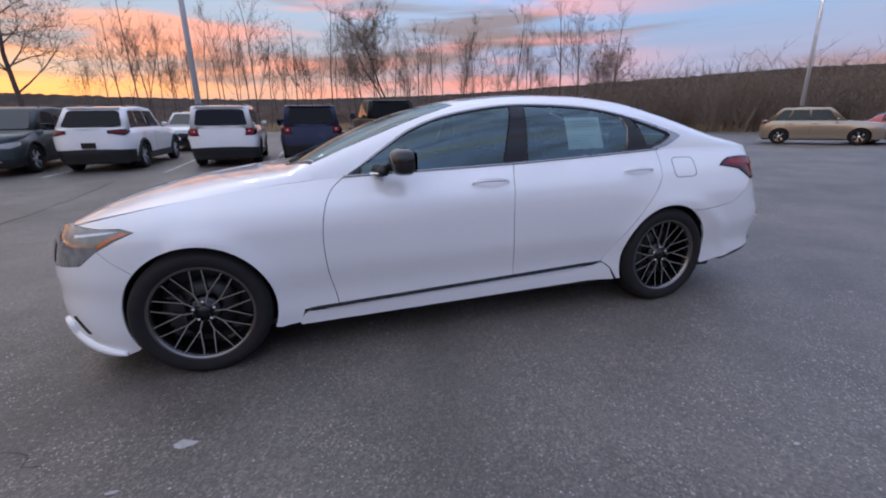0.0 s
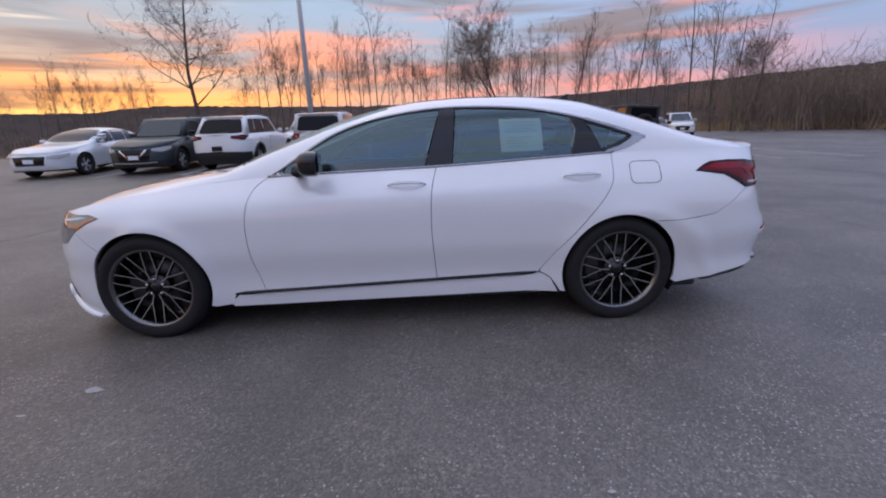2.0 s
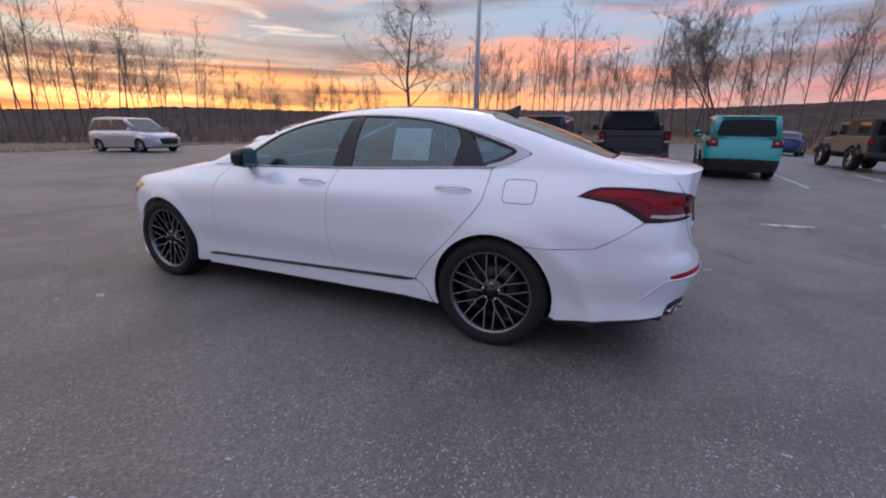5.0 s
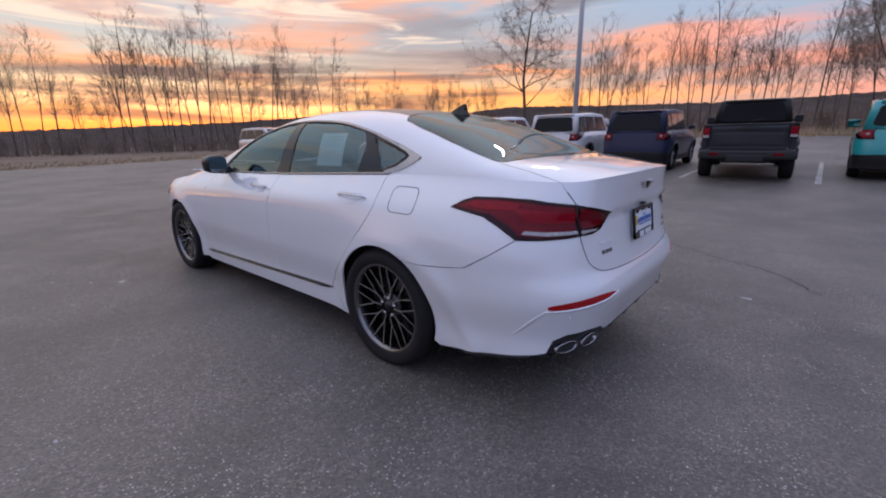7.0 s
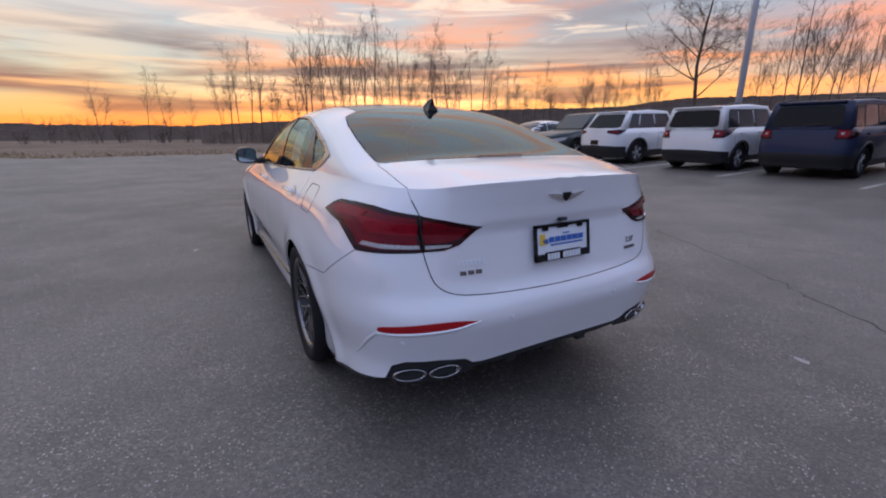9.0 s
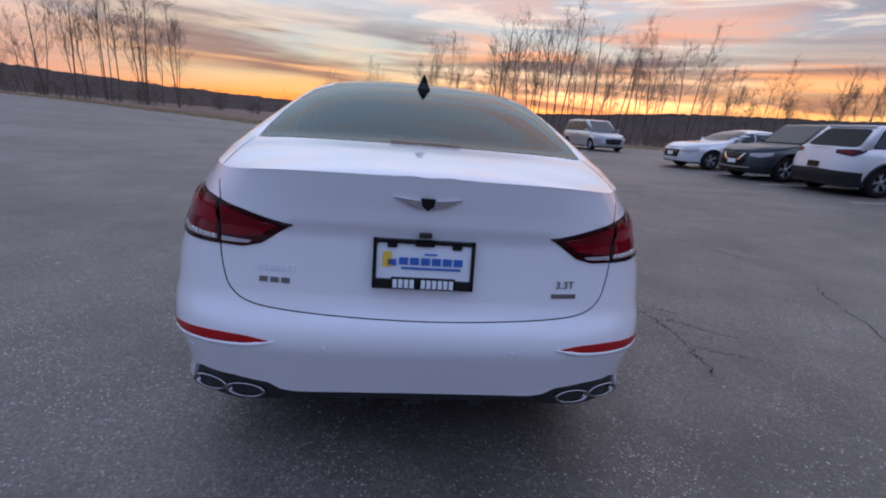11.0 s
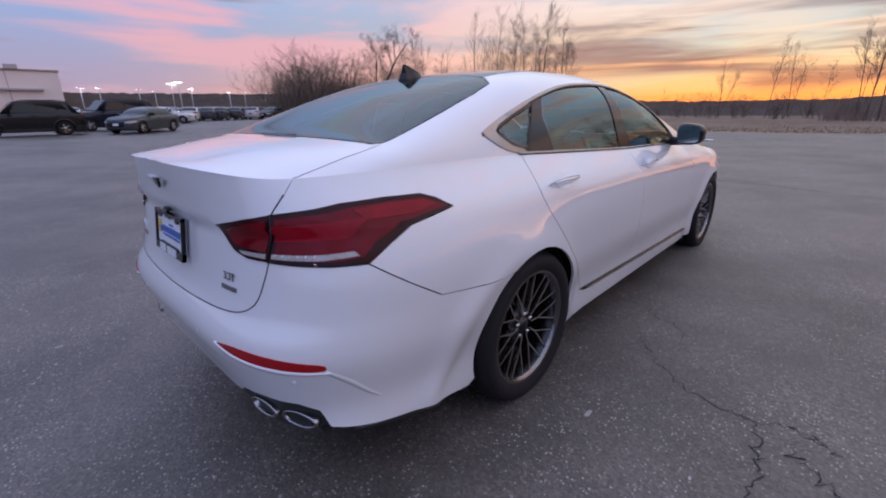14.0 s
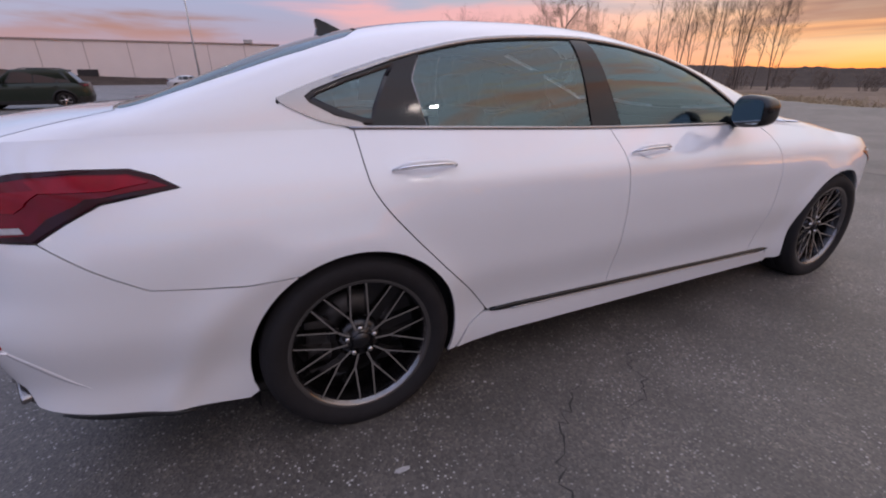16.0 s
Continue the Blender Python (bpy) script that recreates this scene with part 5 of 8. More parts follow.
def add_wheel(car, x, y, width, sign):
    """A 19 inch wheel: tyre with tread and sidewall, deep barrel, forked spokes, hub with nuts, disc and caliper."""
    w = width / 2
    R_, r_ = 0.348, 0.260
    prof = [(r_ - 0.004, w - 0.018), (r_ + 0.012, w - 0.006), (r_ + 0.035, w + 0.001), (r_ + 0.065, w - 0.002), (R_ - 0.018, w - 0.012), (R_ - 0.005, w - 0.028), (R_, w - 0.05), (R_, w - 0.085), (R_ - 0.007, w - 0.088), (R_ - 0.007, w - 0.096), (R_, w - 0.099)]
    prof += [(r, -h) for r, h in prof[::-1]]
    m = pose(x, y - sign * w, 0.345, 0, 0, 0) if sign > 0 else pose(x, y - sign * w, 0.345, 0, 0, 180)
    wh = new("wheel")
    wh.parent, wh.matrix_basis = car, m
    v, f = lathe(prof, 56)
    part("tyre", mesh_from("tyre", v, f, RUBBER), None, wh)
    fl = w - 0.014
    barrel = [(r_ + 0.002, fl - 0.006), (r_ + 0.004, fl), (r_ - 0.008, fl + 0.001), (r_ - 0.012, fl - 0.010), (r_ - 0.020, fl - 0.020), (r_ - 0.026, fl - 0.09), (r_ - 0.03, -w + 0.04), (r_ + 0.0, -w + 0.01)]
    v, f = lathe(barrel, 56)
    part("rim", mesh_from("rim", v, f, BARREL), None, wh)
    v, f = lathe([(r_ + 0.004, fl + 0.0005), (r_ - 0.009, fl + 0.002), (r_ - 0.014, fl - 0.008), (r_ - 0.019, fl - 0.016)], 56)
    part("rim_lip", mesh_from("rim_lip", v, f, LIP), None, wh)
    yh, yr = fl - 0.035, fl - 0.012
    v, f = rim_spokes(0.052, r_ - 0.010, 10, yh, yr, radians(11.5), 0.0058)
    part("spokes", mesh_from("spokes", v, f, GUNMETAL, smooth=False), None, wh)
    v, f = lathe([(0.0, yh + 0.004), (0.030, yh + 0.003), (0.034, yh - 0.004), (0.036, yh - 0.010), (0.060, yh - 0.012), (0.082, yh - 0.024), (0.085, yh - 0.05)], 30)
    part("hub", mesh_from("hub", v, f, BARREL), None, wh)
    v, f = lathe([(0.0, yh + 0.007), (0.024, yh + 0.006), (0.027, yh + 0.002)], 20)
    part("centre_cap", mesh_from("centre_cap", v, f, GLOSSBLACK), None, wh)
    for k in range(5):
        a = radians(90 + 72 * k)
        v, f = lathe([(0.0, 0.012), (0.009, 0.012), (0.011, 0.0)], 6)
        part("wheel_nut", mesh_from("wheel_nut", v, f, GUNMETAL), None, wh, m=pose(0.053 * math.cos(a), yh - 0.010, 0.053 * math.sin(a)))
    v, f = lathe([(0.07, -0.005), (0.17, -0.005), (0.17, -0.03), (0.07, -0.03)], 36)
    part("brake_disc", mesh_from("brake_disc", v, f, STEEL), None, wh)
    bm = bmesh.new()
    box(bm, 0.10, 0.19, -0.045, 0.022, -0.09, 0.09, 0.015)
    part("brake_caliper", bm, STEEL, wh)
    v, f = lathe([(r_ - 0.03, -0.06), (0.0, -0.06)], 24)
    part("dust_shield", mesh_from("dust_shield", v, f, BLACK), None, wh)


def bar_text(parent, mat, rows, lift, name="lettering"):
    """Plain bars in place of unreadable lettering: rows of (y0, y1, z0, z1) on the surface lift(y, z)."""
    for y0, y1, z0, z1 in rows:
        bm = bmesh.new()
        vs = [bm.verts.new(lift(y, z)) for y, z in ((y0, z0), (y1, z0), (y1, z1), (y0, z1))]
        f = bm.faces.new(vs)
        r = bmesh.ops.extrude_face_region(bm, geom=[f])
        bmesh.ops.translate(bm, verts=[v for v in r["geom"] if isinstance(v, bmesh.types.BMVert)], vec=(0.0025, 0, 0))
        bmesh.ops.recalc_face_normals(bm, faces=bm.faces[:])
        part(name, bm, mat, parent)


def add_rear_details(car):
    S = SEDAN

    def on_lid(y, z, off=0.001):
        p = S.band(np.array([[S.s_at_y(abs(y), z), z]]), 1 if y >= 0 else -1)[0]
        return (p[0] + off, y, z)

    # number plate frame, plate and its printed bars
    x0, x1, zl, zh = 2.578, 2.556, 0.770, 0.924
    tilt = lambda z: x0 + (x1 - x0) * (z - zl) / (zh - zl) + 0.022
    frame_ob = new("plate_frame", bpy.data.meshes.new("plate_frame"))
    bm = bmesh.new()
    for y0, y1, a, b in ((-0.158, 0.158, zl, zl + 0.030), (-0.158, 0.158, zh - 0.013, zh), (-0.158, -0.146, zl, zh), (0.146, 0.158, zl, zh), (-0.03, 0.03, zh - 0.020, zh), (-0.10, 0.10, zl, zl + 0.036), (-0.115, -0.085, zh - 0.026, zh - 0.005), (0.085, 0.115, zh - 0.026, zh - 0.005)):
        box(bm, -0.006, 0.008, y0, y1, a, b, 0.002)
    for v in bm.verts:
        v.co.x += tilt(v.co.z)
    bm.to_mesh(frame_ob.data)
    bm.free()
    frame_ob.data.materials.append(GLOSSBLACK)
    frame_ob.parent = car
    bm = bmesh.new()
    box(bm, -0.010, 0.0, -0.152, 0.152, zl + 0.004, zh - 0.004, 0.001)
    for v in bm.verts:
        v.co.x += tilt(v.co.z)
    plate = part("plate_card", bm, PLATEWHITE, car, "white dealer card with blue and yellow print")
    on_plate = lambda y, z: (tilt(z) + 0.0015, y, z)
    blocks = [(-0.078 + 0.034 * k, -0.078 + 0.034 * k + 0.028, 0.846, 0.868) for k in range(6)]
    bar_text(plate, INKBLUE, blocks, on_plate, "printed_bar")
    bar_text(plate, INKBLUE, [(-0.07, 0.115, 0.832, 0.838), (0.0, 0.04, 0.877, 0.882)], on_plate, "printed_bar")
    bar_text(plate, INKYELLOW, [(-0.128, -0.100, 0.838, 0.884)], on_plate, "printed_mark")
    bar_text(plate, INKBLUE, [(-0.112, -0.086, 0.842, 0.862)], on_plate, "printed_mark")
    on_frame = lambda y, z: (tilt(z) + 0.0085, y, z)
    bar_text(frame_ob, PLATEWHITE, [(-0.094 + 0.0175 * k, -0.094 + 0.0175 * k + 0.013, 0.775, 0.801) for k in range(11) if k != 4], on_frame, "frame_letter_bar")
    # winged emblem
    bm = bmesh.new()
    for s in (-1, 1):
        for r in range(3):
            a, b = 0.018, 0.098 - 0.018 * r
            z = 1.052 - 0.009 * r
            q = [(s * a, z - 0.014), (s * b, z - 0.001), (s * (b + 0.004), z + 0.004), (s * a, z - 0.006)]
            vs = [bm.verts.new(on_lid(y, zz, 0.002)) for y, zz in q]
            f = bm.faces.new(vs)
            e = bmesh.ops.extrude_face_region(bm, geom=[f])
            bmesh.ops.translate(bm, verts=[v for v in e["geom"] if isinstance(v, bmesh.types.BMVert)], vec=(0.006, 0, 0))
    bmesh.ops.recalc_face_normals(bm, faces=bm.faces[:])
    emblem = part("emblem", bm, CHROME, car, "chrome winged emblem")
    bm = bmesh.new()
    q = [(-0.022, 1.056), (0.022, 1.056), (0.018, 1.032), (0.0, 1.018), (-0.018, 1.032)]
    f = bm.faces.new([bm.verts.new(on_lid(y, z, 0.004)) for y, z in q])
    e = bmesh.ops.extrude_face_region(bm, geom=[f])
    bmesh.ops.translate(bm, verts=[v for v in e["geom"] if isinstance(v, bmesh.types.BMVert)], vec=(0.008, 0, 0))
    bmesh.ops.recalc_face_normals(bm, faces=bm.faces[:])
    part("emblem_shield", bm, GLOSSBLACK, emblem)
    # badges: bars on the driver side, engine size on the other
    lid = lambda y, z: on_lid(y, z, 0.0008)
    bar_text(car, PLATEWHITE, [(-0.515 + 0.018 * k, -0.515 + 0.018 * k + 0.013, 0.800, 0.817) for k in range(7)], lid, "badge_bar")
    bar_text(car, DARKCHROME, [(-0.505 + 0.034 * k, -0.505 + 0.034 * k + 0.026, 0.762, 0.778) for k in range(3)], lid, "badge_bar")
    cu = bpy.data.curves.new("engine_badge", "FONT")
    cu.body, cu.size, cu.extrude, cu.align_x = "3.3T", 0.036, 0.0015, "CENTER"
    tx = new("engine_badge", cu)
    tx.data.materials.append(DARKCHROME)
    tx.parent = car
    p0, p1 = Vector(on_lid(0.42, 0.780, 0.003)), Vector(on_lid(0.52, 0.780, 0.003))
    across = (p1 - p0).normalized()
    up = Vector((-0.08, 0, 1)).normalized()
    nrm = across.cross(up).normalized()
    mm = Matrix((across, nrm.cross(across), nrm)).transposed().to_4x4()
    tx.matrix_basis = Matrix.Translation((p0 + p1) / 2) @ mm
    bar_text(car, DARKCHROME, [(0.425, 0.512, 0.748, 0.762)], lid, "badge_bar")
    # park sensors and boot camera
    for y, z in ((-0.74, 0.52), (-0.3, 0.575), (0.3, 0.575), (0.74, 0.52)):
        v, f = lathe([(0.0, 0.0015), (0.008, 0.001), (0.0095, 0.0)], 14)
        p = on_lid(y, z, 0.0005)
        part("park_sensor", mesh_from("park_sensor", v, f, WHITE), None, car, m=pose(*p, 0, 0, -90 + (30 if y > 0.5 else -30 if y < -0.5 else 0)))
    bm = bmesh.new()
    box(bm, 2.565, 2.59, -0.02, 0.02, 0.932, 0.946, 0.004)
    part("boot_camera", bm, BLACK, car)
    # spoiler seam lamp and roof fin
    bm = bmesh.new()
    box(bm, 2.112, 2.125, -0.14, 0.14, 1.183, 1.187, 0.002)
    part("stop_lamp_bar", bm, RED, car)
    bm = bmesh.new()
    prof = [(1.265, 1.452), (1.30, 1.466), (1.345, 1.486), (1.385, 1.502), (1.395, 1.497), (1.390, 1.46), (1.40, 1.428), (1.40, 1.415)]
    wide = [0.004, 0.016, 0.014, 0.004, 0.004, 0.02, 0.034, 0.036]
    rows = []
    for (x, z), w in zip(prof, wide):
        rows.append([bm.verts.new((x, -w, z)), bm.verts.new((x, w, z))])
    base = [bm.verts.new((1.33, -0.036, 1.425)), bm.verts.new((1.33, 0.036, 1.425))]
    for a, b in zip(rows, rows[1:]):
        bm.faces.new((a[0], b[0], b[1], a[1]))
    for s in (0, 1):
        for a, b in zip(rows, rows[1:]):
            bm.faces.new((a[s], b[s], base[s]))
    bmesh.ops.recalc_face_normals(bm, faces=bm.faces[:])
    part("roof_fin", bm, GLOSSBLACK, car, "black shark-fin aerial")


def add_cabin(car):
    """What shows through the glass: floor tub, seats, wheel, dash, shelf and the paper in the window."""
    bm = bmesh.new()
    box(bm, -1.0, 1.75, -0.74, 0.74, 0.22, 0.30)
    for s in (-1, 1):
        box(bm, -0.95, 1.45, s * 0.765 - 0.02, s * 0.765 + 0.02, 0.28, 1.0, 0.01)
    box(bm, -1.02, -0.9, -0.74, 0.74, 0.3, 0.98)
    part("cabin_tub", bm, TRIM_DARK, car)
    bm = bmesh.new()
    box(bm, -0.92, -0.42, -0.72, 0.72, 0.72, 0.985, 0.05)
    box(bm, -0.62, -0.40, -0.58, -0.18, 0.95, 1.035, 0.03)
    part("dashboard", bm, TRIM_DARK, car)
    v, f = [], []
    ring = [(-0.30 + 0.0, 0.18 * math.cos(a), 0.18 * math.sin(a)) for a in np.linspace(0, 2 * math.pi, 29)]
    v, f = tube(ring, 0.015, 8, False)
    m = Matrix.Translation((-0.06, -0.37, 0.93)) @ pose(0, 0, 0, 0, -22, 0)
    part("steering_wheel", mesh_from("steering_wheel", v, f, TRIM_DARK), None, car, m=m)
    for nm, xs, ys in (("front_seat", 0.16, (-0.37, 0.37)), ("rear_seat", 1.16, (-0.38, 0.38))):
        for y in ys:
            seat = new(nm)
            seat.parent = car
            bm = bmesh.new()
            box(bm, xs - 0.42, xs + 0.10, y - 0.25, y + 0.25, 0.36, 0.56, 0.06)
            part("cushion", bm, SEAT, seat, smooth=True)
            bm = bmesh.new()
            box(bm, -0.075, 0.075, -0.245, 0.245, 0, 0.62, 0.06, m=Matrix.Translation((xs + 0.10, y, 0.50)) @ pose(0, 0, 0, 0, 20, 0))
            part("backrest", bm, SEAT, seat, smooth=True)
            bm = bmesh.new()
            box(bm, -0.05, 0.05, -0.13, 0.13, 0, 0.18, 0.04, m=Matrix.Translation((xs + 0.315, y, 1.10)) @ pose(0, 0, 0, 0, 12, 0))
            part("headrest", bm, SEAT, seat, smooth=True)
    bm = bmesh.new()
    box(bm, 1.50, 2.10, -0.62, 0.62, 1.06, 1.085, 0.01)
    part("parcel_shelf", bm, TRIM_DARK, car)
    # sheet of paper behind the rear door glass
    S = SEDAN
    q = [(0.742, 1.318), (1.008, 1.316), (1.016, 1.118), (0.748, 1.114)]
    cab = lambda p: S.cabin(p, -1) + np.array([0, 0.012, 0])
    sheet = part("window_paper", panel_mesh("window_paper", [(cab, q, 0.05, 0.05, 0, 0)], PAPER, depth=0.0), None, car, "printed white price sheet behind the glass")
    r = random.Random(4)
    for k in range(9):
        z = 1.295 - 0.018 * k
        a = 0.775 + 0.01 * (k % 3)
        b = 0.99 - r.random() * 0.09
        if k == 4:
            continue
        lineq = [(a, z), (b, z), (b, z - 0.006), (a, z - 0.006)]
        part("printed_line", panel_mesh("printed_line", [(lambda p: S.cabin(p, -1) + np.array([0, 0.0105, 0]), lineq, 0.06, 0.06, 0, 0)], INKGREY, depth=0.0), None, sheet)


# ---- ground, verge, woods ----
LOT_DROP = 0.004


def ground_height(x, y):
    """The lot is level round the sedan and climbs gently beyond it."""
    up = 0.032 * np.logaddexp(0, (y - 1.5) / 1.2) * 1.2
    fade = 0.25 + 0.75 / (1 + np.exp(-(x + 24) / 4))
    side = np.clip((x - 4) / 10, 0, 1)
    fade = fade * (1 - 0.6 * side * side * (3 - 2 * side))
    return up * fade + 0.013 * np.logaddexp(0, (-y - 10) / 4) * 4 - LOT_DROP


def gz(x, y):
    return float(ground_height(np.float64(x), np.float64(y)))


LOT_EDGE = [(-24, -8), (-27, 10), (-32, 24), (-26, 33), (-5, 35), (20, 38), (31, 37), (37, 24), (46, 10), (62, -40), (62, -150), (-60, -150), (-48, -70), (-40, -36), (-32, -20)]


def build_ground():
    n, rs = 96, [0, 3, 6, 10, 15, 20, 26, 33, 42, 55, 75, 110, 170, 300, 700, 2500]
    v, f = [(0, 0, -0.06)], []
    for r in rs[1:]:
        for k in range(n):
            a = 2 * math.pi * k / n
            x, y = r * math.cos(a), r * math.sin(a)
            q = min(1.0, 120 / r)
            v.append((x, y, gz(x * q, y * q) - 0.05))
    f += [(0, 1 + k, 1 + (k + 1) % n) for k in range(n)]
    for i in range(len(rs) - 2):
        for k in range(n):
            a, b = 1 + i * n + k, 1 + i * n + (k + 1) % n
            f.append((a, a + n, b + n, b))
    g = part("ground", mesh_from("ground", v, f, FIELD), None)
    tagged(g, "dry brown winter grass and bare field", "ground", kind="structure")
    r = random.Random(3)
    edge = [(x + r.uniform(-0.25, 0.25), y + r.uniform(-0.25, 0.25)) for x, y in through_points(LOT_EDGE + LOT_EDGE[:1], 14)[:-1]]
    q, fs = cells(edge, 2.0, 2.0)
    z = ground_height(q[:, 0], q[:, 1])
    lot = part("parking_lot", mesh_from("parking_lot", np.column_stack([q, z]), fs, ASPHALT), None)
    tagged(lot, "worn grey asphalt parking lot with cracks", "pavement", kind="structure")
    return edge


def crack(points, width, seed, parent_label="dark crack in the worn asphalt"):
    """A jagged open crack, a thin sunken-looking ribbon that wanders and thins out."""
    r = random.Random(seed)
    base = through_points(points, 10)
    pts = [(x + r.gauss(0, 0.014), y + r.gauss(0, 0.014)) for x, y in base]
    vs, fs = [], []
    for i, (x, y) in enumerate(pts):
        a, b = np.array(pts[max(0, i - 1)]), np.array(pts[min(len(pts) - 1, i + 1)])
        t = (b - a) / max(1e-6, np.hypot(*(b - a)))
        w = 0.33 * width * r.uniform(0.3, 1.3) * min(1, (i + 0.3) / 5, (len(pts) - i) / 5)
        for s in (-1, 1):
            px, py = x - t[1] * w * s, y + t[0] * w * s
            vs.append((px, py, gz(px, py) + 0.0035))
    fs = [(2 * i, 2 * i + 1, 2 * i + 3, 2 * i + 2) for i in range(len(pts) - 1)]
    ob = part("asphalt_crack", mesh_from("asphalt_crack", vs, fs, CRACK), None)
    tagged(ob, parent_label, "crack", kind="structure")


def flat_strip(name, label, mat, a, b, width, lift=0.005, ragged=0.0, seed=0, kind="structure"):
    r = random.Random(seed)
    a, b = np.array(a, float), np.array(b, float)
    L = np.hypot(*(b - a))
    t = (b - a) / L
    n = max(3, int(L / 0.25))
    vs = []
    for i in range(n + 1):
        p = a + t * L * i / n
        for s in (-1, 1):
            w = width / 2 * (1 + r.uniform(-ragged, ragged))
            px, py = p[0] - t[1] * w * s, p[1] + t[0] * w * s
            vs.append((px, py, gz(px, py) + lift))
    fs = [(2 * i, 2 * i + 2, 2 * i + 3, 2 * i + 1) for i in range(n)]
    ob = part(name, mesh_from(name, vs, fs, mat), None)
    tagged(ob, label, "road marking", kind=kind)


CRACK = simple("crack_dirt", (0.035, 0.032, 0.031), 0.95, vary=0.4, scale=40)


def worn_paint():
    m, nt, p = material("worn_white_paint")
    geo = nt.nodes.new("ShaderNodeNewGeometry")
    nz = nt.nodes.new("ShaderNodeTexNoise")
    nz.inputs["Scale"].default_value, nz.inputs["Detail"].default_value = 9, 8
    nt.links.new(geo.outputs["Position"], nz.inputs["Vector"])
    r = nt.nodes.new("ShaderNodeValToRGB")
    r.color_ramp.elements[0].position, r.color_ramp.elements[0].color = 0.34, (0.10, 0.095, 0.09, 1)
    r.color_ramp.elements[1].position, r.color_ramp.elements[1].color = 0.48, (0.52, 0.50, 0.48, 1)
    nt.links.new(nz.outputs[0], r.inputs[0])
    nt.links.new(r.outputs[0], p.inputs["Base Color"])
    p.inputs["Roughness"].default_value = 0.8
    return m


WORN = worn_paint()
BARK = simple("grey_bark", (0.115, 0.092, 0.078), 0.95, vary=0.35, scale=6, spec=0.1)
TWIG = simple("brown_twigs", (0.20, 0.155, 0.125), 0.95, vary=0.3, scale=3, spec=0.1)
BRUSH = simple("brush_stems", (0.25, 0.185, 0.145), 0.95, vary=0.35, scale=1.5, spec=0.1)
STRAW = simple("straw_grass", (0.36, 0.27, 0.17), 0.95, vary=0.35, scale=0.8, spec=0.1)
WOODS = earth_material("far_woods", (0.040, 0.030, 0.026), (0.088, 0.066, 0.054), 0.35)
GALV = simple("galvanised_pole", (0.42, 0.42, 0.44), 0.5, metal=0.3, vary=0.15, scale=3)
LAMPGLOW = simple("lamp_glow", (0.9, 0.9, 0.9), 0.4, emit=(1.0, 0.97, 0.92), power=60.0)


def stems(strokes, sides):
    """Join many tapered strokes [(points, radii)] into one list of verts and faces."""
    V, F = [], []
    for pts, rad in strokes:
        v, f = tube(pts, rad, sides, False)
        o = len(V)
        V += v
        F += [tuple(i + o for i in q) for q in f]
    return V, F


def limb(r, p, d, length, rad, wander, up, n=4):
    pts, p, d = [p.copy()], p.copy(), d.copy()
    for _ in range(n):
        d = (d + Vector((r.gauss(0, wander), r.gauss(0, wander), r.gauss(0, wander) + up))).normalized()
        p = p + d * length / n
        pts.append(p.copy())
    return pts, [rad * (1 - 0.75 * i / n) for i in range(n + 1)], d


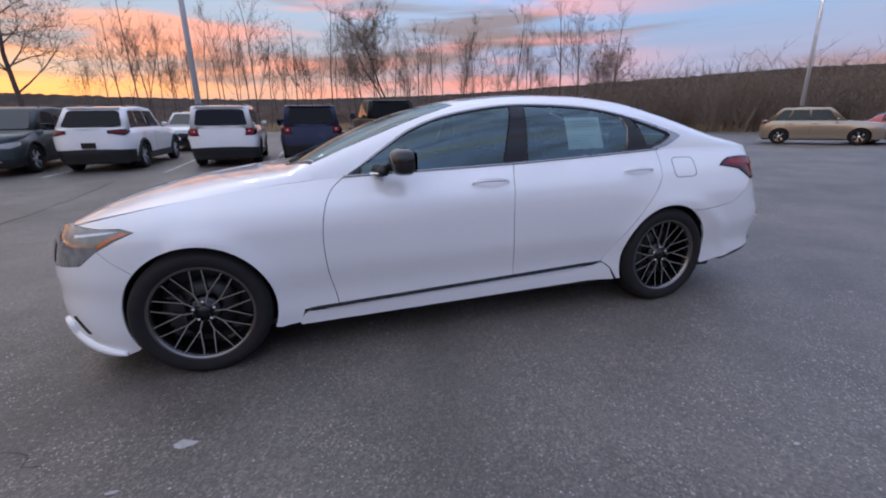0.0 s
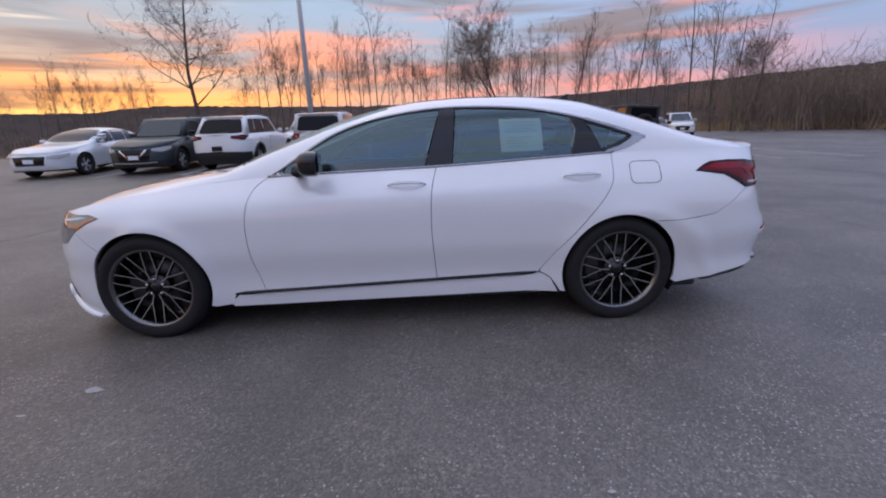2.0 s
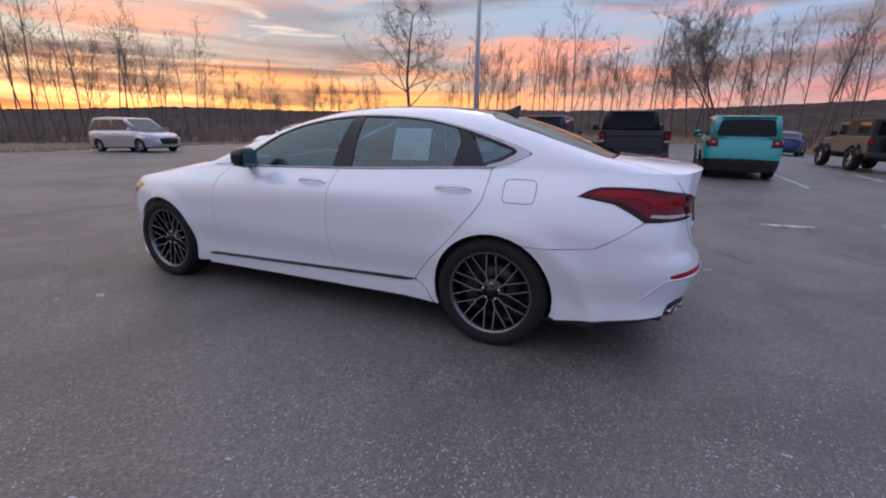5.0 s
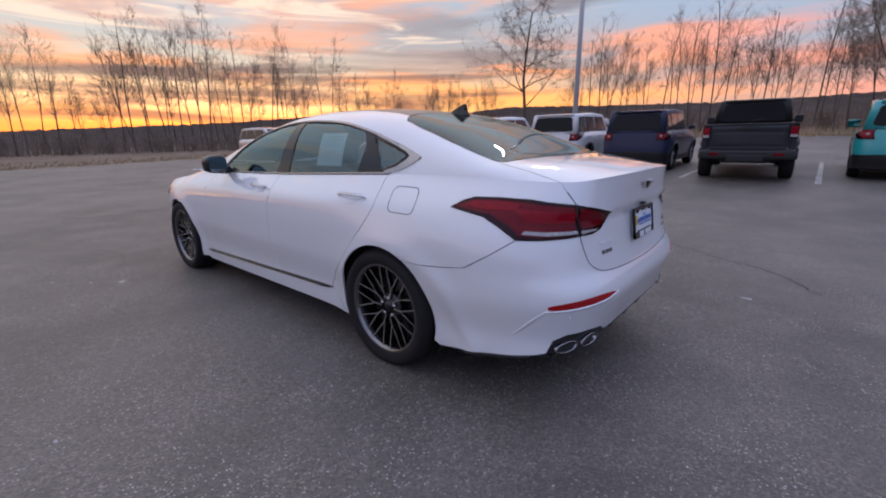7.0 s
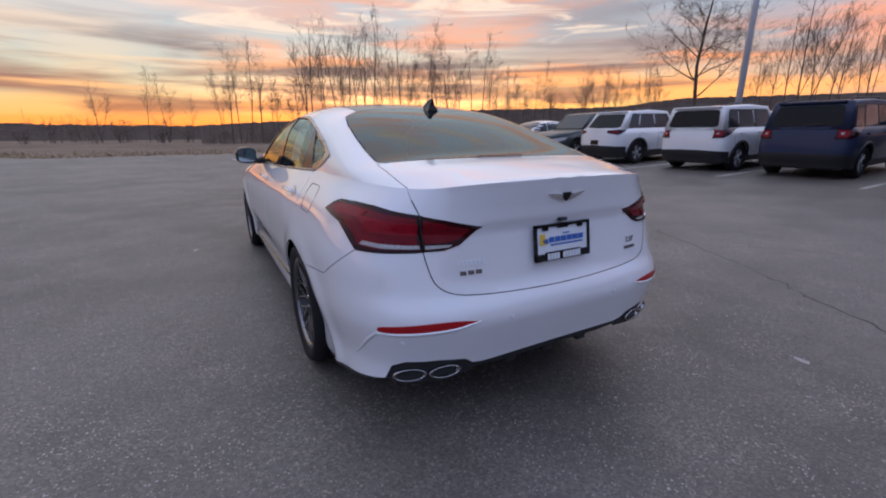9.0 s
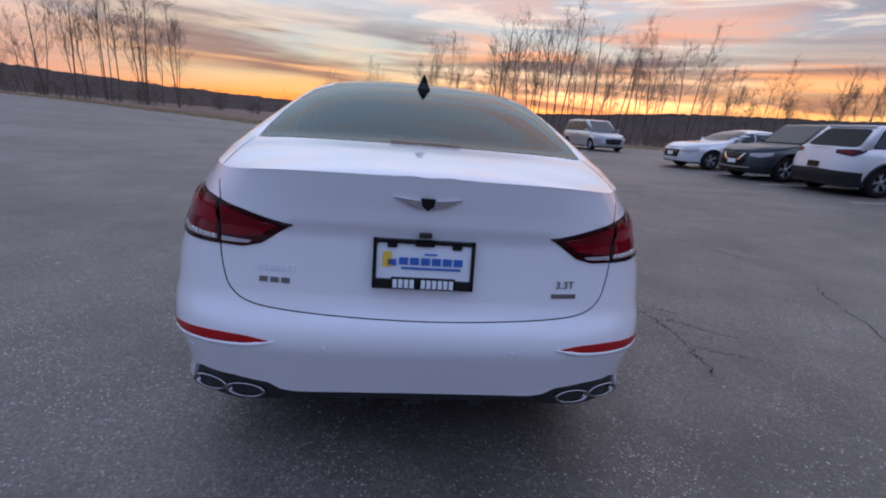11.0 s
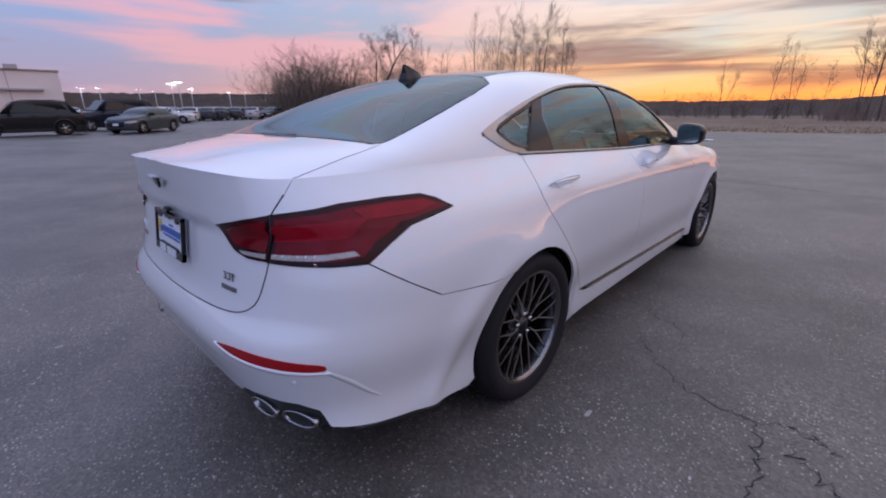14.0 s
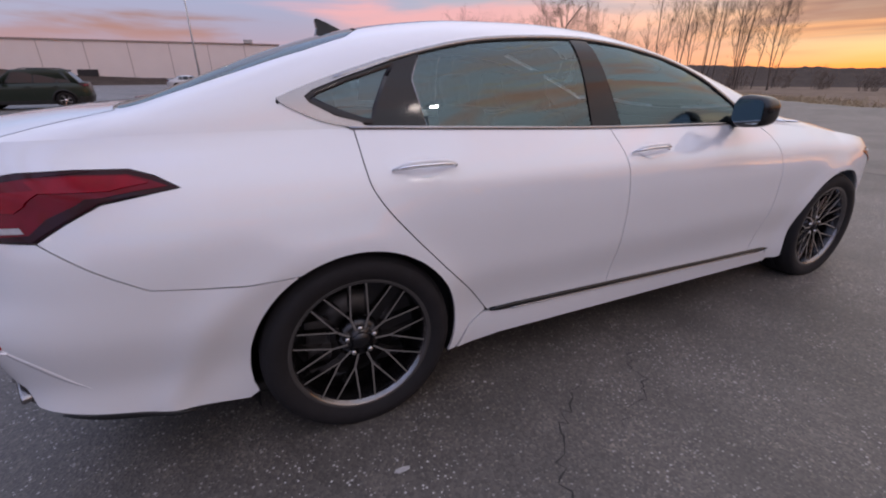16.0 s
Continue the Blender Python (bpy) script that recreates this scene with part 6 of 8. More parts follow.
def tree_meshes(seed, h, style):
    """Trunk and crown meshes of a bare winter tree. style: pole, oak, lean or bush."""
    r = random.Random(seed)
    trunk, crown = [], []

    def grow(p, d, length, rad, depth, spread, up):
        pts, rr, d2 = limb(r, p, d, length, rad, 0.05 if depth == 0 and style == "pole" else 0.15, up)
        (trunk if depth == 0 else crown).append((pts, rr))
        if depth >= maxd or length < 0.3:
            return
        for k in range(kids[depth]):
            t = r.uniform(*span[depth])
            i = min(len(pts) - 2, int(t * (len(pts) - 1)))
            q = pts[i].lerp(pts[i + 1], t * (len(pts) - 1) - i)
            base = (pts[i + 1] - pts[i]).normalized()
            a = r.uniform(0, 2 * math.pi)
            side = base.orthogonal().normalized()
            side.rotate(Matrix.Rotation(a, 3, base))
            nd = (base * math.cos(spread) + side * math.sin(spread)).normalized()
            taper = (1 - t * 0.75)
            grow(q, nd, length * r.uniform(*shrink[depth]) * (1.15 - 0.6 * t if depth == 0 else 1), max(0.016 if style in ("oak", "lean", "open") else 0.012, rad * taper * 0.5), depth + 1, spread * r.uniform(0.8, 1.2), up)

    if style == "pole":
        maxd, kids, span, shrink = 3, [13, 5, 3], [(0.35, 1.0), (0.2, 1.0), (0.3, 1.0)], [(0.18, 0.34), (0.4, 0.7), (0.5, 0.75)]
        grow(Vector((0, 0, -0.2)), Vector((r.gauss(0, 0.06), r.gauss(0, 0.06), 1)).normalized(), h, 0.0055 * h + 0.015, 0, radians(34), 0.10)
        if r.random() < 0.5:
            grow(Vector((0.2, 0.1, -0.2)), Vector((r.gauss(0, 0.15), r.gauss(0, 0.15), 1)).normalized(), h * 0.8, 0.005 * h, 0, radians(34), 0.08)
    elif style == "oak":
        maxd, kids, span, shrink = 4, [17, 7, 4, 3], [(0.22, 1.0), (0.25, 1.0), (0.3, 1.0), (0.3, 1.0)], [(0.28, 0.46), (0.42, 0.68), (0.5, 0.72), (0.5, 0.7)]
        grow(Vector((0, 0, -0.2)), Vector((0.02, 0.0, 1)).normalized(), h, 0.0185 * h, 0, radians(55), 0.05)
    elif style == "open":
        maxd, kids, span, shrink = 4, [15, 7, 4, 3], [(0.28, 1.0), (0.25, 1.0), (0.3, 1.0), (0.3, 1.0)], [(0.30, 0.52), (0.42, 0.68), (0.5, 0.72), (0.5, 0.7)]
        grow(Vector((0, 0, -0.2)), Vector((0.04, 0.0, 1)).normalized(), h, 0.012 * h, 0, radians(40), 0.09)
        grow(Vector((0.4, 0.2, -0.2)), Vector((0.16, 0.06, 1)).normalized(), h * 0.85, 0.010 * h, 0, radians(40), 0.09)
    elif style == "lean":
        maxd, kids, span, shrink = 4, [12, 6, 4, 3], [(0.3, 1.0), (0.25, 1.0), (0.3, 1.0), (0.3, 1.0)], [(0.30, 0.50), (0.35, 0.6), (0.4, 0.6), (0.4, 0.6)]
        grow(Vector((0, 0, -0.2)), Vector((0.38, 0.05, 1)).normalized(), h, 0.02 * h, 0, radians(46), 0.06)
        grow(Vector((0.3, 0, -0.2)), Vector((-0.15, 0.05, 1)).normalized(), h * 0.8, 0.014 * h, 0, radians(46), 0.08)
    else:
        maxd, kids, span, shrink = 3, [7, 4, 3], [(0.25, 1.0), (0.2, 1.0), (0.2, 1.0)], [(0.3, 0.55), (0.35, 0.6), (0.4, 0.6)]
        for _ in range(17):
            a = r.uniform(0, 2 * math.pi)
            grow(Vector((1.3 * math.cos(a), 1.3 * math.sin(a), -0.1)), Vector((r.gauss(0, 0.28), r.gauss(0, 0.28), 1)).normalized(), h * r.uniform(0.6, 1.0), 0.006 * h + 0.008, 0, radians(34), 0.04)
    vt, ft = stems(trunk, 6 if style in ("oak", "lean", "open") else 5)
    vc, fc = stems(crown, 3)
    return mesh_from("trunk", vt, ft, BARK), mesh_from("crown", vc, fc, TWIG)


def tree_thing(name, label, seed, h, style):
    t = thing(name, label, "tree", "bare trees round the lot")
    a, b = tree_meshes(seed, h, style)
    part("trunk", a, None, t)
    part("crown", b, None, t)
    return t


def thicket(r, strokes, x, y, h):
    """Adds the stems and side twigs of one leafless thicket of height h."""
    z = gz(x, y) - 0.1
    for _ in range(12):
        a, q = r.uniform(0, 2 * math.pi), r.uniform(0, 0.28) * h
        p = Vector((x + q * math.cos(a), y + q * math.sin(a), z))
        d = Vector((r.gauss(0, 0.30), r.gauss(0, 0.30), 1)).normalized()
        L = h * r.uniform(0.55, 1.0)
        pts, rad, _d = limb(r, p, d, L, 0.006 * h + 0.012, 0.14, 0.03, 3)
        strokes.append((pts, rad))
        for _k in range(6):
            t = r.uniform(0.2, 1.0) * 2.99
            i = int(t)
            b = pts[i].lerp(pts[i + 1], t - i)
            side = Vector((r.gauss(0, 1), r.gauss(0, 1), r.uniform(0.3, 1.6))).normalized()
            twig, tr, _d = limb(r, b, side, L * r.uniform(0.2, 0.45), 0.018, 0.2, 0.06, 2)
            strokes.append((twig, tr))
            for _q in range(2):
                side2 = Vector((r.gauss(0, 1), r.gauss(0, 1), r.uniform(0.2, 1.4))).normalized()
                strokes.append(limb(r, twig[1], side2, L * r.uniform(0.1, 0.25), 0.012, 0.2, 0.05, 1)[:2])


def polar(az, dist, cx=1.0, cy=-1.0):
    return cx + dist * math.cos(radians(az)), cy + dist * math.sin(radians(az))


def build_woods():
    r = random.Random(21)
    kinds = [tree_thing("tree", "bare thin-trunked winter tree beside the lot", 40 + k, 10.0 + 0.5 * k, "pole") for k in range(7)]
    used = set()

    def put(src, x, y, s, spin=None):
        m = pose(x, y, gz(x, y) - 0.05, 0, 0, r.uniform(0, 360) if spin is None else spin)
        if src in used:
            t = copy_thing(src, m)
        else:
            used.add(src)
            t = src
            t.matrix_basis = m
        t.scale = (s, s, s * r.uniform(0.92, 1.1))
        return t

    # (from, to azimuth, count, nearest, farthest, least and most height factor)
    for a0, a1, n, d0, d1, s0, s1 in ((52, 76, 17, 44, 56, 0.75, 1.05), (76, 100, 22, 46, 58, 0.75, 1.12), (100, 114, 12, 48, 60, 0.7, 1.05), (122, 136, 10, 58, 70, 0.55, 0.85), (136, 146, 9, 58, 66, 0.6, 0.95), (147, 168, 22, 52, 62, 0.75, 1.15), (168, 178, 9, 52, 60, 0.6, 1.0), (179, 190, 4, 60, 70, 0.45, 0.65), (206, 216, 8, 56, 66, 0.8, 1.15), (217, 231, 8, 60, 70, 0.6, 0.85)):
        for k in range(n):
            az = a0 + (a1 - a0) * (k + r.uniform(0.1, 0.9)) / n
            put(r.choice(kinds), *polar(az, r.uniform(d0, d1)), r.uniform(s0, s1))
    oak2 = tree_thing("tree", "bare many-branched tree in the hedge line", 19, 11.5, "open")
    oak = tree_thing("tree", "large bare spreading oak behind the parked cars", 7, 14.0, "oak")
    put(oak, -24.3, 44.8, 1.0, 20)
    bush = tree_thing("tree", "dense many-stemmed bare thicket tree", 23, 8.5, "bush")
    for az, d, k in ((-117.6, 62, 0.80), (-119.0, 58, 0.98), (-120.6, 63, 1.06), (-122.0, 59, 1.0), (-123.6, 62, 0.92), (-125.4, 64, 0.72), (-133.5, 64, 0.62), (-138.0, 66, 0.55)):
        put(bush, *polar(az, d), k)
    for az, k in ((-132.6, 0.62), (-134.8, 0.74), (-137.0, 0.66), (-142.0, 0.85), (-144.4, 0.95), (-147.2, 0.86), (-150.4, 0.74), (-153.5, 0.62)):
        put(r.choice(kinds), *polar(az, r.uniform(58, 64)), k)
    put(oak2, 9.0, 47.5, 1.0, 235)
    put(oak2, 32.0, 39.0, 0.74, 150)
    lean = tree_thing("tree", "old leaning bare tree over the brush", 31, 12.5, "lean")
    put(lean, *polar(-127.5, 63), 1.0, 145)
    strokes = []
    for a0, a1, n, d0, d1, s0, s1 in ((18, 54, 170, 43, 68, 0.8, 1.5), (56, 80, 12, 44, 54, 0.4, 0.65), (80, 135, 30, 46, 58, 0.3, 0.5), (135, 180, 22, 48, 60, 0.3, 0.55), (228, 245, 36, 64, 76, 1.3, 1.9), (180, 228, 26, 56, 70, 0.4, 0.7), (-20, 28, 22, 60, 75, 0.8, 1.2)):
        for k in range(n):
            az = a0 + (a1 - a0) * (k + r.uniform(0, 1)) / n
            thicket(r, strokes, *polar(az, r.uniform(d0, d1)), 4.6 * r.uniform(s0, s1))
    v, f = stems(strokes, 3)
    ob = part("thickets", mesh_from("thickets", v, f, TWIG), None)
    tagged(ob, "dense leafless grey-brown thickets round the lot", "thicket", kind="stuff")
    # low brush wall behind the trees, one sheet of stems
    strokes = []
    for k in range(5200):
        az = r.uniform(36, 180)
        d = r.uniform(50, 64)
        x, y = polar(az, d)
        h = r.uniform(0.9, 2.4)
        z = gz(x, y) - 0.1
        a, b = r.gauss(0, 0.25), r.gauss(0, 0.25)
        strokes.append(([(x, y, z), (x + a * 0.5, y + b * 0.5, z + h * 0.55), (x + a * h * 0.5, y + b * h * 0.5, z + h)], [0.035, 0.025, 0.008]))
    # ragged crest of the wooded rise
    for k in range(4200):
        az = r.uniform(8, 60)
        x, y = polar(az, r.uniform(92, 108))
        clump = 0.5 + noise.noise((az * 0.55, 3.0, 0))
        z = gz(x, y) + 4.6 + r.gauss(0, 1.0)
        h = r.uniform(0.4, 1.8) + 2.2 * max(0.0, clump) * min(1.0, max(0.0, (60 - az) / 15))
        a, b = r.gauss(0, 0.5), r.gauss(0, 0.5)
        strokes.append(([(x, y, z - 4.0), (x + a, y + b, z + h * 0.5), (x + a * (1 + h), y + b * (1 + h), z + h)], [0.07, 0.045, 0.015]))
    v, f = stems(strokes, 3)
    ob = part("brush", mesh_from("brush", v, f, BRUSH), None)
    tagged(ob, "leafless brush stems along the wood edge", "brush", kind="stuff")
    # straw grass on the verge
    edge = np.array(through_points(LOT_EDGE[:9] + [LOT_EDGE[9]], 30))
    edge2 = np.array(through_points(LOT_EDGE[-4:] + LOT_EDGE[:1], 30))
    vs, fs = [], []
    for e in (edge, edge2):
        for _ in range(20000):
            i = r.randrange(len(e) - 1)
            t = r.random()
            p = e[i] * (1 - t) + e[i + 1] * t
            dirn = p / max(1, np.hypot(*p))
            o = abs(r.gauss(0, 3.2)) + 0.1
            x, y = p[0] + dirn[0] * o, p[1] + dirn[1] * o
            z = gz(x, y) - 0.06
            h = r.uniform(0.15, 0.60) * (1 + 0.14 * o) * (1.35 if x > 12 else 1.0 if x > -10 else 0.22)
            a = r.uniform(0, math.pi)
            w = r.uniform(0.02, 0.06)
            dx, dy = w * math.cos(a), w * math.sin(a)
            lx, ly = r.gauss(0, 0.12), r.gauss(0, 0.12)
            k = len(vs)
            vs += [(x - dx, y - dy, z), (x + dx, y + dy, z), (x + lx, y + ly, z + h)]
            fs.append((k, k + 1, k + 2))
    ob = part("verge_grass", mesh_from("verge_grass", vs, fs, STRAW), None)
    tagged(ob, "pale dry grass along the asphalt edge", "grass", kind="stuff")
    # a fallen trunk at the lot's edge
    log = thing("fallen_log", "dark fallen log lying at the asphalt edge", "log")
    x, y = -20.5, 21.5
    v, f = tube([(-1.3, 0.2, 0.42), (-0.5, 0.05, 0.30), (0.4, -0.05, 0.22), (1.3, 0.0, 0.16)], [0.07, 0.10, 0.13, 0.15], 9)
    part("trunk", mesh_from("trunk", v, f, BARK), None, log)
    v, f = tube([(-0.3, 0.03, 0.28), (-0.4, 0.25, 0.12), (-0.45, 0.4, -0.1)], [0.05, 0.04, 0.03], 7)
    part("branch_stub", mesh_from("branch_stub", v, f, BARK), None, log)
    log.matrix_basis = pose(x, y, gz(x, y) - 0.02, 0, 0, 30)
    # wooded rise on the skyline
    az_k = [-180, -172, -160, -145, -128, -112, -95, -60, 0, 36, 50, 75, 100, 120, 130, 144, 158, 166, 174, 180]
    el_k = [0.7, 0.7, 0.9, 1.5, 2.2, 2.2, 2.2, 2.4, 3.0, 5.0, 4.8, 3.9, 3.5, 3.7, 2.9, 2.8, 1.9, 1.5, 1.1, 0.7]
    rise = curve1(az_k, el_k)
    vs, fs = [], []
    n = 1400
    for k in range(n):
        az = -180 + 360 * k / n
        d = 105 + 8 * math.sin(radians(az * 3))
        el = float(rise(az)) + 0.10 * noise.noise((az * 0.35, 1, 0)) + 0.13 * noise.noise((az * 1.7, 5, 0)) + 0.035 * r.uniform(-1, 1)
        top = 1.25 + d * math.tan(radians(el))
        for q, (dd, zz) in enumerate(((d - 26, -0.6), (d - 9, 0.42), (d, 1.0))):
            x, y = polar(az, dd)
            g = gz(x, y) - 0.3
            vs.append((x, y, g if q == 0 else g + (top - g) * zz))
    for k in range(n):
        for q in range(2):
            a, b = 3 * k + q, 3 * ((k + 1) % n) + q
            fs.append((a, b, b + 1, a + 1))
    ob = part("wooded_hill", mesh_from("wooded_hill", vs, fs, WOODS), None)
    tagged(ob, "low dark wooded rise along the horizon", "hill", kind="structure")


def light_pole(x, y, h, rad, heads, group="parking lot lamps", glow=True, size=0.6):
    z = gz(x, y)
    t = thing("street_lamp", "tall pale metal parking lot lamp, lit", "street lamp", group)
    t.location = (x, y, z)
    v, f = tube([(0, 0, -0.1), (0, 0, h * 0.5), (0, 0, h)], [rad, rad * 0.85, rad * 0.65], 12)
    part("pole", mesh_from("pole", v, f, GALV), None, t)
    bm = bmesh.new()
    box(bm, -rad * 1.8, rad * 1.8, -rad * 1.8, rad * 1.8, -0.05, 0.5 if size > 0.5 else 0.2, 0.03)
    part("footing", bm, GALV, t)
    for a in heads:
        m = pose(0, 0, h, 0, 0, a)
        bm = bmesh.new()
        box(bm, 0.05, 0.35, -0.04, 0.04, -0.08, 0.0, 0.01, m)
        box(bm, 0.3, 0.3 + size, -0.2 * size / 0.6, 0.2 * size / 0.6, -0.06, 0.04, 0.02, m)
        head = part("lamp_head", bm, GALV, t)
        bm = bmesh.new()
        box(bm, 0.34, 0.26 + size, -0.16 * size / 0.6, 0.16 * size / 0.6, -0.085, -0.062, 0.004, m)
        part("lamp_panel", bm, LAMPGLOW, head)
    return t


def build_lot_furniture():
    light_pole(-4.55, 15.0, 9.5, 0.11, (0, 180))
    light_pole(29.0, 16.9, 9.5, 0.12, (90, 270))
    light_pole(4.1, -50.0, 10.2, 0.10, (90, 270))
    for az, d, h in ((-98.0, 88, 4.6), (-99.5, 96, 4.8), (-102.8, 92, 4.7), (-104.2, 98, 4.6), (-105.8, 90, 5.6), (-106.5, 84, 5.7), (-107.6, 95, 4.9), (-111.4, 92, 4.3), (-113.0, 100, 4.7), (-95.2, 110, 5.4), (-115.2, 104, 4.6)):
        light_pole(*polar(az, d, 2.7, 1.9), h * 0.93, 0.09, (0, 90, 180, 270), "far lot lamps", size=0.17)
    # long pale metal-clad hall
    hall = thing("warehouse", "long plain pale beige metal-clad warehouse", "building")
    x0, x1, y0, y1 = -9.0, 46.0, -130.0, -98.0
    z0 = 1.0
    wallm = simple("hall_cladding", (0.74, 0.66, 0.64), 0.7, vary=0.06, scale=0.4)
    bm = bmesh.new()
    box(bm, x0, x1, y0, y1, z0, z0 + 7.2, 0.05)
    part("wall", bm, wallm, hall)
    for k in range(8):
        bm = bmesh.new()
        x = x0 + 6.5 + k * 6.4
        box(bm, x - 0.06, x + 0.06, y1, y1 + 0.04, z0, z0 + 7.1)
        part("wall_joint", bm, simple("joint_grey", (0.42, 0.36, 0.34), 0.7) if "joint_grey" not in bpy.data.materials else bpy.data.materials["joint_grey"], hall)
    bm = bmesh.new()
    box(bm, x0 - 0.15, x1 + 0.15, y0 - 0.15, y1 + 0.15, z0 + 7.15, z0 + 7.45, 0.04)
    part("roof_edge", bm, simple("roof_trim", (0.30, 0.24, 0.22), 0.6, vary=0.1), hall)
    bm = bmesh.new()
    box(bm, -4.2, -2.6, -99.0, -97.6, z0 + 7.4, z0 + 8.1, 0.05)
    part("roof_unit", bm, GALV, hall)
    bm = bmesh.new()
    box(bm, -6.6, -1.2, -97.95, -97.4, z0 + 4.2, z0 + 4.5, 0.03)
    part("canopy", bm, GALV, hall)
    for x in (22.0, 27.0):
        bm = bmesh.new()
        box(bm, x, x + 3.0, -97.97, -97.85, z0, z0 + 2.6, 0.02)
        part("dock_door", bm, BLACK, hall)
    bm = bmesh.new()
    box(bm, 17.5, 33.0, -97.9, -96.0, z0 - 0.2, z0 + 0.5, 0.04)
    part("dock", bm, simple("dock_brown", (0.12, 0.07, 0.05), 0.9, vary=0.2), hall)


def build_lot_marks():
    for x in (-9.7, -7.1, -4.5, -1.9, 0.75, 3.35, 5.95, 8.5, 11.1, 13.7):
        flat_strip("stall_line", "worn white painted stall line on asphalt", WORN, (x, 9.5), (x + 0.05, 14.9), 0.10, ragged=0.25, seed=int(x * 10))
    flat_strip("paint_dash", "short worn white paint patch on asphalt", WORN, (4.0, 4.3), (4.65, 4.42), 0.11, ragged=0.4, seed=5)
    flat_strip("paint_dash", "short worn white paint patch on asphalt", WORN, (5.6, 5.0), (6.6, 5.1), 0.08, ragged=0.4, seed=6)
    crack([(-6.1, -1.6), (-5.95, 0.5), (-5.6, 1.6), (-5.15, 3.0), (-5.0, 5.8), (-5.2, 8.5)], 0.055, 1)
    crack([(-4.6, 2.7), (-3.2, 2.75), (-2.2, 2.86), (-1.44, 3.2), (-0.7, 3.56), (0.1, 3.75)], 0.022, 2)
    crack([(0.2, 1.0), (0.34, 1.11), (0.42, 1.26), (0.68, 1.41)], 0.008, 3)
    crack([(0.62, 1.10), (0.85, 1.26), (1.04, 1.51), (1.09, 1.71), (1.27, 1.77), (1.5, 1.77), (1.67, 1.73), (1.76, 1.74), (1.95, 1.70)], 0.011, 4)
    crack([(1.09, 1.71), (1.02, 1.84), (1.06, 1.94), (1.11, 2.0)], 0.007, 5)
    crack([(1.16, 1.86), (1.23, 1.92), (1.33, 2.0), (1.39, 2.08), (1.5, 2.3)], 0.008, 15)
    crack([(1.50, 1.76), (1.59, 1.83), (1.64, 1.91), (1.67, 2.0), (1.75, 2.2)], 0.007, 16)
    crack([(0.3, 3.9), (0.69, 3.62), (1.4, 3.33), (2.06, 3.0), (2.57, 2.7), (3.1, 2.42), (3.5, 1.9)], 0.017, 6)
    crack([(1.4, 3.33), (1.6, 3.8), (2.3, 4.3)], 0.014, 7)
    crack([(-3.6, -1.6), (-2.9, -1.25), (-2.3, -1.3), (-1.9, -1.55)], 0.006, 8)
    crack([(4.2, 3.4), (4.6, 2.6), (5.2, 1.9), (5.4, 0.8)], 0.022, 9)
    # pale scuff chips lying on the surface
    r = random.Random(8)
    spots = [(-1.503, -1.503, 0.05), (-1.7, -1.7, 0.02), (3.0, 1.55, 0.035), (0.9, -2.3, 0.016)] + [(r.uniform(-3, 6), r.uniform(-4, 4), r.uniform(0.008, 0.02)) for _ in range(26)]
    vs, fs = [], []
    for x, y, s in spots:
        k = len(vs)
        n = 7
        for i in range(n):
            a = 2 * math.pi * i / n
            q = s * r.uniform(0.5, 1.2)
            vs.append((x + q * 1.5 * math.cos(a), y + q * 0.7 * math.sin(a), gz(x, y) + 0.004))
        fs.append(tuple(range(k, k + n)))
    ob = part("scuff_chips", mesh_from("scuff_chips", vs, fs, simple("pale_scuff", (0.36, 0.34, 0.33), 0.9, vary=0.3, scale=60)), None)
    tagged(ob, "pale stone chips and scuffs on asphalt", "debris", kind="stuff")


# ---- parked vehicles ----
def simple_wheel(parent, x, y, R_, r_, w, sign, n=5, rim=None):
    wh = new("wheel")
    wh.parent = parent
    wh.matrix_basis = pose(x, y, R_, 0, 0, 0 if sign > 0 else 180)
    v, f = lathe([(r_, -0.02), (r_ + 0.02, 0.0), (R_ - 0.03, -0.005), (R_, -0.04), (R_, -w + 0.04), (R_ - 0.03, -w), (r_, -w)], 28)
    part("tyre", mesh_from("tyre", v, f, RUBBER), None, wh)
    v, f = lathe([(r_ + 0.004, -0.012), (r_ - 0.012, -0.012), (r_ - 0.022, -0.05), (r_ - 0.03, -0.13), (0.0, -0.13)], 28)
    part("rim", mesh_from("rim", v, f, BLACK), None, wh)
    v, f = rim_spokes(0.04, r_ - 0.005, n, -0.03, -0.02, radians(13), 0.020)
    part("spokes", mesh_from("spokes", v, f, rim or GALV, smooth=False), None, wh)
    v, f = lathe([(0.0, -0.018), (0.05, -0.02), (0.06, -0.05)], 14)
    part("hub", mesh_from("hub", v, f, rim or GALV), None, wh)


def rounded(poly, r=0.22, n=4):
    """Round the corners of a 2D outline by cutting each along a short curve."""
    q = [np.array(p, float) for p in poly]
    out = []
    for i, p in enumerate(q):
        a, b = q[i - 1], q[(i + 1) % len(q)]
        s, e = p + (a - p) * r * 0.5, p + (b - p) * r * 0.5
        for k in range(n + 1):
            t = k / n
            out.append(tuple((1 - t) ** 2 * s + 2 * t * (1 - t) * p + t * t * e))
    return out


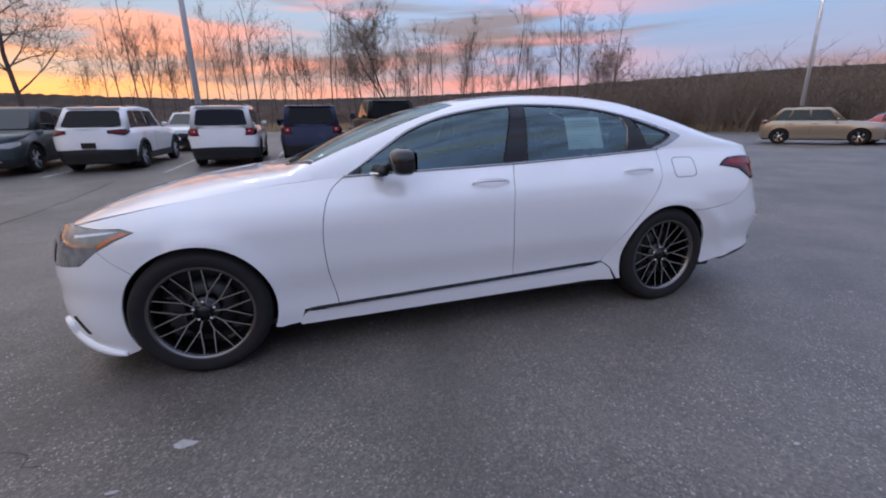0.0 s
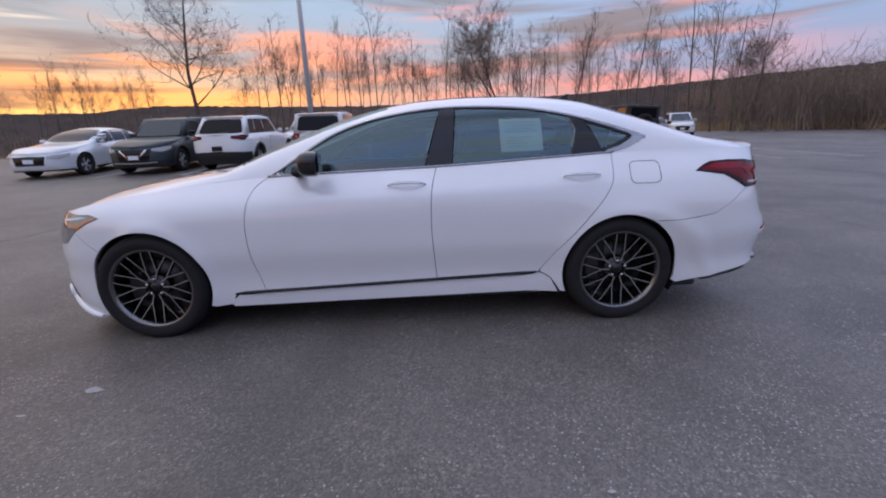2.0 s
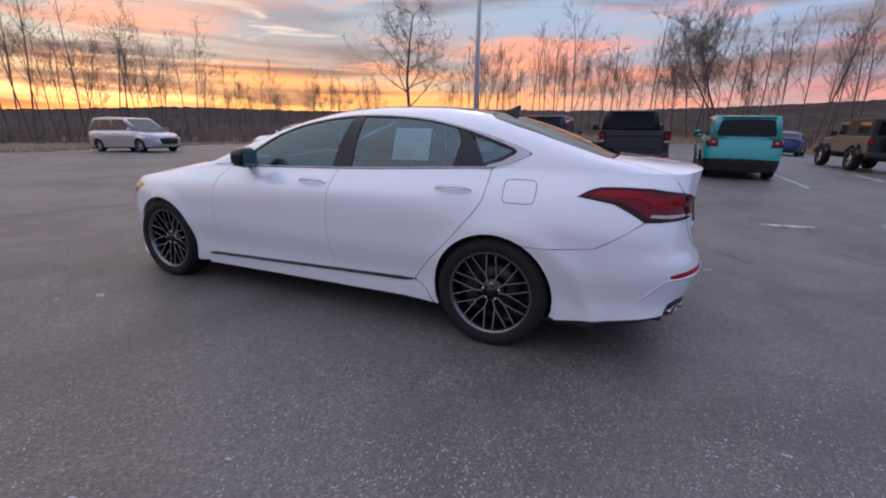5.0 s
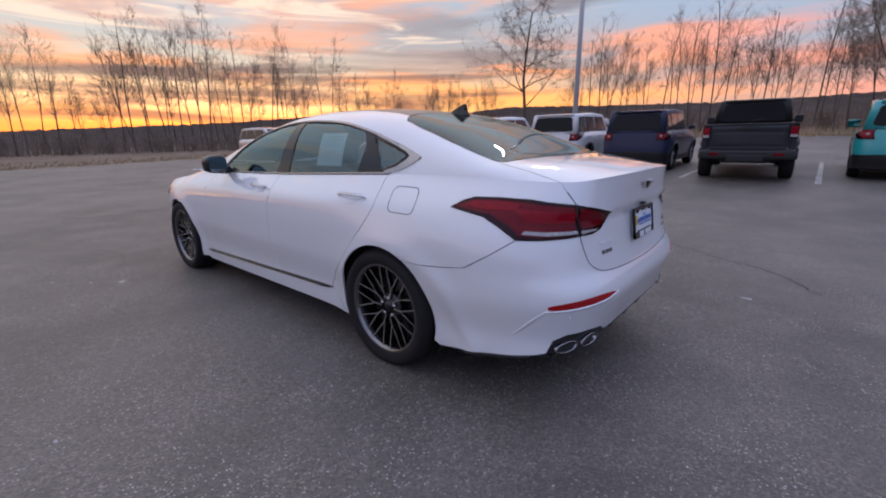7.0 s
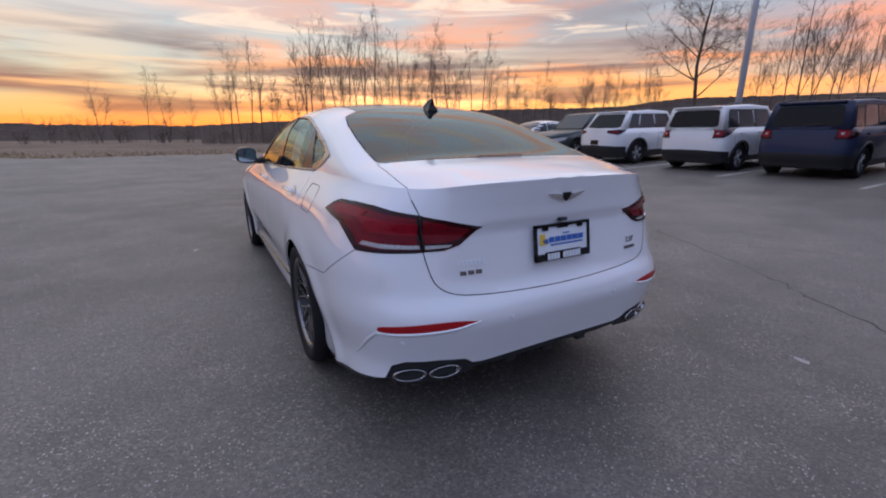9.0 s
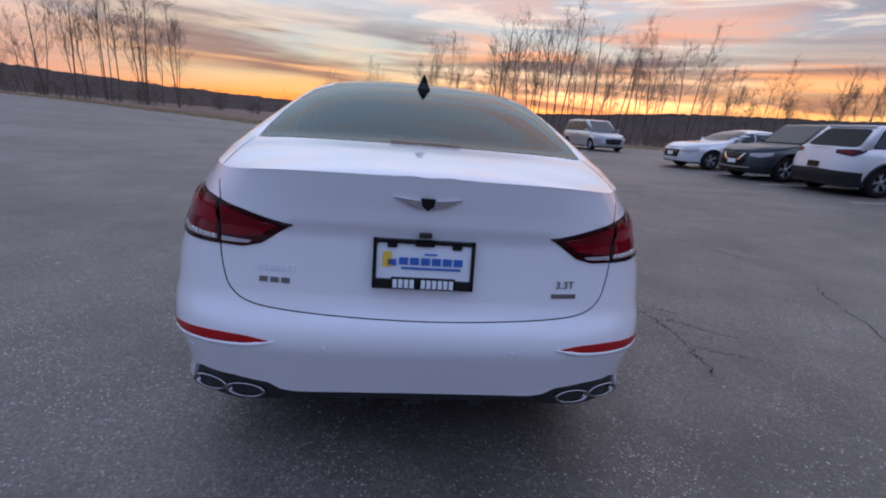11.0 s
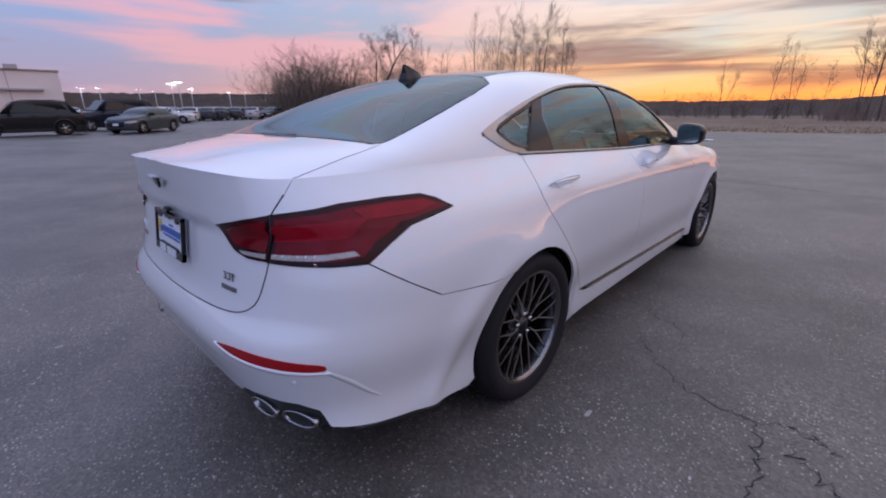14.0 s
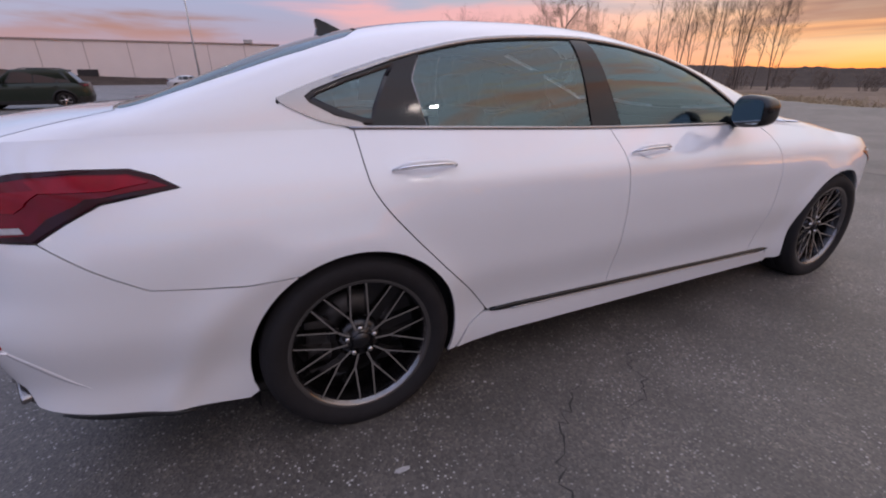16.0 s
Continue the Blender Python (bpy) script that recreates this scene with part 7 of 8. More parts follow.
def pane_on(name, quad, uv, mat, parent, proud=0.006, depth=0.02):
    """A thin pane laid on a four-cornered face, its outline given in the face's own 0..1 coordinates."""
    A, B, C, D = (Vector(p) for p in quad)
    n = (B - A).cross(D - A).normalized()
    mid = (A + B + C + D) / 4
    if n.dot(mid - Vector((mid.x * 0.8, 0, 1.2))) < 0:
        n = -n
    at = lambda u, v: (A * (1 - u) + B * u) * (1 - v) + (D * (1 - u) + C * u) * v
    ring = [at(u, v) for u, v in uv]
    k = len(ring)
    vs = [p + n * proud for p in ring] + [p - n * depth for p in ring]
    bm = bmesh.new()
    bv = [bm.verts.new(v) for v in vs]
    bm.faces.new(bv[:k])
    for i in range(k):
        j = (i + 1) % k
        bm.faces.new((bv[i], bv[j], bv[k + j], bv[k + i]))
    bmesh.ops.recalc_face_normals(bm, faces=bm.faces[:])
    return part(name, bm, mat, parent)


def add_greenhouse(car, mat, cowl, roof0, roof1, tail, zb, zr, wb_, wt):
    """The upper cabin of a tall car: leaning glass faces round a slightly arched roof, and their panes."""
    xm = (roof0 + roof1) / 2
    base = [(cowl, wb_ * 0.93, zb - 0.02), (tail, wb_ * 0.97, zb - 0.02)]
    top = [(roof0, wt * 0.97, zr - 0.05), (xm, wt, zr), (roof1, wt * 0.98, zr - 0.035)]
    bm = bmesh.new()
    rows = []
    for s in (1, -1):
        rows.append([bm.verts.new((x, s * y, z)) for x, y, z in base + top])
    (a, b, c, d, e), (A, B, C, D, E) = rows
    for q in ((a, b, e, d, c), (A, C, D, E, B), (a, c, C, A), (c, d, D, C), (d, e, E, D), (e, b, B, E), (b, a, A, B)):
        bm.faces.new(q)
    bmesh.ops.recalc_face_normals(bm, faces=bm.faces[:])
    edges = [g for g in bm.edges if max(v.co.z for v in g.verts) > zb and not (g.verts[0] in (d, D) and g.verts[1] in (d, D))]
    bmesh.ops.bevel(bm, geom=edges, offset=0.055, segments=3, affect="EDGES", profile=0.6)
    part("cabin_shell", bm, mat, car, smooth=True)
    S3 = lambda p, s: (p[0], s * p[1], p[2])
    for s in (1, -1):
        quad = [S3(base[0], s), S3(base[1], s), S3(top[2], s), S3(top[0], s)]
        low, high = 0.09, 0.84
        pane_on("window_band", quad, rounded([(0.11, low - 0.02), (0.915, low - 0.02), (0.945, high + 0.02), (0.075, high + 0.02)], 0.15), BLACK, car, proud=0.003)
        for nm, u0, u1, k0, k1 in (("front_window", 0.13, 0.43, 0.10, 0.41), ("rear_window", 0.455, 0.72, 0.44, 0.74), ("quarter_window", 0.745, 0.90, 0.765, 0.93)):
            pane_on(nm, quad, rounded([(u0, low), (u1, low), (k1, high), (k0, high)], 0.2), DARKGLASS, car, proud=0.008)
    front = [S3(base[0], -1), S3(base[0], 1), S3(top[0], 1), S3(top[0], -1)]
    pane_on("windshield", front, rounded([(0.07, 0.08), (0.93, 0.08), (0.91, 0.91), (0.09, 0.91)], 0.2), DARKGLASS, car)
    back = [S3(base[1], -1), S3(base[1], 1), S3(top[2], 1), S3(top[2], -1)]
    pane_on("back_window", back, rounded([(0.075, 0.12), (0.925, 0.12), (0.905, 0.85), (0.095, 0.85)], 0.28), BLACKGLASS, car)
    v, f = tube([((base[1][0] * 0.88 + top[2][0] * 0.12) + 0.02, -0.02, zb + 0.06), ((base[1][0] * 0.80 + top[2][0] * 0.20) + 0.025, 0.30, zb + 0.09)], 0.010, 6)
    part("rear_wiper", mesh_from("rear_wiper", v, f, BLACK), None, car)
    bm = bmesh.new()
    box(bm, roof1 - 0.12, roof1 + 0.09, -wt + 0.12, wt - 0.12, zr - 0.075, zr - 0.03, 0.015)
    part("roof_spoiler", bm, mat, car)


def vehicle(name, label, color, L, W, H, wb, fo, belt, hood, cowl, roof0, roof1, tail, nose=0.78, deck=None, clad=True, wheel=0.35, style="suv", cat="car", square=4.0, metal=0.0, lamp="plain", rim=None, group="parked vehicles", vee=False):
    """A parked vehicle that faces -x, its axles at -wb/2 and +wb/2, standing on z = 0."""
    a = wb / 2
    xf, xr = -a - fo, L - fo - a
    yb = W / 2 - 0.115
    if deck is None:
        zb_t, zc_t = ([0.3 * a, a, xr - 0.12, xr], [belt + 0.02, belt + 0.04, belt + 0.05, belt + 0.05]), ([a, xr - 0.1, xr], [belt + 0.06, belt + 0.07, belt + 0.05])
    else:
        zb_t, zc_t = ([0.3 * a, a, xr - 0.12, xr], [belt + 0.02, belt + 0.05, deck - 0.03, deck - 0.03]), ([roof1, (roof1 + tail) / 2, tail, xr - 0.1, xr], [H - 0.03, H - 0.13, deck + 0.03, deck, deck - 0.03])
    if deck is None:
        zc_f = ([cowl, 0.0], [hood + 0.02, belt + 0.05])
    else:
        zc_f = ([cowl, (cowl + roof0) / 2, roof0, (roof0 + roof1) / 2], [hood + 0.03, hood + 0.03 + (H - hood) * 0.56, H - 0.05, H])
    S = Shape(zb=([xf - 0.05, xf + 0.15, -a, cowl] + zb_t[0], [nose - 0.02, nose + 0.02, (hood + nose) / 2, belt - 0.02] + zb_t[1]),
              zc=([xf - 0.05, xf + 0.12, xf + 0.45, -a + 0.1] + zc_f[0] + zc_t[0], [nose, nose + 0.08, hood - 0.06, hood - 0.01] + zc_f[1] + zc_t[1]),
              yb=([-a, 0, a], [yb, yb + 0.01, yb]),
              side=([0.24, 0.34, 0.46, 0.62, 0.74], [W / 2 - 0.05, W / 2 - 0.035, W / 2 - 0.03, W / 2 - 0.005, W / 2]),
              ends=(([0.2, 0.4, 0.6, nose, nose + 0.1], [xf + 0.08, xf, xf + 0.01, xf + 0.06, xf + 0.14]), ([0.3, 0.5, 0.7, belt - 0.1, belt + 0.08], [xr - 0.08, xr, xr - 0.01, xr - 0.04, xr - 0.07])),
              corner=(([0.2, 1.0], [3.4, 3.2]), ([0.2, 1.2], [square, square])), axle=(-a, a), lean=0.16, shoulder=0.88 if deck else 0.95, rise=0.90 if deck is None else 0.80, arch=0.01, arch_z=wheel)
    car = thing(name, label, cat, group)
    body = bpy.data.materials.get("paint_" + name + str(round(sum(color), 3))) or paint("paint_" + name + str(round(sum(color), 3)), color, 0.3, metal)
    sF, sR = -a - S.wrap, a + S.wrap
    X = lambda x, z: (S.s_at_x(x, z), z)
    F = lambda y, z: (S.s_at_y(y, z, False), z)
    R = lambda y, z: (S.s_at_y(y, z), z)
    ar = wheel + 0.05
    low = 0.26
    arcs = lambda c: [X(x, z) for x, z in arc2(c, wheel, ar, 200, -20, 16)]
    top = [(s, float(S.zb(S.band(np.array([[s, 0.7]]))[0][0]))) for s in np.linspace(sR, sF, 60)]
    poly = [(sF, low)] + [X(-a - ar - 0.05, low)] + arcs(-a) + [X(-a + ar + 0.04, low), X(a - ar - 0.04, low)] + arcs(a) + [X(a + ar + 0.05, low), (sR, low + 0.06)] + top
    bandL, shellL = (lambda q: S.band(q, -1)), (lambda q: S.shell(q, -1))
    up = [(x, 0.0) for x in np.linspace(xf, xr, 50)] + [(x, 1.0) for x in np.linspace(xr, xf, 50)]
    part("body", panel_mesh("body", [(bandL, poly, 0.09, 0.09, 0, 0), (shellL, up, 0.07, 0.07, 0, 0)], body, depth=0.02, mirror=True), None, car)
    if clad:
        z1 = 0.40 if clad is True else clad
        cl = [(sF, low - 0.02), X(-a - ar - 0.05, low - 0.02)] + [X(x, z) for x, z in arc2(-a, wheel, ar - 0.005, 200, -20, 16)] + [X(-a + ar + 0.04, low - 0.02), X(a - ar - 0.04, low - 0.02)] + [X(x, z) for x, z in arc2(a, wheel, ar - 0.005, 200, -20, 16)] + [X(a + ar + 0.05, low - 0.02), (sR, low), (sR, z1 + 0.16), X(a + ar + 0.13, z1 + 0.12)]
        cl += [X(x, z) for x, z in arc2(a, wheel, ar + 0.06, -5, 185, 16)] + [X(a - ar - 0.09, z1 - 0.02), X(-a + ar + 0.09, z1 - 0.02)] + [X(x, z) for x, z in arc2(-a, wheel, ar + 0.06, -5, 185, 16)] + [X(-a - ar - 0.12, z1 + 0.02), (sF, z1 + 0.04)]
        part("lower_cladding", panel_mesh("lower_cladding", [(bandL, cl, 0.09, 0.09, 0, 0.008)], BLACK, depth=0.02, mirror=True), None, car)
    # glass
    x0, x1 = cowl + 0.28, (roof1 + (tail - roof1) * (0.45 if deck is None else 0.35))
    zt = lambda x: float(S.zb(x) + 0.80 * (S.zc(x) - S.zb(x)))
    cuts = [x0, x0 + (x1 - x0) * 0.42, x0 + (x1 - x0) * 0.76, x1]
    for sign in (-1, 1):
        cab = lambda q, g=sign: S.cabin(q, g)
        band = lambda q, g=sign: S.band(q, g)
        for i, nm in enumerate(("front_window", "rear_window", "quarter_window") if deck else ()):
            p, q = cuts[i] + 0.02, cuts[i + 1] - 0.02
            zlow = lambda x: float(S.zb(x)) + 0.025
            lo = [(x, zlow(x)) for x in np.linspace(p, q, 8)]
            hi = [(x, max(zt(x), zlow(x) + 0.01)) for x in np.linspace(q if i < 2 else q - 0.06, p, 10)]
            part(nm, panel_mesh(nm, [(cab, lo + hi, 0.09, 0.09, 0, 0.005)], DARKGLASS, depth=0.008), None, car)
        bm = bmesh.new()
        box(bm, cowl + 0.30, cowl + 0.40, sign * (W / 2 - 0.04), sign * (W / 2 + 0.12), belt + 0.03, belt + 0.15, 0.035)
        part("door_mirror", bm, body, car, smooth=True)
        for k, xx in enumerate((cuts[1] - 0.02, cuts[2] + 0.1)):
            v, f = ribbon(band, [(xx, z) for z in np.linspace(0.42, float(S.zb(xx)) - 0.01, 8)], 0.012, 0.001)
            part("door_seam", mesh_from("door_seam", v, f, BLACK), None, car)
            bm = bmesh.new()
            yy = float(S.band(np.array([[xx - 0.15, belt - 0.1]]))[0][1])
            box(bm, xx - 0.24, xx - 0.06, sign * abs(yy) - 0.01, sign * abs(yy) + 0.03 * sign, belt - 0.115, belt - 0.085, 0.006)
            part("door_handle", bm, body, car)
        # lamps
        if lamp == "box":
            tl = [R(W / 2 - 0.33, belt - 0.20), R(W / 2 - 0.33, belt + 0.03), R(W / 2 - 0.09, belt + 0.03), R(W / 2 - 0.09, belt - 0.20)]
            inner = [R(W / 2 - 0.29, belt - 0.16), R(W / 2 - 0.29, belt - 0.01), R(W / 2 - 0.13, belt - 0.01), R(W / 2 - 0.13, belt - 0.16)]
        else:
            tl = [R(W / 2 - 0.48, belt - 0.08), R(W / 2 - 0.48, belt + 0.0), R(W / 2 - 0.2, belt + 0.02), X(xr - 0.42, belt + 0.03), X(xr - 0.42, belt - 0.02), R(W / 2 - 0.15, belt - 0.14)]
            inner = [R(W / 2 - 0.45, belt - 0.06), R(W / 2 - 0.45, belt - 0.02), R(W / 2 - 0.2, belt - 0.01), R(W / 2 - 0.14, belt - 0.09)]
        tlo = part("tail_lamp", panel_mesh("tail_lamp", [(band, tl, 0.06, 0.06, 0, 0.012)], REDDARK, depth=0.012), None, car)
        part("lens", panel_mesh("lens", [(band, inner, 0.06, 0.06, 0, 0.016)], REDBRIGHT if lamp == "box" else RED, depth=0.004), None, tlo)
        if lamp == "box":
            mid_ = [R(W / 2 - 0.235, belt - 0.105), R(W / 2 - 0.235, belt - 0.065), R(W / 2 - 0.185, belt - 0.065), R(W / 2 - 0.185, belt - 0.105)]
            part("reversing_lens", panel_mesh("reversing_lens", [(band, mid_, 0.06, 0.06, 0, 0.019)], CLEARLENS, depth=0.003), None, tlo)
        hl = [F(W / 2 - 0.42, nose - 0.10), F(W / 2 - 0.42, nose - 0.03), F(W / 2 - 0.2, nose - 0.0), X(xf + 0.52, nose + 0.02), X(xf + 0.45, nose - 0.06), F(W / 2 - 0.18, nose - 0.13)]
        part("headlamp", panel_mesh("headlamp", [(band, hl, 0.06, 0.06, 0, 0.010)], CLEARLENS, depth=0.01), None, car)
        for xx in (-a, a) if clad else ():
            v, f = ribbon(band, [X(x, z) for x, z in arc2(xx, wheel, ar + 0.028, 4, 176, 18)], 0.062, 0.030, depth=0.01)
            part("arch_flare", mesh_from("arch_flare", v, f, BLACK), None, car)
        for xx in (-a, a):
            simple_wheel(car, xx, sign * (W / 2 - 0.015), wheel, wheel * 0.66, 0.23, sign, rim=rim)
    if deck is None:
        add_greenhouse(car, body, cowl, roof0, roof1, tail, belt + 0.02, H, yb + 0.035, yb - (0.055 if lamp == "box" else 0.10))
    else:
        v_ = lambda x, y: (x, S.v_at_y(x, y))
        ws = [(cowl + 0.02, 1.0), v_(cowl + 0.06, yb * 0.45), v_(cowl + 0.16, yb * 0.82), v_((cowl + roof0) / 2, yb * 0.82), v_(roof0 - 0.03, yb * 0.74), (roof0 - 0.05, 1.0)]
        part("windshield", panel_mesh("windshield", [(shellL, ws, 0.08, 0.08, 0, 0.006)], DARKGLASS, depth=0.008, mirror=True), None, car)
        b0, b1 = roof1 + 0.05, tail - 0.04
        rw = [(b0, 1.0), v_(b0 + 0.01, yb * 0.66), v_((b0 + b1) / 2, yb * 0.80), v_(b1 - 0.02, yb * 0.82), (b1, 1.0)]
        part("back_window", panel_mesh("back_window", [(shellL, rw, 0.05, 0.08, 0, 0.006)], DARKGLASS, depth=0.008, mirror=True), None, car)
    gr = [F(W / 2 - 0.45, nose - 0.05), (sF, nose - 0.04), (sF, 0.40), F(0.42, 0.40), F(W / 2 - 0.5, 0.52)]
    part("grille", panel_mesh("grille", [(bandL, gr, 0.07, 0.07, 0, 0.008)], GLOSSBLACK, depth=0.012, mirror=True), None, car)
    if vee:
        for s in (-1, 1):
            g = lambda q, s=s: S.band(q, s)
            bar = [F(0.40, nose - 0.06), F(0.36, nose - 0.05), F(0.13, 0.50), F(0.17, 0.48)]
            part("grille_bar", panel_mesh("grille_bar", [(g, bar, 0.06, 0.06, 0, 0.018)], CHROME, depth=0.01), None, car)
        lip = [F(0.62, 0.36), F(0.62, 0.39), (sF, 0.37), (sF, 0.34)]
        part("bumper_trim", panel_mesh("bumper_trim", [(bandL, lip, 0.06, 0.06, 0, 0.018)], CHROME, depth=0.01, mirror=True), None, car)
    for face, q in (("rear", [R(0.16, 0.62), R(0.16, 0.76), (sR, 0.76), (sR, 0.62)]), ("front", [F(0.15, 0.46), F(0.15, 0.58), (sF, 0.58), (sF, 0.46)])):
        if (face == "rear" and lamp != "box") or style == "sedan" or lamp == "front":
            part("blank_plate", panel_mesh("blank_plate", [(bandL, q, 0.06, 0.06, 0, 0.016)], PLATEWHITE if face == "front" else BARREL, depth=0.006, mirror=True), None, car)
    if style == "suv":
        for s in (-1, 1):
            xs = np.linspace(roof0 + 0.2, roof1 - 0.1, 8)
            pts = [(x, s * (yb - 0.19), H - 0.03 + (0.05 if 0 < i < 7 else -0.02)) for i, x in enumerate(xs)]
            v, f = tube(pts, 0.018, 6)
            part("roof_rail", mesh_from("roof_rail", v, f, BLACK), None, car)
    bm = bmesh.new()
    box(bm, xf + 0.25, xr - 0.2, -W / 2 + 0.18, W / 2 - 0.18, 0.2, 0.34, 0.03)
    part("underbody", bm, BLACK, car)
    for s in (-1, 1):
        for xx in (-a, a):
            v, f = [], []
            for k in range(15):
                t = radians(-20 + 220 * k / 14)
                for yy in (0.45, W / 2 - 0.05):
                    v.append((xx + (ar + 0.03) * math.cos(t), s * yy, wheel + (ar + 0.03) * math.sin(t)))
            f = [(2 * k, 2 * k + 1, 2 * k + 3, 2 * k + 2) for k in range(14)] + [tuple(2 * k for k in range(15))]
            part("wheel_liner", mesh_from("wheel_liner", v, f, TRIM_DARK), None, car)
    return car


def on_ground(x, y, heading):
    """Pose of a vehicle whose front points along heading, in degrees from +x towards +y, resting on the sloping lot."""
    e = 1.2
    n = Vector((gz(x - e, y) - gz(x + e, y), gz(x, y - e) - gz(x, y + e), 2 * e)).normalized()
    back = -Vector((math.cos(radians(heading)), math.sin(radians(heading)), 0))
    side = n.cross(back).normalized()
    back = side.cross(n)
    m = Matrix((back, side, n)).transposed().to_4x4()
    m.translation = (x, y, gz(x, y))
    return m


def place(car, x, y, heading):
    car.matrix_basis = on_ground(x, y, heading)
    return car


def boxy_suv(label, color):
    c = vehicle("compact_suv", label, color, 4.24, 1.80, 1.68, 2.57, 0.82, 1.06, 1.08, -0.85, -0.22, 1.90, 2.08, nose=0.88, wheel=0.345, lamp="box", square=7.0)
    return c


def pickup():
    """Crew-cab pickup: cab with a hard top, open cargo bed, tailgate, flared wings, bumper."""
    car = thing("pickup_truck", "dark grey crew-cab pickup with a boxy cab", "pickup truck", "parked vehicles")
    grey = paint("paint_pickup", (0.035, 0.036, 0.042), 0.35)
    W2 = 0.87

    def piece(name, mat, *boxes, bevel=0.03, label="", parent=None):
        bm = bmesh.new()
        for b in boxes:
            box(bm, *b[:6], b[6] if len(b) > 6 else bevel)
        return part(name, bm, mat, parent or car, label)

    piece("bed", grey, (0.95, 2.75, -W2, -W2 + 0.11, 0.62, 1.24), (0.95, 2.75, W2 - 0.11, W2, 0.62, 1.24), (0.95, 1.05, -W2, W2, 0.66, 1.24), (0.95, 2.75, -W2, W2, 0.60, 0.72))
    gate = piece("tailgate", grey, (2.72, 2.80, -0.705, 0.705, 0.70, 1.22), (2.785, 2.815, -0.66, 0.66, 0.80, 1.06, 0.02), (2.79, 2.825, -0.69, 0.69, 1.12, 1.19, 0.012))
    piece("gate_handle", BLACK, (2.81, 2.84, -0.13, 0.13, 1.13, 1.21), bevel=0.01, parent=gate)
    piece("gate_rail", BLACK, (2.70, 2.81, -0.86, 0.86, 1.225, 1.26), bevel=0.012, parent=gate)
    piece("gate_step", BLACK, (2.78, 2.83, -0.69, 0.69, 0.70, 0.755), bevel=0.01, parent=gate)
    piece("cab", grey, (-0.95, 0.93, -W2, W2, 0.62, 1.24, 0.05))
    piece("hood", grey, (-2.35, -0.92, -0.68, 0.68, 0.72, 1.18, 0.06))
    add_greenhouse(car, BLACK, -0.92, -0.42, 0.82, 0.93, 1.24, 1.84, 0.855, 0.735)
    for s in (-1, 1):
        for xx in (-1.62, 1.87):
            pts = [(xx + 0.485 * math.cos(radians(a)), s * (W2 + 0.015), 0.42 + 0.485 * math.sin(radians(a))) for a in range(6, 175, 14)]
            v, f = tube(pts, [0.065] * len(pts), 8)
            part("wing_flare", mesh_from("wing_flare", v, f, BLACK), None, car)
            simple_wheel(car, xx, s * (W2 + 0.065), 0.405, 0.235, 0.26, s, rim=GUNMETAL)
        lamp = piece("tail_lamp", REDDARK, (2.70, 2.825, *sorted((s * 0.715, s * 0.868)), 0.95, 1.20), bevel=0.02)
        piece("lens", REDBRIGHT, (2.82, 2.836, *sorted((s * 0.73, s * 0.855)), 1.03, 1.18), bevel=0.006, parent=lamp)
        piece("reversing_lens", CLEARLENS, (2.82, 2.836, *sorted((s * 0.73, s * 0.855)), 0.965, 1.02), bevel=0.006, parent=lamp)
        v, f = tube([(-0.62, s * 0.84, 1.28), (-0.62, s * 0.97, 1.30)], 0.03, 8)
        part("mirror_arm", mesh_from("mirror_arm", v, f, BLACK), None, car)
        piece("door_mirror", BLACK, (-0.68, -0.58, *sorted((s * 0.92, s * 1.10)), 1.22, 1.42), bevel=0.035)
        piece("headlamp", CLEARLENS, (-2.40, -2.34, *sorted((s * 0.42, s * 0.60)), 0.92, 1.08), bevel=0.02)
        for xx in (-0.05, 0.72):
            piece("door_handle", BLACK, (xx, xx + 0.16, *sorted((s * (W2 - 0.01), s * (W2 + 0.03))), 1.08, 1.12), bevel=0.01)
    piece("rear_bumper", BLACK, (2.74, 2.96, -0.87, 0.87, 0.50, 0.70, 0.05), (2.90, 2.975, -0.34, 0.34, 0.44, 0.60, 0.03))
    for s in (-1, 1):
        piece("fog_reflector", RED, (2.955, 2.968, *sorted((s * 0.50, s * 0.68)), 0.58, 0.64), bevel=0.008)
    piece("front_bumper", BLACK, (-2.58, -2.38, -0.84, 0.84, 0.55, 0.72, 0.04))
    piece("grille", BLACK, (-2.40, -2.33, -0.40, 0.40, 0.80, 1.10, 0.03))
    piece("chassis", BLACK, (-2.3, 2.7, -0.45, 0.45, 0.40, 0.64, 0.03))
    for xx in (1.80, -1.69):
        piece("axle", BLACK, (xx, xx + 0.14, -0.78, 0.78, 0.34, 0.46, 0.04))
    return car


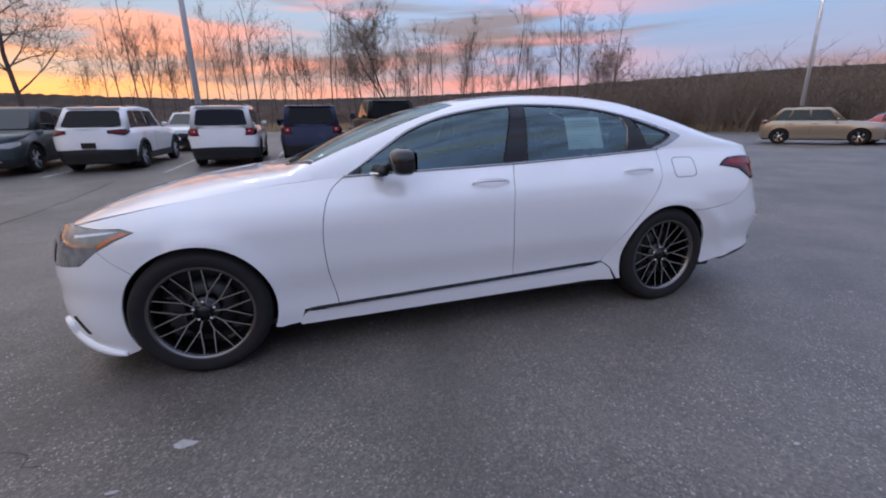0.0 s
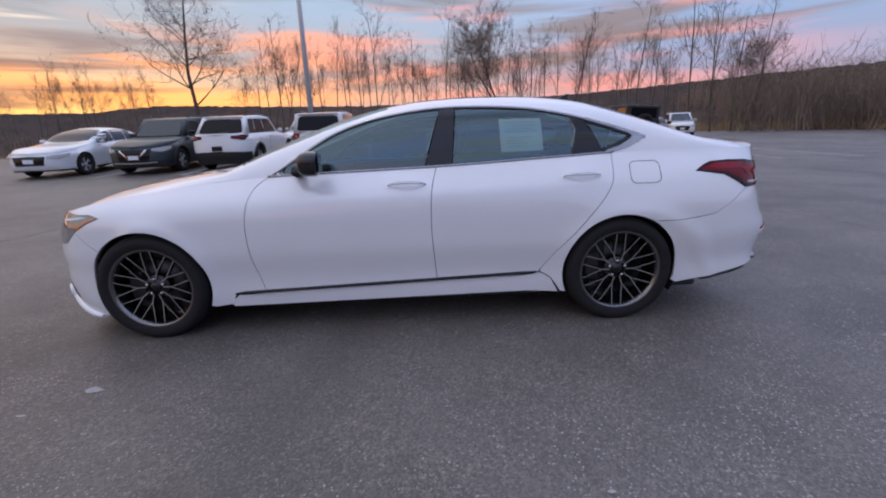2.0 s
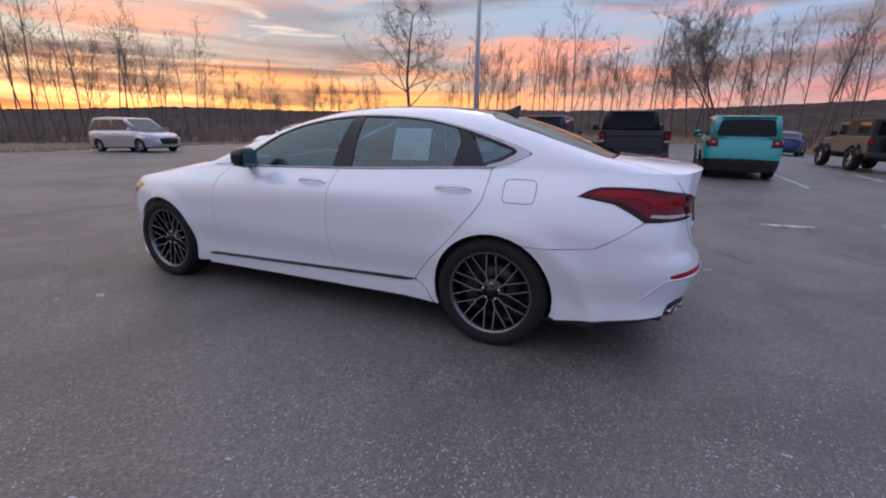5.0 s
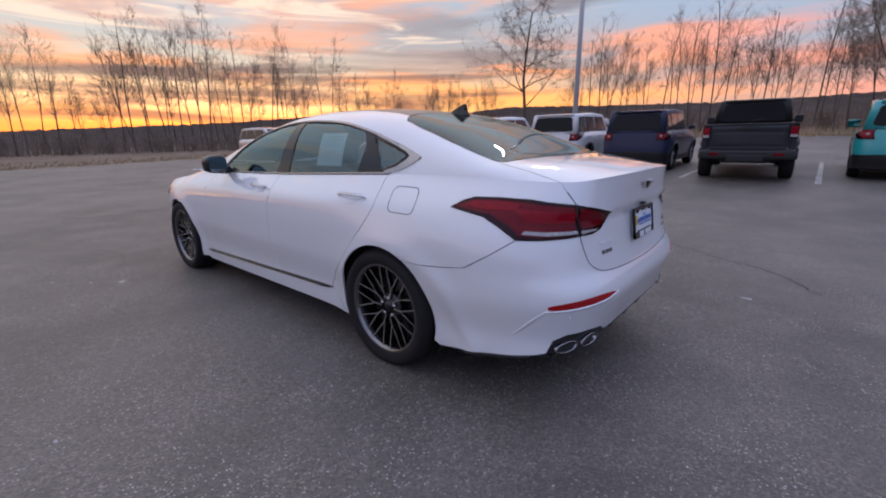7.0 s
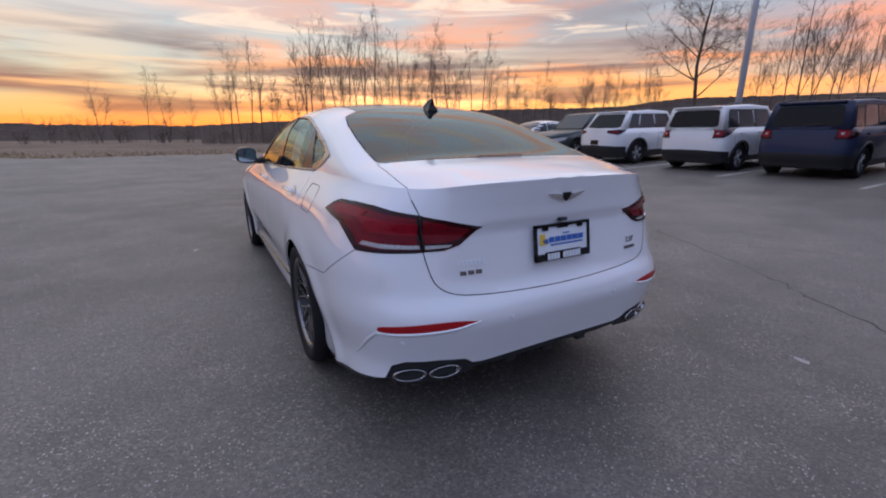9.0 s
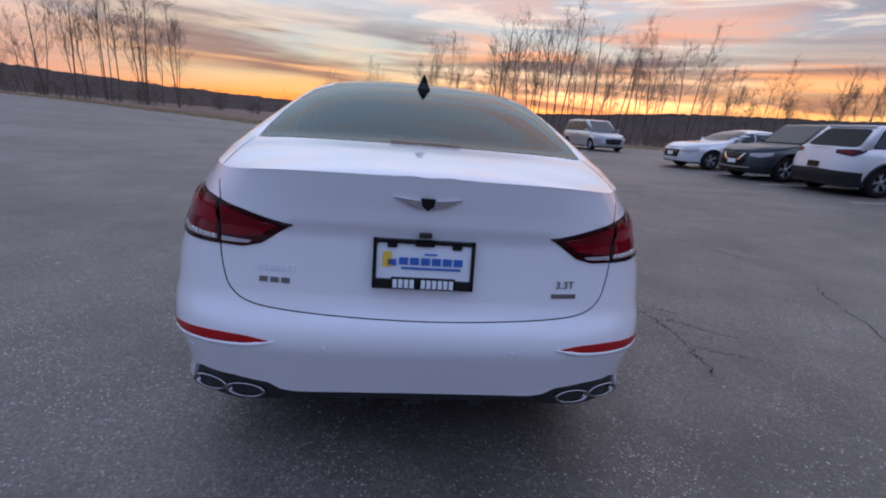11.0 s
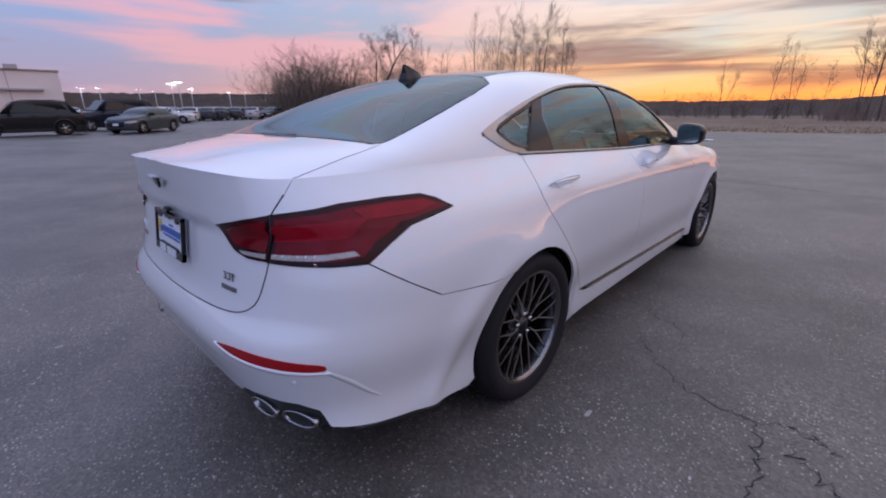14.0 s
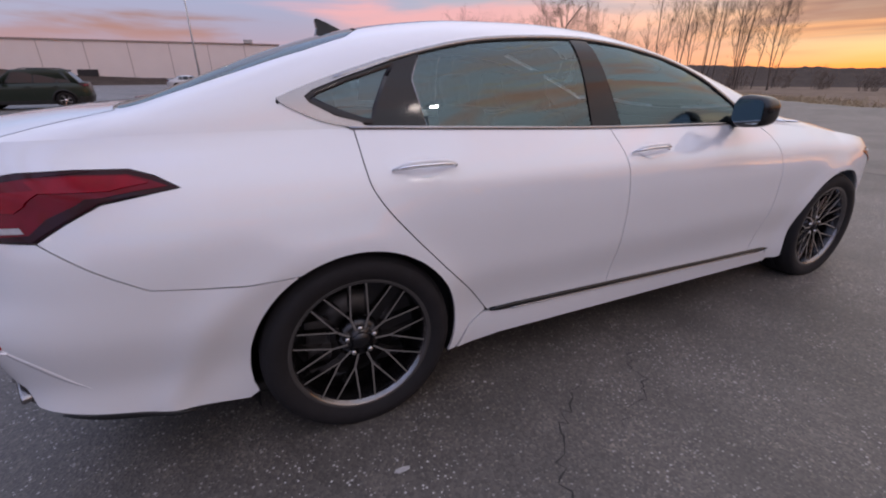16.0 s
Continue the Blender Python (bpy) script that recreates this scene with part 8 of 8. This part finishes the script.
def jeep_like():
    """Upright four-door off-roader: slab sides, round flares, spare wheel on the tailgate."""
    car = thing("off_roader", "boxy off-road vehicle with black hard top and spare wheel", "car", "parked vehicles")
    tan = paint("paint_off_roader", (0.16, 0.13, 0.10), 0.4)

    def piece(name, mat, *boxes, bevel=0.03, parent=None):
        bm = bmesh.new()
        for b in boxes:
            box(bm, *b[:6], b[6] if len(b) > 6 else bevel)
        return part(name, bm, mat, parent or car)

    piece("body", tan, (-0.75, 1.95, -0.79, 0.79, 0.62, 1.22), (-0.55, 0.25, -0.76, 0.76, 1.2, 1.74, 0.06))
    piece("hood", tan, (-2.0, -0.72, -0.64, 0.64, 0.70, 1.14, 0.06))
    piece("hard_top", BLACK, (0.2, 1.93, -0.765, 0.765, 1.20, 1.82, 0.05), (-0.5, 0.25, -0.74, 0.74, 1.72, 1.82, 0.04))
    piece("tailgate", BLACK, (1.94, 1.98, -0.74, 0.74, 0.68, 1.24))
    piece("rear_window", BLACKGLASS, (1.925, 1.945, -0.60, 0.60, 1.28, 1.72, 0.03))
    piece("rear_bumper", BLACK, (1.98, 2.16, -0.82, 0.82, 0.52, 0.70, 0.04))
    piece("front_bumper", BLACK, (-2.22, -2.03, -0.82, 0.82, 0.52, 0.70, 0.04))
    piece("chassis", BLACK, (-1.9, 1.9, -0.42, 0.42, 0.40, 0.62, 0.03))
    for s in (-1, 1):
        for xx in (-1.28, 1.24):
            pts = [(xx + 0.50 * math.cos(radians(a)), s * 0.84, 0.42 + 0.48 * math.sin(radians(a))) for a in range(10, 171, 16)]
            v, f = tube(pts, [0.07] * len(pts), 8)
            part("wing_flare", mesh_from("wing_flare", v, f, BLACK), None, car)
            simple_wheel(car, xx, s * 0.91, 0.405, 0.23, 0.26, s, rim=GUNMETAL)
        y0, y1 = sorted((s * 0.74, s * 0.775))
        piece("side_window", DARKGLASS, (-0.40, 0.20, y0, y1, 1.25, 1.66, 0.015))
        piece("side_window", DARKGLASS, (0.95, 1.75, y0, y1, 1.30, 1.70, 0.015))
        lamp = piece("tail_lamp", REDDARK, (1.95, 2.02, *sorted((s * 0.68, s * 0.80)), 0.92, 1.14), bevel=0.01)
        piece("lens", REFLECTOR, (2.015, 2.026, *sorted((s * 0.70, s * 0.785)), 0.95, 1.11), bevel=0.003, parent=lamp)
        piece("door_mirror", BLACK, (-0.62, -0.52, *sorted((s * 0.80, s * 1.0)), 1.22, 1.40), bevel=0.03)
    wh = new("spare_wheel")
    wh.parent = car
    wh.matrix_basis = pose(2.10, 0.0, 1.06, 0, 0, -90)
    v, f = lathe([(0.22, 0.10), (0.25, 0.125), (0.36, 0.12), (0.395, 0.08), (0.395, -0.09), (0.36, -0.12), (0.22, -0.12)], 28)
    part("tyre", mesh_from("tyre", v, f, RUBBER), None, wh)
    v, f = lathe([(0.225, 0.10), (0.19, 0.04), (0.0, 0.03)], 28)
    part("rim", mesh_from("rim", v, f, BLACK), None, wh)
    return car


def build_parked():
    white, dark, silver = (0.74, 0.74, 0.75), (0.030, 0.032, 0.036), (0.48, 0.48, 0.50)
    # the row behind the sedan, noses away unless noted
    place(boxy_suv("teal compact boxy SUV with dark rear window", (0.010, 0.36, 0.37)), 4.75, 12.6, 88)
    place(pickup(), 1.78, 12.15, 95)
    place(boxy_suv("dark blue-grey compact boxy SUV with square lamps", (0.028, 0.036, 0.075)), -0.75, 12.5, 91)
    place(boxy_suv("white compact boxy SUV with square tail lamps", white), -3.15, 12.3, 91)
    place(vehicle("suv", "white midsize SUV with dark lower bumper", white, 4.62, 1.86, 1.67, 2.70, 0.95, 1.06, 1.05, -0.80, -0.22, 1.55, 2.02, nose=0.82, wheel=0.36, clad=0.44), -6.15, 12.4, 88)
    place(vehicle("crossover", "dark grey-green crossover with chrome-edged grille", (0.055, 0.068, 0.072), 4.9, 1.91, 1.69, 2.82, 1.0, 1.06, 1.06, -0.95, -0.25, 1.35, 2.05, nose=0.80, wheel=0.37, lamp="front", metal=0.4, vee=True), -8.7, 12.2, -88)
    place(vehicle("silver_sedan", "pearl silver-white four-door sedan with spindle-shaped grille", (0.70, 0.71, 0.72), 4.96, 1.865, 1.445, 2.87, 1.0, 0.95, 0.97, -0.95, -0.05, 0.95, 1.75, nose=0.70, deck=1.06, clad=False, wheel=0.34, style="sedan", square=3.6), -11.6, 12.1, -90)
    place(vehicle("hatchback", "pale car nose to nose with the row", (0.55, 0.56, 0.57), 4.5, 1.8, 1.55, 2.65, 0.9, 1.0, 1.0, -0.85, -0.1, 1.2, 1.85, nose=0.76, wheel=0.34, lamp="front"), -5.7, 18.8, -94)
    # opposite side of the lot
    place(jeep_like(), 9.9, 18.4, 93)
    place(vehicle("minivan", "white minivan with dark glass, facing the lot", white, 5.1, 1.96, 1.75, 3.03, 0.98, 1.06, 1.04, -1.38, -0.36, 1.85, 2.35, nose=0.76, clad=False, wheel=0.34, style="van", lamp="front"), 20.6, 32.0, -112)
    place(vehicle("minivan", "silver minivan alone at the lot's edge", silver, 5.05, 1.94, 1.77, 3.03, 0.95, 1.05, 1.02, -1.38, -0.34, 1.90, 2.40, nose=0.74, clad=False, wheel=0.335, style="van", metal=0.5), -22.5, 11.3, 5)
    place(vehicle("suv", "tan metallic SUV with bright alloy wheels", (0.36, 0.29, 0.22), 4.7, 1.85, 1.70, 2.86, 0.95, 1.05, 1.06, -0.95, -0.30, 1.45, 2.05, nose=0.86, wheel=0.36, clad=False, metal=0.6, rim=CHROME), 22.6, 11.6, -58)
    place(vehicle("red_sedan", "bright red car beyond the tan SUV", (0.45, 0.03, 0.025), 4.6, 1.8, 1.45, 2.7, 0.9, 0.95, 0.97, -0.9, -0.05, 0.9, 1.65, nose=0.70, deck=1.02, clad=False, wheel=0.33, style="sedan"), 25.6, 9.6, -60)
    place(vehicle("blue_sedan", "dark blue car behind the off-roader", (0.03, 0.06, 0.16), 4.6, 1.8, 1.45, 2.7, 0.9, 0.95, 0.97, -0.9, -0.05, 0.9, 1.65, nose=0.70, deck=1.02, clad=False, wheel=0.33, style="sedan"), 10.5, 31.0, 70)
    far = vehicle("far_sedan", "dark sedan in the far row", (0.05, 0.06, 0.065), 4.7, 1.82, 1.46, 2.75, 0.92, 0.95, 0.97, -0.92, -0.05, 0.92, 1.7, nose=0.70, deck=1.03, clad=False, wheel=0.34, style="sedan", group="far parked cars", lamp="front")
    place(far, 15.4, 26.0, -112)
    pale = vehicle("far_sedan", "pale silver sedan in the far row", (0.5, 0.5, 0.52), 4.7, 1.82, 1.46, 2.75, 0.92, 0.95, 0.97, -0.92, -0.05, 0.92, 1.7, nose=0.70, deck=1.03, clad=False, wheel=0.34, style="sedan", group="far parked cars", lamp="front")
    place(pale, *polar(-87.5, 58, 2.7, 1.9), 175)
    place(vehicle("suv", "black SUV parked before the warehouse", (0.012, 0.012, 0.014), 4.8, 1.9, 1.77, 2.8, 0.95, 1.12, 1.12, -0.98, -0.35, 1.75, 2.15, nose=0.90, wheel=0.37, clad=0.40, rim=CHROME), 1.0, -30.0, 2)
    place(vehicle("suv", "dark green SUV parked on the open lot", (0.020, 0.030, 0.022), 4.7, 1.86, 1.70, 2.75, 0.95, 1.06, 1.06, -0.95, -0.30, 1.60, 2.05, nose=0.84, wheel=0.36, clad=0.40, rim=CHROME), 10.0, -24.6, 5)
    big = vehicle("large_suv", "navy full-size SUV in the far row", (0.014, 0.017, 0.032), 5.3, 2.0, 1.9, 3.0, 1.0, 1.2, 1.18, -1.0, -0.4, 2.1, 2.5, nose=0.95, wheel=0.39, clad=False)
    place(big, *polar(-99.6, 36.5, 2.7, 1.9), 10)

    def again(src, az, d, heading):
        x, y = polar(az, d, 2.7, 1.9)
        copy_thing(src, on_ground(x, y, heading))

    again(far, -102.3, 32.0, 42)
    again(pale, -104.8, 48, 150)
    r = random.Random(12)
    for k, az in enumerate((-105.5, -107.2, -108.8, -110.4, -112.0, -113.6, -115.6)):
        again((far, pale, far, far, far, pale, far)[k], az, 54 + k * 1.2, -120 + r.uniform(-12, 12) if k < 6 else 35)
    for k in range(12):
        again(r.choice((far, pale)), -97 - 1.6 * k, 72 + r.uniform(0, 8), r.uniform(60, 110))
    copy_thing(far, on_ground(-28.8, -34.5, -25))


build_ground()
build_lot_marks()
build_sedan()
build_parked()
build_lot_furniture()
build_woods()
